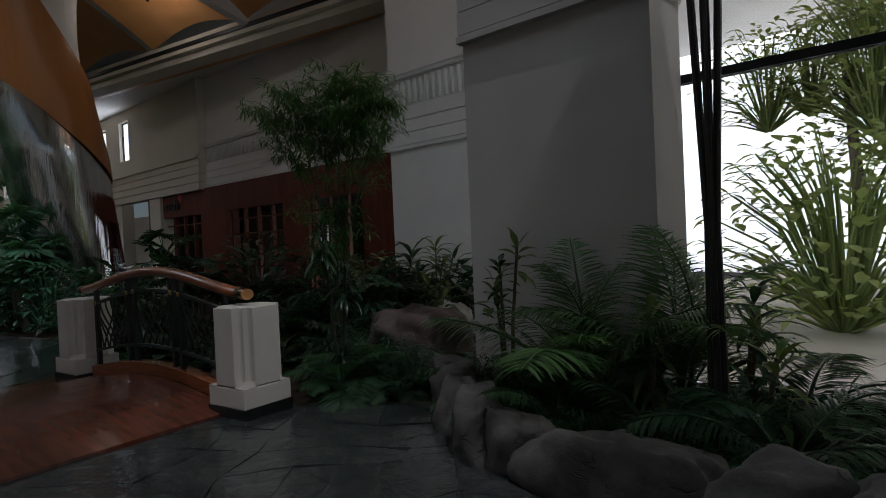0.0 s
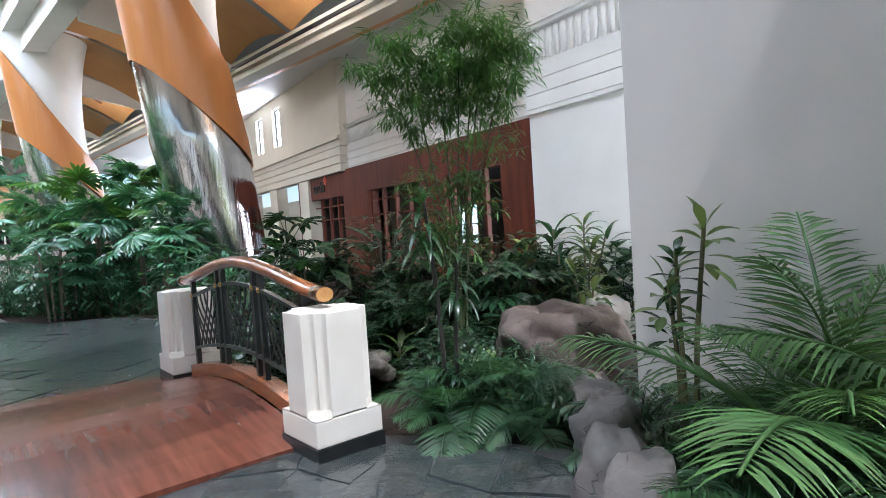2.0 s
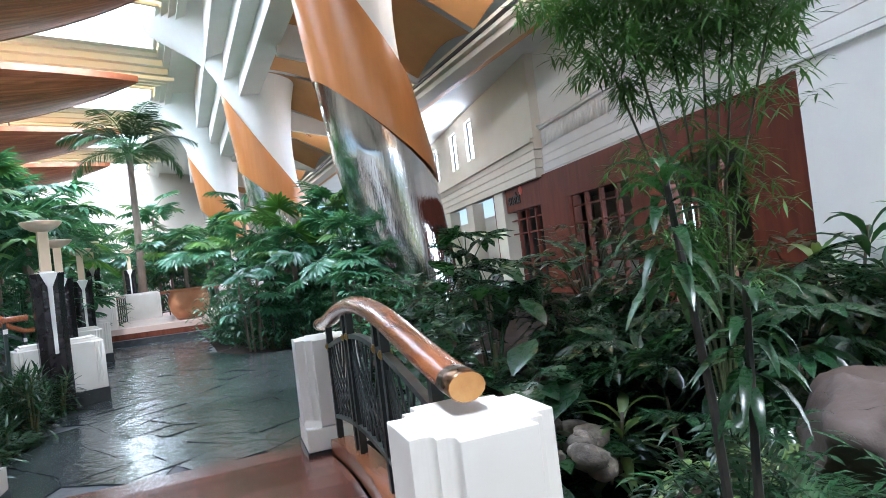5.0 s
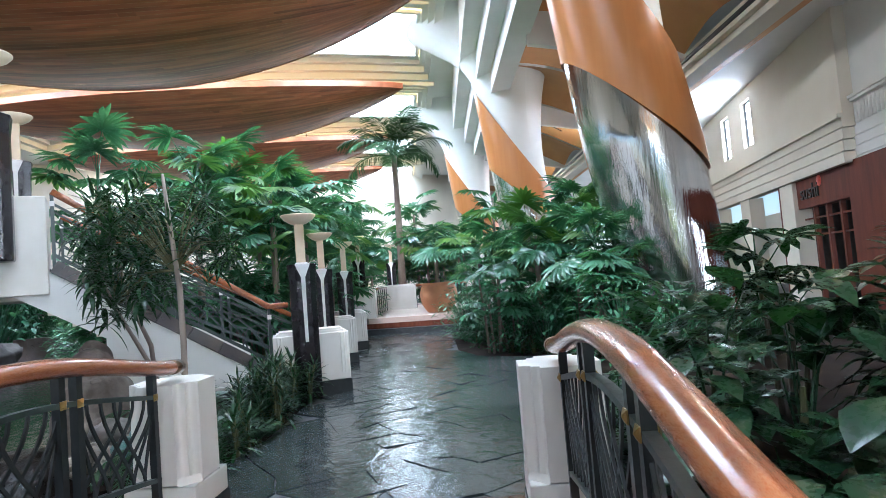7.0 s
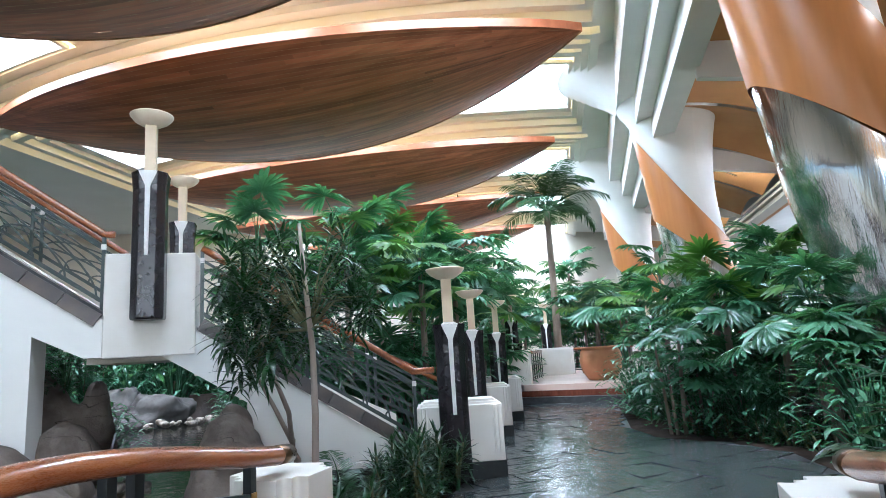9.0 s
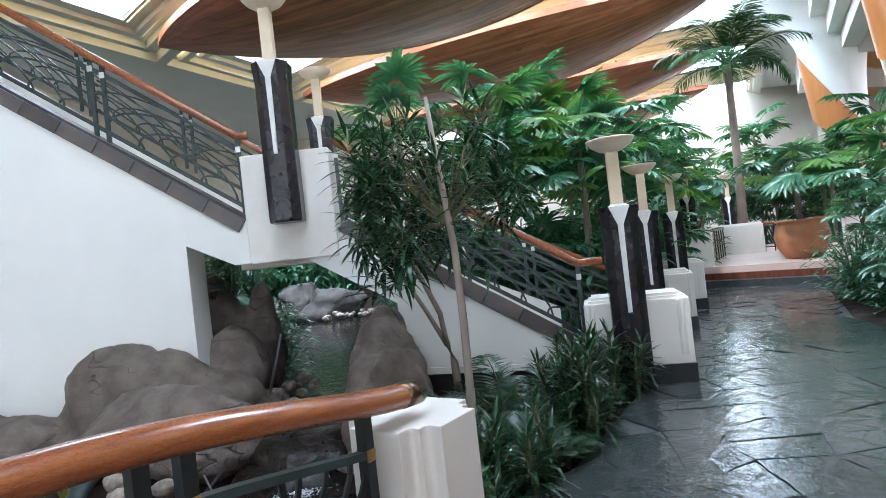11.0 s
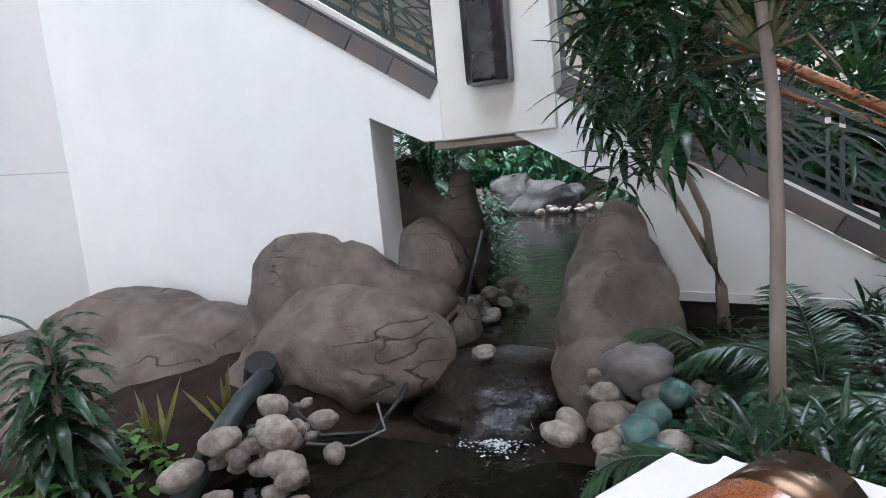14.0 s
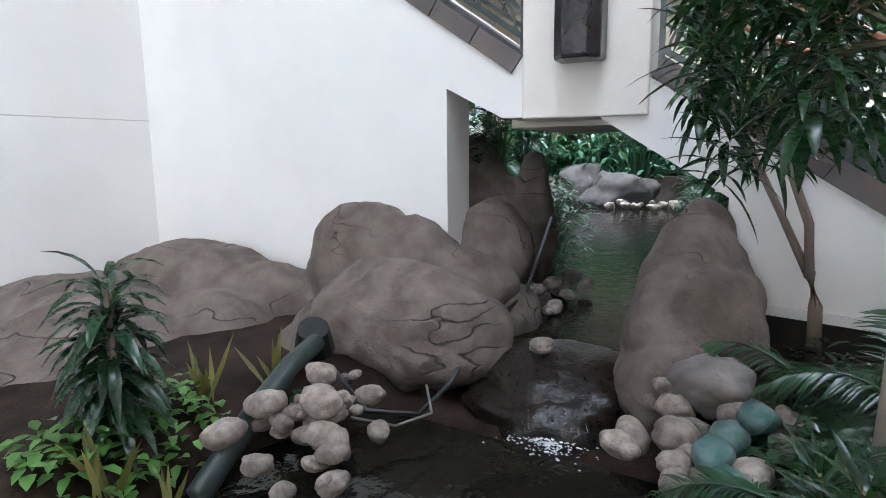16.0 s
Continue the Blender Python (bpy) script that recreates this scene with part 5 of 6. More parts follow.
# wet ledge of the little waterfall
rock((-10.25, 3.75, -0.33), (0.6, 0.75, 0.3), 18, M_WETROCK, "dark wet stone ledge under the stream", "wet_ledge", 0.2)
rock((-9.95, 3.75, -0.44), (0.5, 0.62, 0.27), 19, M_WETROCK, "dark wet stone ledge under the stream", "wet_ledge", 0.25)
fall = tagged(new("waterfall", None), "small white waterfall splashing into the dark pool", "waterfall")
fall.matrix_basis = pose(-9.38, 3.92, -0.415)
rw = random.Random(5)
for i in range(14):
    y = rw.gauss(0.0, 0.1)
    z_top = rw.uniform(0.06, 0.2)
    drift, w, z_low = rw.uniform(-0.04, 0.04), rw.uniform(0.5, 1.3), max(0.0, z_top - rw.uniform(0.05, 0.16))
    part("trickle", Geo().tube([(-0.21, y, z_top), (-0.2, y + drift * 0.5, 0.55 * z_top + 0.45 * z_low), (-0.18, y + drift, z_low)], [0.0008 * w, 0.003 * w, 0.001 * w], 5), M_FOAM, fall)
g = Geo()
for i in range(260):
    a, r = rw.uniform(0, 6.28), abs(rw.gauss(0, 0.1))
    p = Vector((r * math.cos(a), 1.7 * r * math.sin(a), 0.005))
    s = rw.uniform(0.003, 0.012)
    g.add([p + Vector((s, 0, 0)), p + Vector((0, s * 1.4, 0)), p + Vector((-s, 0, 0)), p + Vector((0, -s, 0)), p + Vector((0, 0, s * 0.9))], [(0, 1, 4), (1, 2, 4), (2, 3, 4), (3, 0, 4)])
tagged(part("splash", g, M_FOAM, fall), "white splash bubbles", kind="stuff")

# stone border of the near bed
def border(points, n, label):
    ob = thing("stone_border", pose(0, 0, 0), label, "border", "", "structure")
    rb = random.Random(3)
    meshes = []
    for s in range(6):
        me = rock_mesh(60 + s, (0.46, 0.25, 0.34), 0.2, 7, 4)
        me.materials.append(M_BORDER)
        meshes.append(me)
    lens = [0]
    for a, b in zip(points, points[1:]):
        lens.append(lens[-1] + math.hypot(b[0] - a[0], b[1] - a[1]))
    for i in range(n):
        t = lens[-1] * (i + 0.5) / n
        k = max(j for j in range(len(points) - 1) if lens[j] <= t)
        f = (t - lens[k]) / (lens[k + 1] - lens[k])
        a, b = points[k], points[k + 1]
        x, y = a[0] + (b[0] - a[0]) * f, a[1] + (b[1] - a[1]) * f
        ang = math.degrees(math.atan2(b[1] - a[1], b[0] - a[0]))
        part("stone", meshes[i % 6], M_BORDER, ob, m=pose(x, y, 0.1 + rb.uniform(-0.03, 0.04), rb.uniform(-8, 8), rb.uniform(-8, 8), ang + rb.uniform(-12, 12)))


border([(-0.1, 6.2), (0.02, 5.2), (0.18, 4.3), (0.7, 3.6), (1.5, 2.95), (3.2, 2.2)], 11, "low border of rough grey-brown stones round the bed")

# river stones, pipe and cables by the pool
rc = random.Random(11)
cob = []
for s in range(5):
    me = rock_mesh(30 + s, (0.135, 0.1, 0.082), 0.19, sub=3)
    me.materials.append(M_COBBLE)
    cob.append(me)


def cobble(x, y, z, k=1.0):
    ob = new("cobble", cob[rc.randrange(5)])
    ob.matrix_basis = pose(x, y, z, rc.uniform(-20, 20), rc.uniform(-20, 20), rc.uniform(0, 360)) @ Matrix.Scale(k, 4)
    return tagged(ob, "rounded pale river stone at the water's edge", "stone", "river stones")


for x, y, z, k in ((-8.35, 2.45, 0.0, 1.1), (-8.5, 2.75, 0.02, 1.2), (-8.7, 2.6, 0.1, 0.9), (-8.3, 2.95, -0.08, 1.0), (-8.1, 2.35, -0.1, 1.0), (-8.05, 2.65, -0.2, 0.7), (-8.75, 2.95, 0.0, 0.8), (-8.6, 3.1, -0.15, 0.7), (-8.15, 3.1, -0.25, 0.8),
                   (-8.96, 4.75, 0.02, 1.25), (-9.3, 5.05, 0.05, 0.95), (-9.35, 4.7, 0.0, 1.0), (-8.7, 5.1, 0.02, 1.0), (-9.1, 4.5, -0.1, 1.0), (-9.55, 5.2, 0.0, 0.8), (-8.6, 4.8, -0.05, 0.9), (-9.0, 5.3, 0.03, 0.9)):
    cobble(x, y, z, k)
for i in range(40):
    t = rc.random()
    cobble(-10.9 - 1.6 * t + rc.uniform(-0.2, 0.2), 3.0 + 0.25 * t + rc.uniform(-0.15, 0.25), -0.02 + rc.uniform(-0.05, 0.15), rc.uniform(0.4, 0.9))
for i in range(34):
    a = rc.uniform(0, 1)
    cobble(-8.95 + 0.9 * a + rc.uniform(-0.25, 0.2), 2.35 + 0.8 * a * rc.random() + rc.uniform(-0.1, 0.35), -0.12 - 0.12 * a + rc.uniform(-0.05, 0.1), rc.uniform(0.35, 0.75))
for i in range(30):
    cobble(-9.0 + rc.uniform(-0.65, 0.55), 4.95 + rc.uniform(-0.45, 0.4), -0.05 + rc.uniform(-0.05, 0.1), rc.uniform(0.4, 0.85))
for i in range(26):
    cobble(-23.4 + rc.uniform(-0.6, 0.6), 2.6 + rc.uniform(-1.2, 1.0), 0.0 + rc.uniform(-0.04, 0.08), rc.uniform(0.5, 1.2))
for i in range(24):
    cobble(-2.75 + rc.uniform(-0.5, 0.4), 7.9 + rc.uniform(-0.35, 0.45), -0.12 + rc.uniform(-0.08, 0.18), rc.uniform(0.7, 1.3))
rock((-9.6, 4.88, 0.1), (0.28, 0.24, 0.18), 41, M_ROCKLT, "flat grey stone leaning on the boulder", rough=0.2)
rock((-10.15, 3.15, 0.0), (0.14, 0.1, 0.06), 43, M_COBBLE, "pale stone on the ledge of the stream", "cobble", 0.15, group="river stones")
rock((-10.1, 3.65, 0.02), (0.13, 0.1, 0.06), 44, M_COBBLE, "pale stone on the ledge of the stream", "cobble", 0.15, group="river stones")
for p in ((-8.95, 5.0, 0.08), (-8.7, 4.93, 0.08), (-9.15, 5.12, 0.12), (-8.55, 5.02, 0.02)):
    rock(p, (0.12, 0.1, 0.09), p[1] * 9, M_GREENSTONE, "green glassy stone among the river stones", "green_stone", 0.35, group="green stones", sub=2)
pipe = thing("drain_pipe", pose(-9.2, 2.15, 0.1), "grey plastic pipe coming out between the boulders", "pipe")
part("tube", Geo().tube([(0, 0, 0), (0.35, 0.05, -0.06), (0.75, 0.12, -0.2), (1.35, 0.25, -0.45)], 0.075, 12), M_GREENIRON, pipe, smooth=True)
part("mouth", Geo().tube([(-0.12, -0.12, -0.1), (-0.02, -0.04, 0.1)], [0.16, 0.12], 12), M_IRON, pipe)
tagged(new("cable", Geo().tube([(-9.0, 2.45, 0.02), (-8.9, 2.8, -0.2), (-9.1, 3.1, -0.25), (-9.5, 3.15, -0.15), (-10.0, 3.1, 0.02), (-11.0, 3.2, 0.2), (-12.1, 3.1, 0.8)], 0.018, 6).mesh("cable", M_IRON, True)), "black cable lying along the boulder", "cable")
tagged(new("cable", Geo().tube([(-8.6, 2.9, -0.1), (-8.8, 3.1, -0.2), (-9.1, 3.2, -0.22), (-9.3, 3.05, -0.12)], 0.01, 5).mesh("cable", M_ROCKLT, True)), "thin pale hose by the water", "hose")
structure("wall_planter", Geo().box(-25.6, 2.4, -0.4, -25.2, 9.0, 0.75), M_ROCKRED, "low brown stone planter wall behind the stream", "wall")

# ---- plants ----
UP = Vector((0, 0, 1))


def ring_dir(a, el):
    return Vector((math.cos(a) * math.cos(el), math.sin(a) * math.cos(el), math.sin(el)))


def frond_mesh(seed, length, leaflets, width, leaf_len, droop, material):
    """A feather palm frond that leaves the origin along +x and arches over."""
    r = random.Random(seed)
    g, pts = Geo(), []
    p, h = Vector((0, 0, 0)), Vector((0.55, 0, 0.83))
    n = 14
    for i in range(n + 1):
        pts.append(p.copy())
        h = (h + Vector((0.035, r.uniform(-0.02, 0.02), -droop / n * (0.5 + 1.2 * i / n)))).normalized()
        p = p + h * length / n
    g.tube(pts, [0.011 * (1 - 0.8 * i / n) + 0.002 for i in range(n + 1)], 4, False)
    for i in range(leaflets):
        t = 0.22 + 0.77 * i / leaflets
        k = min(n - 1, int(t * n))
        q = pts[k].lerp(pts[k + 1], t * n - k)
        d = (pts[k + 1] - pts[k]).normalized()
        for s in (-1, 1):
            side = Vector((0, s, 0))
            ln = leaf_len * (math.sin(math.pi * (0.15 + 0.8 * t)) ** 0.7) * r.uniform(0.85, 1.1)
            g.leaf(q, (d * 0.55 + side * 0.9 + Vector((0, 0, 0.22 + r.uniform(-0.15, 0.1)))), UP, ln, width, r.uniform(0.5, 0.95), 3, 0.3, 0.35)
    return g.mesh("frond", material, True)


def fan_mesh(seed, stalk, radius, fingers, spread, material, joined=0.0):
    """A fan palm leaf on its stalk, leaving the origin upward along +x."""
    r = random.Random(seed)
    g = Geo()
    tip = Vector((stalk * 0.55, 0, stalk * 0.8))
    g.tube([(0, 0, 0), (stalk * 0.22, 0, stalk * 0.45), tip], [0.012, 0.009, 0.007], 4, False)
    ax, side = Vector((0.75, 0, 0.25)).normalized(), Vector((0, 1, 0))
    for i in range(fingers):
        a = spread * (i / (fingers - 1) - 0.5)
        d = ax * math.cos(a) + side * math.sin(a) + Vector((0, 0, 0.12 - 0.1 * abs(math.sin(a))))
        g.leaf(tip, d, UP, radius * r.uniform(0.88, 1.06) * (1 - 0.12 * abs(math.sin(a / 2))), radius * (spread / fingers) * (0.72 + joined), r.uniform(0.35, 0.7), 4, 0.4, 0.62)
    return g.mesh("leaf", material, True)


def rosette_mesh(seed, leaves, length, width, material, droop=1.1, height=0.5, shape=0.35):
    """A head of long strap leaves round a cane top."""
    r = random.Random(seed)
    g = Geo()
    for i in range(leaves):
        t = i / leaves
        a = i * 2.4 + r.uniform(-0.3, 0.3)
        el = -0.15 + 1.35 * t + r.uniform(-0.15, 0.15)
        p = Vector((0.01 * math.cos(a), 0.01 * math.sin(a), height * (t - 1)))
        g.leaf(p, ring_dir(a, el), UP, length * r.uniform(0.75, 1.1) * (1 - 0.3 * t), width * r.uniform(0.8, 1.1), droop * r.uniform(0.7, 1.25), 5, 0.3, shape)
    return g.mesh("foliage", material, True)


def broad_mesh(seed, leaves, height, spread, length, width, material, droop=0.5):
    """A bushy head of oval leaves on fine twigs."""
    r = random.Random(seed)
    g = Geo()
    for i in range(leaves):
        a, z = r.uniform(0, 6.28), r.uniform(0.12, 1.0) * height
        rad = spread * math.sqrt(r.random()) * (0.65 + 0.5 * math.sin(math.pi * z / height))
        p = Vector((rad * math.cos(a), rad * math.sin(a), z))
        d = ring_dir(a + r.uniform(-0.6, 0.6), r.uniform(-0.2, 0.8))
        g.leaf(p, d, UP, length * r.uniform(0.6, 1.15), width * r.uniform(0.7, 1.1), droop * r.uniform(0.4, 1.5), 4, 0.2, 0.5)
        if i % 6 == 0:
            g.tube([(0.02 * math.cos(a), 0.02 * math.sin(a), 0), p * 0.55 + Vector((0, 0, z * 0.2)), p], [0.012, 0.008, 0.004], 4, False)
    return g.mesh("foliage", material, True)


FRONDS = [frond_mesh(1 + i, 1.0, 32, 0.021, 0.34, 1.25 + 0.35 * i, M_L_PALM) for i in range(3)]
ARECA = [frond_mesh(11 + i, 1.0, 44, 0.0135, 0.3, 0.75 + 0.3 * i, M_L_ARECA) for i in range(3)]
DARKFANS = [fan_mesh(24 + i, 0.7, 0.5, 12, 4.0, M_L_DARK) for i in range(3)]
FANS = [fan_mesh(20 + i, 0.7, 0.5, 13 + 2 * i, 4.2 + 0.3 * i, M_L_FAN) for i in range(3)]
BIGFANS = [fan_mesh(30 + i, 0.95, 0.52, 22, 4.6, M_L_LIGHT if i == 2 else M_L_FAN, 0.12) for i in range(3)]
STRAPS = [rosette_mesh(40 + i, 32, 0.6, 0.1, M_L_DARK, 1.9, 0.75) for i in range(3)]
CORN = [rosette_mesh(44 + i, 26, 0.7, 0.095, M_L_VARIEG if i == 1 else M_L_PALM, 1.4, 0.8) for i in range(2)]
SMALL = [rosette_mesh(48 + i, 26, 0.3, 0.036, M_L_DARK, 0.7, 0.3) for i in range(3)]
BROAD = [broad_mesh(50 + i, 46, 1.0, 0.42, 0.34, 0.2, M_L_DARK, 0.6) for i in range(3)]
BUSH = [broad_mesh(54 + i, 260, 1.0, 0.5, 0.16, 0.05, M_L_FAN if i else M_L_PALM, 0.7) for i in range(3)]
TIPS = [rosette_mesh(70 + i, 13, 0.27, 0.085, M_L_VARIEG if i == 0 else M_L_DARK, 0.7, 0.3, 0.55) for i in range(2)]
BIGBROAD = [broad_mesh(80 + i, 44, 1.0, 0.4, 0.4, 0.27, M_L_DARK, 0.5) for i in range(2)]
DARKBUSH = [broad_mesh(84 + i, 240, 0.9, 0.55, 0.2, 0.04, M_L_DARK, 0.8) for i in range(2)]
AIRY = [broad_mesh(58 + i, 240, 1.0, 0.45, 0.12, 0.06, leaf_mat("dull_red_green_leaf", (0.035, 0.05, 0.022), (0.075, 0.055, 0.03)), 0.6) for i in range(1)]


def ground_z(x, y):
    return soil_z(x, y)


def palm(x, y, size, n, seed, label="green feather palm with arching fronds in the bed", z=None, group="feather palms", raised=0, fronds=None):
    r = random.Random(seed)
    z = ground_z(x, y) if z is None else z
    ob = thing("feather_palm", pose(x, y, z - 0.03), label, "palm", group)
    part("stem_cluster", Geo().tube([(0, 0, 0), (0.01, 0, 0.16 * size)], [0.05 * size, 0.03 * size], 7), M_STEM, ob)
    for i in range(n):
        a = i * 137.5 + r.uniform(-20, 20)
        k = size * r.uniform(0.7, 1.1)
        part("frond", (fronds or FRONDS)[i % 3], None, ob, m=pose(0, 0, 0.1 * size, 0, 0, a) @ pose(0, 0, 0, 0, r.uniform(-32, 26) + (22 if i > n * 0.6 else 0) - raised, 0) @ Matrix.Scale(k, 4))
    return ob


def fan_palm(x, y, height, n, seed, big=False, label="", size=1.0, z=None, leaves=None):
    r = random.Random(seed)
    z = ground_z(x, y) if z is None else z
    ob = thing("fan_palm", pose(x, y, z - 0.03), label or "fan palm with split blue-green leaves", "palm", "fan palms")
    stems = 1 if big else 4
    for s in range(stems):
        a = r.uniform(0, 6.28)
        ox, oy = (0.0, 0.0) if big else (0.16 * math.cos(a), 0.16 * math.sin(a))
        h = height * r.uniform(0.55, 1.0) if not big else height
        top = Vector((ox * 1.8, oy * 1.8, h))
        part("trunk", Geo().tube([(ox, oy, 0), (ox * 1.3, oy * 1.3, h * 0.5), top], [0.03, 0.025, 0.02] if not big else [0.09, 0.07, 0.06], 7), M_BARK, ob)
        for i in range(n // stems):
            b = i * 137.5 + r.uniform(-25, 25)
            part("leaf", (leaves or (BIGFANS if big else FANS))[r.randrange(3)], None, ob, m=Matrix.Translation(top - Vector((0, 0, h * 0.35 * r.random()))) @ pose(0, 0, 0, 0, 0, b) @ pose(0, 0, 0, 0, r.uniform(-25, 50), 0) @ Matrix.Scale(size * r.uniform(0.75, 1.15), 4))
    return ob


def cane_plant(x, y, height, heads, meshes, seed, label, spread=0.18, size=1.0, bark=M_BARK, z=None, name="dracaena"):
    """Upright canes with a leaf head on each."""
    r = random.Random(seed)
    z = ground_z(x, y) if z is None else z
    ob = thing(name, pose(x, y, z - 0.03), label, "plant", "cane plants")
    for i in range(heads):
        a = r.uniform(0, 6.28)
        d = spread * r.uniform(0.2, 1.0)
        h = height * (1 - 0.5 * i / max(1, heads))
        top = Vector((d * math.cos(a), d * math.sin(a), h))
        part("cane", Geo().tube([(top.x * 0.3, top.y * 0.3, 0), (top.x * 0.5, top.y * 0.5, h * 0.5), top], [0.022, 0.018, 0.014], 6), bark, ob)
        part("foliage", meshes[(seed + i) % len(meshes)], None, ob, m=Matrix.Translation(top) @ pose(0, 0, 0, r.uniform(-8, 8), r.uniform(-8, 8), r.uniform(0, 360)) @ Matrix.Scale(size * r.uniform(0.85, 1.1), 4))
    return ob


def bush(x, y, size, meshes, seed, label, name="shrub", z=None, tall=1.0):
    r = random.Random(seed)
    z = ground_z(x, y) if z is None else z
    ob = thing(name, pose(x, y, z - 0.03), label, "shrub", "shrubs")
    part("stem", Geo().tube([(0, 0, 0), (0.02, 0.01, 0.35 * size * tall)], [0.025 * size, 0.015 * size], 6), M_STEM, ob)
    part("foliage", meshes[seed % len(meshes)], None, ob, m=pose(0, 0, 0, 0, 0, r.uniform(0, 360)) @ Matrix.Diagonal((size, size, size * tall, 1)))
    return ob


def bamboo(x, y):
    r = random.Random(77)
    ob = thing("bamboo", pose(x, y, ground_z(x, y) - 0.03), "tall slender bamboo with a wide feathery crown", "bamboo")
    tops = [(-0.5, -0.05, 3.8), (-0.12, 0.1, 3.95), (0.22, -0.1, 4.1), (0.52, 0.12, 4.0), (0.82, 0.0, 3.75), (-0.75, 0.1, 3.65), (0.36, 0.25, 3.6)]
    for i, (tx, ty, tz) in enumerate(tops):
        # crown offsets lie across the view of the bed
        top = Vector((tx * 0.98 - ty * 0.2, tx * 0.2 + ty, tz))
        base = Vector((r.uniform(-0.08, 0.08), r.uniform(-0.08, 0.08), 0))
        mid = base.lerp(top, 0.5) + Vector((-top.x * 0.22, -top.y * 0.22, 0))
        path = [base, base.lerp(mid, 0.5) + Vector((0, 0, 0.05)), mid, mid.lerp(top, 0.55) + Vector((0, 0, 0.12)), top]
        part("culm", Geo().tube(path, [0.014, 0.013, 0.011, 0.008, 0.004], 6), M_CULM, ob)
        g = Geo()
        for k in range(52):
            t = (r.uniform(0.7, 1.02) if k > 5 else r.uniform(0.4, 0.66))
            f = t * 4
            j = min(3, int(f))
            q = path[j].lerp(path[j + 1], min(1.0, f - j))
            a = r.uniform(0, 6.28)
            tw = ring_dir(a, r.uniform(-0.2, 0.7)) * r.uniform(0.15, 0.62) * (0.6 if t < 0.55 else 1)
            e = q + tw + Vector((0, 0, -0.06))
            g.tube([q, q + tw * 0.5 + Vector((0, 0, 0.03)), e], [0.004, 0.003, 0.0015], 3, False)
            for m in range(27):
                u = r.uniform(0.25, 1.0)
                p = q.lerp(e, u) + Vector((r.uniform(-0.03, 0.03), r.uniform(-0.03, 0.03), r.uniform(-0.03, 0.03)))
                g.leaf(p, ring_dir(r.uniform(0, 6.28), r.uniform(-0.7, 0.5)), UP, r.uniform(0.13, 0.22), r.uniform(0.018, 0.028), r.uniform(0.2, 0.7), 2, 0.2, 0.3)
        part("foliage", g, M_L_BAMBOO, ob)
    g = Geo()
    for k in range(300):
        a, rad = r.uniform(0, 6.28), 0.42 * math.sqrt(r.random())
        p = Vector((rad * math.cos(a), rad * math.sin(a), r.uniform(1.3, 1.95)))
        g.leaf(p, ring_dir(r.uniform(0, 6.28), r.uniform(-0.8, 0.4)), UP, r.uniform(0.12, 0.2), 0.022, 0.5, 2, 0.2, 0.3)
    part("lower_foliage", g, M_L_BAMBOO, ob)


def ground_cover(name, poly, n, size, material, label, seed, lift=0.06, sparse=None):
    r = random.Random(seed)
    g = Geo()
    xs, ys = [p[0] for p in poly], [p[1] for p in poly]
    k = 0
    while k < n:
        x, y = r.uniform(min(xs), max(xs)), r.uniform(min(ys), max(ys))
        if not inside(x, y, poly) or inside(x, y, FAR_WALK) or inside(x, y, NEAR_WALK):
            k += 0.2
            continue
        z = soil_z(x, y)
        if z < -0.35:
            k += 0.3
            continue
        k += 1
        g.leaf(Vector((x, y, z + r.uniform(0.02, lift * 2.2))), ring_dir(r.uniform(0, 6.28), r.uniform(0.0, 0.9)), UP, size * r.uniform(0.7, 1.3), size * 0.62 * r.uniform(0.8, 1.2), r.uniform(0.5, 1.3), 3, 0.25, 0.4)
    ob = new(name, g.mesh(name, material, True))
    return tagged(ob, label, "ground cover", "", "stuff")


# right-hand bed, from the bridge to the grey pier
bamboo(-1.62, 8.3)
for i, (x, y, s, n) in enumerate(((-0.95, 6.45, 0.95, 16), (-0.35, 6.55, 0.55, 14), (-1.15, 6.0, 0.75, 16), (-0.55, 6.0, 0.6, 16), (-0.85, 7.0, 0.55, 14), (0.35, 5.6, 0.8, 14), (0.85, 5.0, 0.75, 16), (1.2, 5.35, 0.9, 14), (0.7, 4.35, 0.8, 14), (1.3, 3.95, 0.9, 15), (1.9, 3.5, 1.0, 14), (2.4, 4.2, 1.0, 14), (0.25, 6.35, 0.6, 10))):
    palm(x, y, s, n, 100 + i)
palm(1.1, 4.95, 1.7, 11, 140, "tall upright feather palm before the grey wall", raised=26, fronds=ARECA)
palm(1.75, 4.7, 1.6, 10, 141, "tall upright feather palm before the grey wall", raised=26, fronds=ARECA)
palm(0.85, 5.6, 0.85, 9, 142, "upright feather palm before the grey wall", raised=20, fronds=ARECA)
cane_plant(-1.18, 6.2, 1.85, 2, STRAPS, 11, "slim dracaena with a crown of dark drooping leaves by the footbridge", 0.26, 0.6, M_CANE)
cane_plant(-2.55, 8.35, 0.95, 3, CORN, 1, "young corn plant with striped drooping leaves")
cane_plant(-1.0, 10.4, 1.95, 4, CORN, 2, "tall corn plant with drooping strap leaves", 0.35, 1.15)
cane_plant(-0.3, 10.9, 1.5, 4, CORN, 3, "corn plant with drooping strap leaves", 0.4, 1.1)
cane_plant(-0.6, 9.9, 1.1, 3, CORN, 4, "corn plant with drooping strap leaves", 0.3, 1.0)
fan_palm(-1.95, 8.9, 1.15, 20, 5, label="lady palm with dark fan leaves round the bamboo", size=0.9, leaves=DARKFANS)
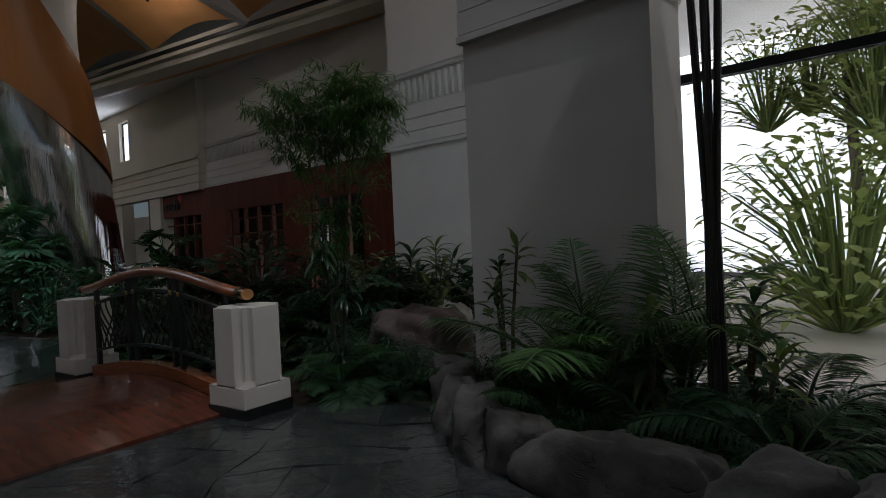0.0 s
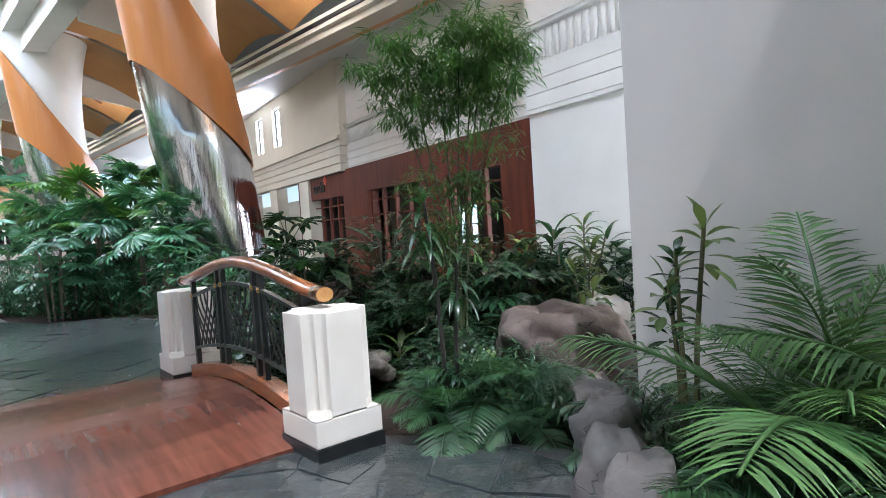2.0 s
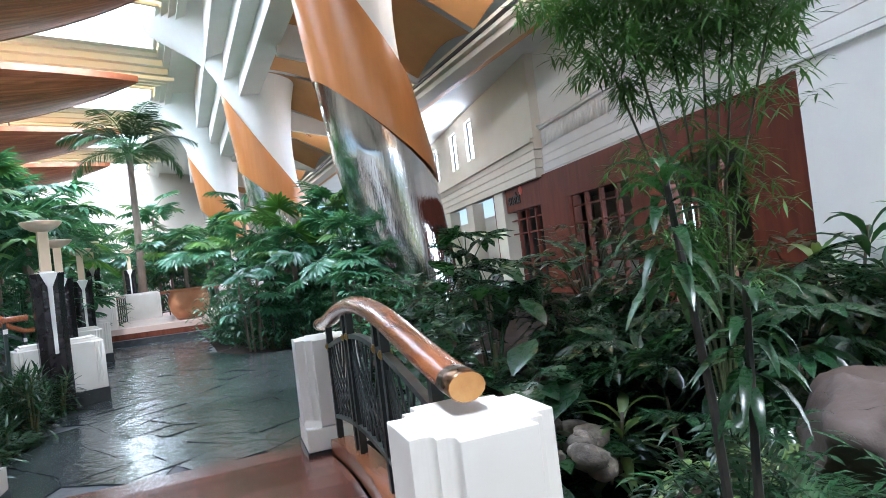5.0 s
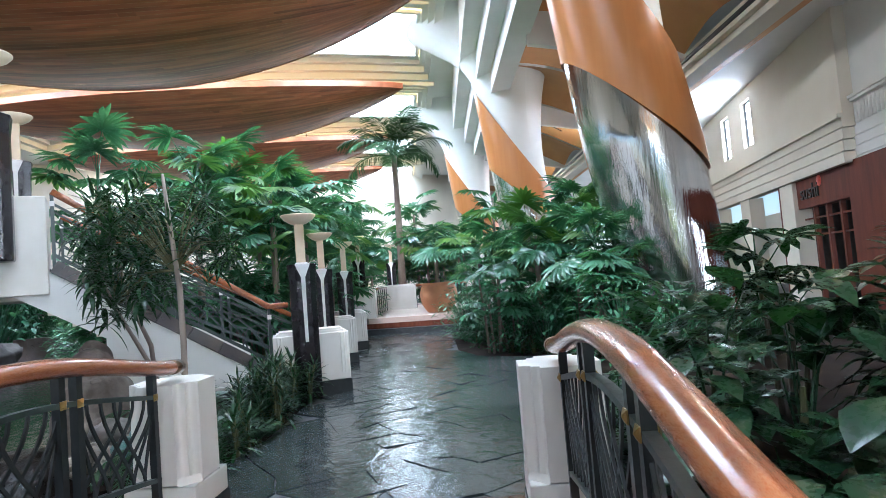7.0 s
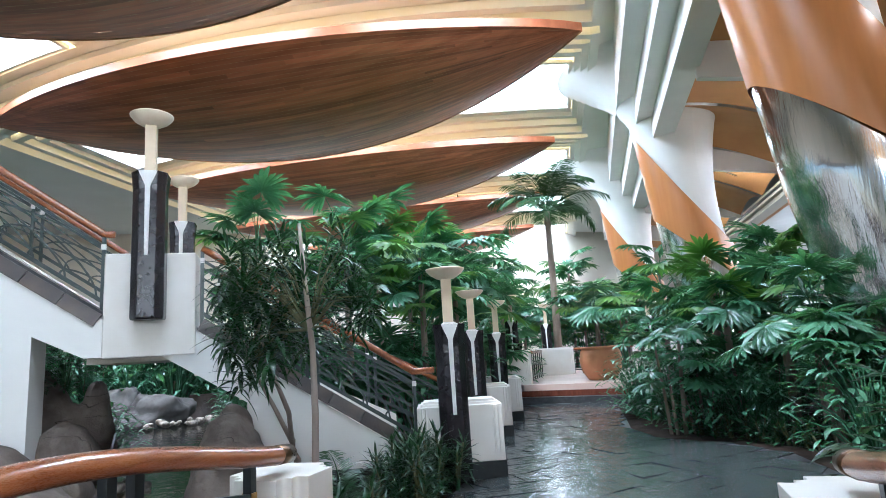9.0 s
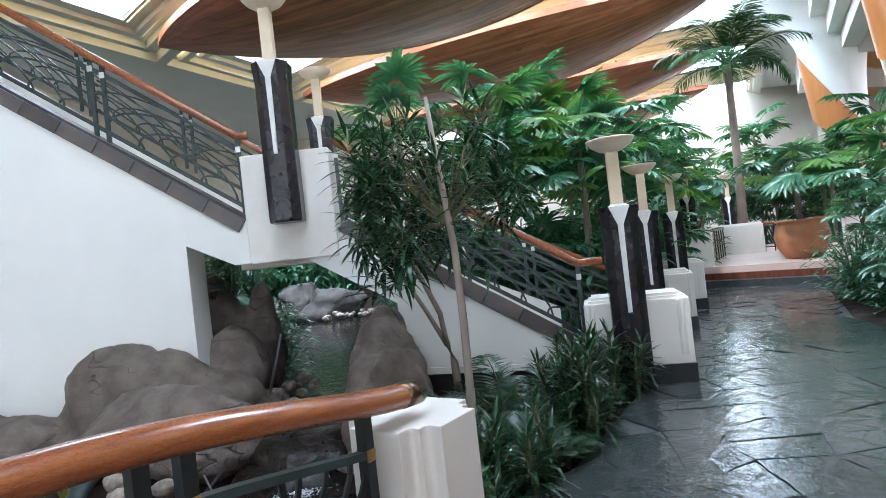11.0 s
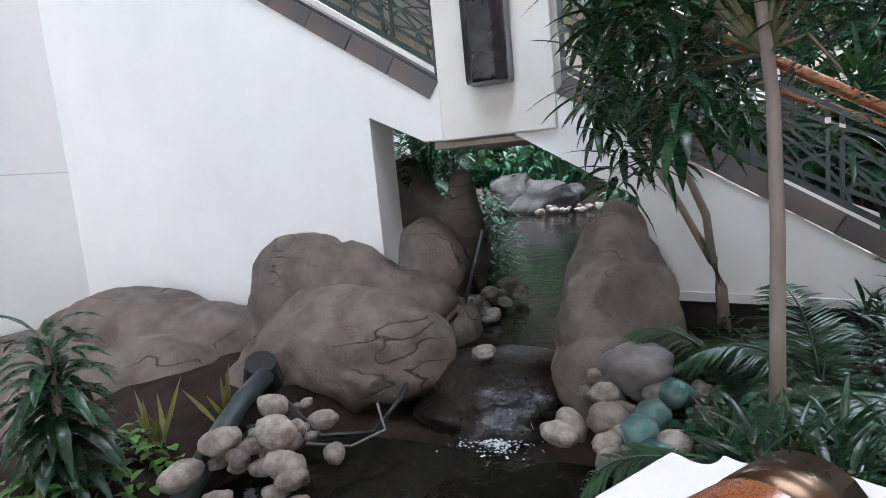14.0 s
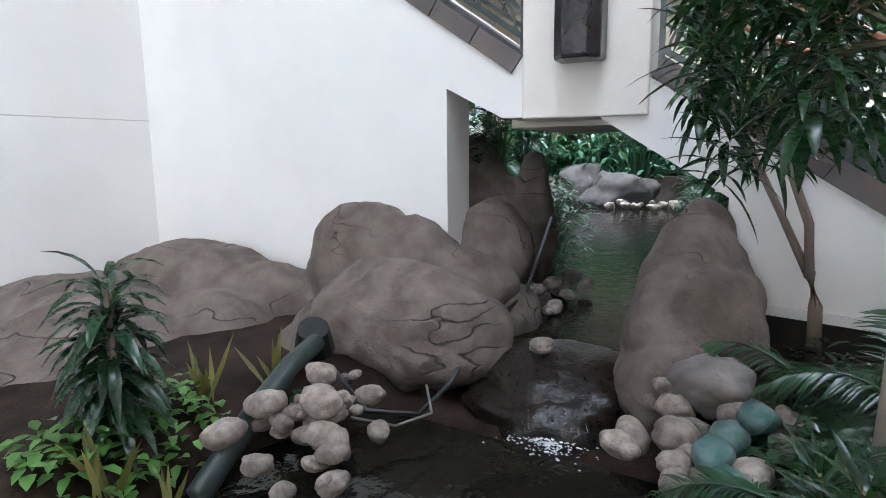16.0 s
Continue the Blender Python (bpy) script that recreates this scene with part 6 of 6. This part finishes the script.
fan_palm(-1.4, 9.4, 1.3, 20, 6, label="lady palm with dark fan leaves by the water", size=0.9, leaves=DARKFANS)
fan_palm(-2.6, 9.6, 1.1, 20, 7, label="lady palm with dark fan leaves by the water", size=0.9, leaves=DARKFANS)
for i, (x, y, s) in enumerate(((-5.5, 8.95, 1.05), (-4.7, 8.75, 1.2), (-4.0, 8.9, 1.25), (-3.4, 9.2, 1.2), (-4.4, 9.8, 1.5), (-5.3, 9.9, 1.4), (-3.0, 10.4, 1.4), (0.35, 10.4, 1.0), (0.75, 9.8, 0.9), (0.2, 11.0, 1.2), (-1.6, 10.9, 1.3), (-3.6, 11.2, 1.6), (-6.4, 10.6, 1.3))):
    bush(x, y, s, BROAD, i, "dark shrub with large glossy oval leaves", "fiddle_leaf_shrub")
for i, (x, y, s) in enumerate(((-2.1, 11.6, 2.2), (-1.3, 12.2, 2.0), (-2.9, 12.0, 2.1), (-4.2, 12.6, 1.9))):
    bush(x, y, s, AIRY, i, "airy shrub with small dull red-green leaves", "airy_shrub")
cane_plant(0.5, 5.75, 1.55, 4, TIPS, 2, "rubber plant with dark leaves and yellow-green tips", 0.16, 1.0, M_STEM, name="rubber_plant")
for i, (x, y, s) in enumerate(((-3.95, 8.45, 1.25), (-3.3, 8.2, 1.3), (-2.95, 7.75, 1.15), (-4.6, 8.5, 1.2), (-3.6, 8.0, 1.1))):
    bush(x, y, s, BIGBROAD, i, "dark shrub with large glossy fiddle-shaped leaves", "fiddle_leaf_shrub")
for i, (x, y, s) in enumerate(((-1.25, 6.35, 0.7), (-0.75, 6.3, 0.6), (-0.4, 6.15, 0.55), (-1.3, 6.8, 0.8), (-0.6, 6.8, 0.6), (0.3, 5.4, 0.5), (0.45, 4.8, 0.5), (0.9, 4.2, 0.5), (1.5, 3.6, 0.55), (0.2, 6.0, 0.5))):
    bush(x, y, s, DARKBUSH, i, "dense dark low shrub filling the bed edge")
for i, (x, y) in enumerate(((-3.1, 8.6), (-3.5, 8.4), (-2.9, 9.1), (-1.0, 9.2), (0.6, 9.0), (1.0, 8.6))):
    bush(x, y, 0.55, BUSH, i, "low leafy shrub in the bed")
for i, (x, y, h) in enumerate(((-2.2, 9.9, 1.3), (-3.2, 9.7, 1.1), (-1.5, 10.1, 1.3), (-2.9, 11.0, 1.5), (-0.2, 9.5, 0.8), (-3.9, 10.2, 1.2), (-1.9, 10.6, 1.6))):
    cane_plant(x, y, h, 4, STRAPS if i % 2 else CORN, 40 + i, "dark strap-leaved dracaena in the bed", 0.35, 0.95)
for i, (x, y, h) in enumerate(((-3.3, 10.8, 1.5), (-0.9, 11.3, 1.4), (-4.9, 10.6, 1.4), (-2.4, 9.2, 0.9), (-1.2, 9.0, 0.7))):
    fan_palm(x, y, h, 20, 60 + i, label="lady palm with dark fan leaves by the water", size=0.9, leaves=DARKFANS)
ground_cover("pothos", [(-2.6, 7.4), (-0.7, 7.2), (-0.6, 9.6), (-2.4, 9.6)], 900, 0.1, M_L_VARIEG, "pale-veined green trailing ground cover", 1)
ground_cover("pothos", [(0.3, 7.0), (1.4, 6.4), (1.8, 9.5), (0.4, 10.0)], 500, 0.1, M_L_LIGHT, "light green trailing ground cover by the rock", 2)
ground_cover("fern_cover", [(-1.5, 5.9), (0.2, 5.9), (0.6, 4.2), (2.0, 3.0), (3.4, 2.8), (3.0, 5.0), (0.2, 7.2), (-1.4, 7.2)], 1500, 0.12, M_L_DARK, "dark low leafy ground cover in the near bed", 3, 0.12)
cane = thing("cane_clump", pose(1.72, 3.95, -0.08), "clump of tall dark palm canes by the window", "palm")
rk = random.Random(9)
for i in range(6):
    a = i * 1.05
    part("cane", Geo().tube([(0.05 * math.cos(a), 0.05 * math.sin(a), 0), (0.03 * math.cos(a), 0.03 * math.sin(a), 1.6), (0.16 * math.cos(a), 0.16 * math.sin(a), 4.6)], [0.028, 0.024, 0.018], 7), M_CANE, cane)
for i in range(16):
    part("frond", FRONDS[i % 3], None, cane, m=pose(0, 0, 4.2, 0, 0, i * 137.5) @ pose(0, 0, 0, 0, rk.uniform(0, 40), 0) @ Matrix.Scale(1.5, 4))
for i, (x, y, h) in enumerate(((2.2, 4.6, 1.1), (1.45, 4.5, 1.0), (2.9, 3.6, 1.0), (2.0, 4.0, 0.7))):
    cane_plant(x, y, h, 2, CORN, 20 + i, "broad-leaved light green plant by the window", 0.12, 0.8)

# bed before the leaning column
rp = random.Random(21)
FAR_BED = [(-9.4, 12.2), (-10.6, 12.15), (-11.6, 11.7), (-12.9, 12.0), (-14.3, 12.8), (-16.6, 14.4), (-16.0, 17.5), (-11.0, 17.5), (-6.5, 14.0), (-7.3, 11.7)]
n = 0
while n < 46:
    x, y = rp.uniform(-16.5, -6.5), rp.uniform(11.4, 16.5)
    if not inside(x, y, FAR_BED) or math.hypot(x + 9.05, y - 15.1) < 1.3:
        continue
    n += 1
    if n % 4 == 0:
        fan_palm(x, y, rp.uniform(1.0, 2.0), 16, 200 + n, size=0.85)
    else:
        bush(x, y, rp.uniform(0.8, 1.5), BUSH, n, "leafy blue-green shrub in the column bed")
for i in range(26):
    t = i / 25
    x, y = -9.2 - 6.8 * t, 12.25 + (0 if t < 0.25 else -0.4 * math.sin((t - 0.25) * 6)) + 1.9 * max(0, t - 0.35) * 1.5
    if not inside(x, y, FAR_WALK):
        cane_plant(x, y + 0.25, 0.4, 3, SMALL, 300 + i, "small narrow-leaved plant at the bed edge", 0.15, 0.9, M_STEM)
for i, (x, y, h, s) in enumerate(((-12.2, 13.6, 2.3, 1.2), (-13.4, 14.4, 2.6, 1.3), (-11.2, 13.9, 2.1, 1.1), (-14.6, 15.6, 2.7, 1.3), (-15.4, 14.6, 2.0, 1.1), (-12.6, 15.4, 2.9, 1.3), (-9.6, 12.9, 1.7, 1.0))):
    fan_palm(x, y, h, 16, 400 + i, True, "tall fan palm with broad pleated leaves", s)
ground_cover("fern_cover", FAR_BED, 1500, 0.14, M_L_FAN, "low leafy cover in the column bed", 5, 0.12)

# bed between the stair and the walkway
BED = [(-6.9, 5.45), (-7.7, 5.9), (-8.3, 6.45), (-10.1, 7.45), (-10.6, 7.0), (-10.6, 5.4), (-9.2, 5.2), (-8.0, 5.1)]
n = 0
while n < 64:
    x, y = rp.uniform(-10.6, -6.9), rp.uniform(5.0, 7.5)
    if not inside(x, y, BED) or inside(x, y, FAR_WALK):
        continue
    n += 1
    if x < -8.3 and y < 6.3:
        if n % 2:
            palm(x, y, rp.uniform(0.25, 0.5), 7, 480 + n, "small low palm seedling by the stair wall")
        continue
    cane_plant(x, y, rp.uniform(0.35, 0.8), 3, SMALL, 500 + n, "low dark narrow-leaved dracaena by the walkway", 0.14, 1.05, M_STEM)
ground_cover("low_cover", BED, 900, 0.11, M_L_DARK, "dark low cover under the dracaenas", 6, 0.1)
for i, (x, y, s) in enumerate(((-9.8, 5.45, 0.8), (-8.4, 5.3, 0.8), (-9.4, 5.9, 0.9))):
    palm(x, y, s, 9, 560 + i, "small feather palm by the stair wall")

tree = thing("dracaena_tree", pose(-8.62, 5.5, -0.08), "tall dracaena tree with pale trunk and drooping dark leaves", "tree")
part("trunk", Geo().tube([(-0.1, 0.07, 0), (-0.1, 0.08, 0.6), (-0.09, 0.09, 1.2), (-0.08, 0.08, 1.8), (-0.12, 0.02, 2.5), (-0.2, -0.02, 3.1)], [0.042, 0.036, 0.033, 0.03, 0.024, 0.017], 10), M_PALEBARK, tree, smooth=True)
part("trunk", Geo().tube([(-2.0, 0.0, 0.1), (-1.98, -0.02, 0.5), (-1.9, -0.08, 0.75)], [0.05, 0.045, 0.04], 8), M_PALEBARK, tree, smooth=True)
part("trunk", Geo().tube([(-1.9, -0.08, 0.72), (-1.75, -0.12, 1.1), (-1.6, -0.35, 1.7), (-1.4, -0.5, 2.4)], [0.035, 0.03, 0.024, 0.018], 8), M_PALEBARK, tree, smooth=True)
part("trunk", Geo().tube([(-1.9, -0.08, 0.72), (-1.85, -0.28, 1.15), (-1.5, -0.55, 1.7), (-1.3, -0.7, 2.2)], [0.03, 0.026, 0.02, 0.015], 8), M_PALEBARK, tree, smooth=True)
rt = random.Random(31)
for i in range(56):
    if i < 14:
        p = Vector((-1.25 + rt.uniform(-0.4, 0.4), -0.45 + rt.uniform(-0.45, 0.5), rt.uniform(2.0, 3.1)))
    else:
        p = Vector((-0.3 + rt.uniform(-0.55, 0.4), -0.1 + rt.uniform(-0.65, 0.75), rt.triangular(1.5, 3.35, 2.8)))
    s = Vector((-0.1, 0.05, 2.0)) if i >= 14 else Vector((-1.5, -0.45, 1.7))
    part("branch", Geo().tube([s, s.lerp(p, 0.5) + Vector((0, 0, 0.1)), p - Vector((0, 0, 0.1))], [0.014, 0.009, 0.006], 5, False), M_STEM, tree)
    part("foliage", STRAPS[i % 3] if i < 18 else SMALL[i % 3], None, tree, m=Matrix.Translation(p) @ pose(0, 0, 0, rt.uniform(-20, 20), rt.uniform(-20, 20), rt.uniform(0, 360)) @ Matrix.Scale(rt.uniform(0.5, 0.68) if i < 18 else rt.uniform(0.95, 1.3), 4))

# by the pool
cane_plant(-7.75, 1.95, 0.95, 4, STRAPS, 1, "dracaena with drooping dark leaves by the boulders", 0.12, 0.8)
for i, (x, y) in enumerate(((-8.35, 1.95), (-8.8, 2.1), (-7.7, 2.3), (-7.5, 2.15))):
    ob = thing("snake_plant", pose(x, y, soil_z(x, y) - 0.02), "snake plant with stiff yellow-edged leaves", "plant", "snake plants")
    g = Geo()
    for k in range(8):
        g.leaf(Vector((rp.uniform(-0.06, 0.06), rp.uniform(-0.06, 0.06), 0)), ring_dir(rp.uniform(0, 6.28), rp.uniform(0.9, 1.45)), Vector((0.3, 0.9, 0.1)), rp.uniform(0.3, 0.5), 0.035, 0.15, 4, 0.3, 0.5)
    part("foliage", g, M_L_YELLOW, ob, smooth=True)
ground_cover("pothos", [(-8.4, 1.6), (-7.2, 1.8), (-7.2, 3.0), (-8.3, 3.2)], 380, 0.11, M_L_LIGHT, "light green round-leaved ground cover by the pool", 7)
ground_cover("pothos", [(-8.9, 2.2), (-8.0, 2.2), (-7.9, 3.15), (-8.6, 3.2)], 260, 0.12, M_L_PALM, "green round-leaved plants round the river stones", 17, 0.1)
for i, (x, y, k) in enumerate([(-13.0, 2.72, 0.9), (-13.6, 2.6, 1.1), (-14.4, 2.3, 1.2), (-15.4, 1.9, 1.2)]):
    bush(x, y, k, BUSH, i, "leafy shrub hanging over the stream edge", z=-0.05)
ground_cover("pothos", [(-9.6, 4.6), (-7.6, 4.5), (-7.4, 5.4), (-9.8, 5.5)], 420, 0.11, M_L_PALM, "green ground cover by the river stones", 8)
ground_cover("moss_cover", [(-13.6, 2.7), (-11.2, 2.9), (-11.0, 3.4), (-13.6, 3.5)], 500, 0.08, M_L_LIGHT, "small trailing plants beside the stream", 9, 0.25)

# banks of the upper stream
for i in range(30):
    t = i / 29
    x = -13.8 - 9.5 * t
    for s in (-1, 1):
        y = 3.3 - 2.2 * t + s * (1.5 + 1.6 * t) + rp.uniform(-0.2, 0.3) * s
        if s > 0 and x > -14.5:
            continue
        k = rp.uniform(0.5, 1.3)
        if i % 4 == 0:
            fan_palm(x, y + s * 0.5, rp.uniform(0.8, 1.8), 16, 950 + i + 40 * s, z=-0.05, size=0.9)
        else:
            bush(x, y, k, BUSH if i % 3 else BROAD, i, "leafy shrub on the bank of the stream", z=-0.05)
for i, (x, y) in enumerate(((-12.6, 2.3), (-12.9, 1.9), (-13.2, 2.4), (-12.2, 1.9))):
    bush(x, y, 0.75, BROAD if i % 2 else BUSH, i, "leafy plant growing on top of the dark boulder", z=1.35)
ground_cover("ivy_curtain", [(-13.4, 2.9), (-12.7, 2.9), (-12.7, 3.3), (-13.4, 3.3)], 500, 0.07, M_L_LIGHT, "trailing small-leaved ivy beside the stream", 12, 0.6)

# behind the stair
for i, (x, y, h, s) in enumerate(((-14.6, 8.2, 2.2, 1.1), (-14.9, 6.7, 2.6, 1.2), (-16.2, 8.6, 2.8, 1.3), (-17.4, 9.8, 2.6, 1.3), (-16.4, 6.9, 3.0, 1.3), (-18.6, 8.0, 3.2, 1.4), (-19.4, 10.4, 2.6, 1.3), (-15.2, 4.9, 2.9, 1.2), (-21.0, 9.4, 3.0, 1.4), (-20.4, 11.2, 2.3, 1.2))):
    fan_palm(x, y, h * 1.4, 18, 600 + i, True, "tall fan palm with broad pleated leaves behind the stair", s * 1.1, 0.0)
for i, (x, y, h) in enumerate(((-22.5, 10.8, 4.6), (-24.0, 8.6, 4.9), (-26.5, 11.6, 5.2), (-28.0, 9.2, 5.0), (-29.5, 12.6, 5.6), (-31.0, 16.2, 5.8), (-27.8, 6.4, 4.8), (-31.5, 20.8, 5.6), (-24.8, 21.6, 4.6), (-23.0, 6.9, 4.2))):
    fan_palm(x, y, h, 20, 640 + i, True, "very tall fan palm rising behind the platform", 1.8, -0.05)
n = 0
while n < 66:
    x, y = rp.uniform(-30, -14.2), rp.uniform(1.5, 13)
    if channel(x, y, UPPER) < 0.6 or inside(x, y, FAR_WALK) or (x > -20 and y > 10.5 + 0.3 * (-14 - x)) or y > 0.45 * (-x) + 3.2:
        continue
    n += 1
    if n % 3 == 0:
        fan_palm(x, y, rp.uniform(1.2, 2.4), 16, 700 + n, z=-0.05, size=1.0)
    elif n % 3 == 1:
        bush(x, y, rp.uniform(1.2, 2.4), BUSH, n, "leafy green shrub behind the stair", z=-0.05)
    else:
        bush(x, y, rp.uniform(1.2, 2.2), BROAD, n, "dark broad-leaved shrub behind the stair", "fiddle_leaf_shrub", z=-0.05)
n = 0
while n < 34:
    x, y = rp.uniform(-31, -25.9), rp.uniform(-6, 9)
    n += 1
    (bush(x, y, rp.uniform(2.0, 3.8), BUSH if n % 4 else BROAD, n, "leafy shrub on the far bank of the stream", z=-0.05) if n % 3 else fan_palm(x, y, rp.uniform(1.5, 2.6), 16, 850 + n, z=-0.05, size=1.2))
n = 0
while n < 40:
    x, y = rp.uniform(-34, -21), rp.uniform(11, 26)
    if inside(x, y, plat) or math.hypot(x + 19.7, y - 20) < 1.5:
        continue
    n += 1
    (bush(x, y, rp.uniform(2.0, 3.6), BUSH, n, "tall leafy green shrub behind the platform", z=-0.1) if n % 2 else fan_palm(x, y, rp.uniform(2, 3.6), 16, 800 + n, True, "tall fan palm behind the platform", 1.5, -0.1))


def tall_palm(x, y, h, size, seed, z=0.0):
    r = random.Random(seed)
    ob = thing("palm_tree", pose(x, y, z), "tall palm tree with a slim trunk and arching fronds", "palm tree")
    part("trunk", Geo().tube([(0, 0, 0), (0.08, 0.05, h * 0.5), (0.0, 0.1, h)], [0.2, 0.15, 0.13], 10), M_BARK, ob, smooth=True)
    for i in range(22):
        part("frond", FRONDS[i % 3], None, ob, m=pose(0, 0.1, h - 0.05, 0, 0, i * 137.5) @ pose(0, 0, 0, 0, r.uniform(-25, 35), 0) @ Matrix.Scale(size * r.uniform(0.8, 1.1), 4))


tall_palm(-26.5, 17.2, 7.3, 3.0, 1, 0.4)
fan_palm(-19.3, 15.0, 1.2, 22, 901, True, "bright fan palm growing in the terracotta pot", 1.3, 1.4)
bush(-19.3, 15.0, 0.6, BROAD, 3, "leafy plant round the foot of the potted palm", "shrub", 1.38)

# outside the tall window
# leaf colour raised to carry the sunlight that does not reach these plants
GARDEN = [broad_mesh(90, 420, 1.0, 0.6, 0.1, 0.05, leaf_mat("garden_leaf_sun_in_colour", (0.16, 0.21, 0.08), (0.32, 0.35, 0.18), 0.5, 0.5), 0.6)]
for i in range(7):
    p = WIN + U * rp.uniform(0, 8) + UN * rp.uniform(3.0, 8)
    bush(p.x, p.y, rp.uniform(1.5, 3.2), GARDEN, i, "pale garden shrub outside the window, sunlight in its leaf colour", z=-0.03)
for i in range(5):
    p = WIN + U * (1 + 1.8 * i) + UN * (5 + (i % 2) * 2)
    t = thing("garden_tree", pose(p.x, p.y, -0.03), "garden tree with light foliage outside the window", "tree", "garden trees")
    part("trunk", Geo().tube([(0, 0, 0), (0.1, 0, 2), (0, 0.1, 4.2)], [0.12, 0.09, 0.05], 8), M_BARK, t)
    for k in range(7):
        part("foliage", GARDEN[0], None, t, m=pose(rp.uniform(-1, 1), rp.uniform(-1, 1), rp.uniform(2.2, 4.6), 0, 0, rp.uniform(0, 360)) @ Matrix.Scale(rp.uniform(1.2, 2.0), 4))

# ---- slate flagstones, laid last ----
def flagstones(parent, poly, cell, seed, near, count):
    """Uneven flags on a jittered grid inside a plan outline; the nearest are objects of their own, the rest one mesh."""
    r = random.Random(seed)
    xs, ys = [p[0] for p in poly], [p[1] for p in poly]
    nx, ny = int((max(xs) - min(xs)) / cell) + 2, int((max(ys) - min(ys)) / cell) + 2
    node = {}
    for i in range(-1, nx + 1):
        for j in range(-1, ny + 1):
            node[i, j] = (min(xs) + (i + r.uniform(-0.32, 0.32)) * cell, min(ys) + (j + r.uniform(-0.32, 0.32)) * cell)
    cells = []
    for i in range(-1, nx):
        for j in range(-1, ny):
            q = [node[i, j], node[i + 1, j], node[i + 1, j + 1], node[i, j + 1]]
            cx, cy = sum(p[0] for p in q) / 4, sum(p[1] for p in q) / 4
            inn = [inside(*p, poly) for p in q]
            if not inside(cx, cy, poly):
                continue
            if not all(inn):
                q = [p if k else None for p, k in zip(q, inn)]
                fixed = []
                for idx, p in enumerate([node[i, j], node[i + 1, j], node[i + 1, j + 1], node[i, j + 1]]):
                    if q[idx] is None:
                        lo, hi = 0.0, 1.0
                        for _ in range(8):
                            m = (lo + hi) / 2
                            if inside(cx + (p[0] - cx) * m, cy + (p[1] - cy) * m, poly):
                                lo = m
                            else:
                                hi = m
                        p = (cx + (p[0] - cx) * lo, cy + (p[1] - cy) * lo)
                    fixed.append(p)
                q = fixed
            cells.append((math.hypot(cx - near[0], cy - near[1]), cx, cy, q))
    cells.sort()
    rest = Geo()
    for idx, (_, cx, cy, q) in enumerate(cells):
        ax, ay = r.uniform(-0.004, 0.004), r.uniform(-0.004, 0.004)
        g = Geo()
        k = 0.988
        ring = []
        for a, b in zip(q, q[1:] + q[:1]):
            for f in (0.0, 0.35, 0.68):
                ring.append(((a[0] + (b[0] - a[0]) * f - cx) * k + (r.uniform(-0.012, 0.012) if f else 0), (a[1] + (b[1] - a[1]) * f - cy) * k + (r.uniform(-0.012, 0.012) if f else 0)))
        n = len(ring)
        v = [(x, y, ax * x / cell * 2 + ay * y / cell * 2) for x, y in ring] + [(x * 1.004, y * 1.004, -0.02) for x, y in ring]
        f = [tuple(range(n))] + [(n + i, n + (i + 1) % n, (i + 1) % n, i) for i in range(n)]
        if idx < count:
            g.add(v, f)
            part("flagstone", g, M_SLATE, parent, m=pose(cx, cy, 0))
        else:
            rest.add([(a + cx, b + cy, c) for a, b, c in v], f)
    if rest.v:
        tagged(part("flagstones_beyond", rest, M_SLATE, parent), kind="stuff")


flagstones(walk_far, FAR_WALK, 0.5, 4, (-9, 8), 290)
flagstones(walk_near, NEAR_WALK, 0.5, 8, (-1.5, 3.5), 120)
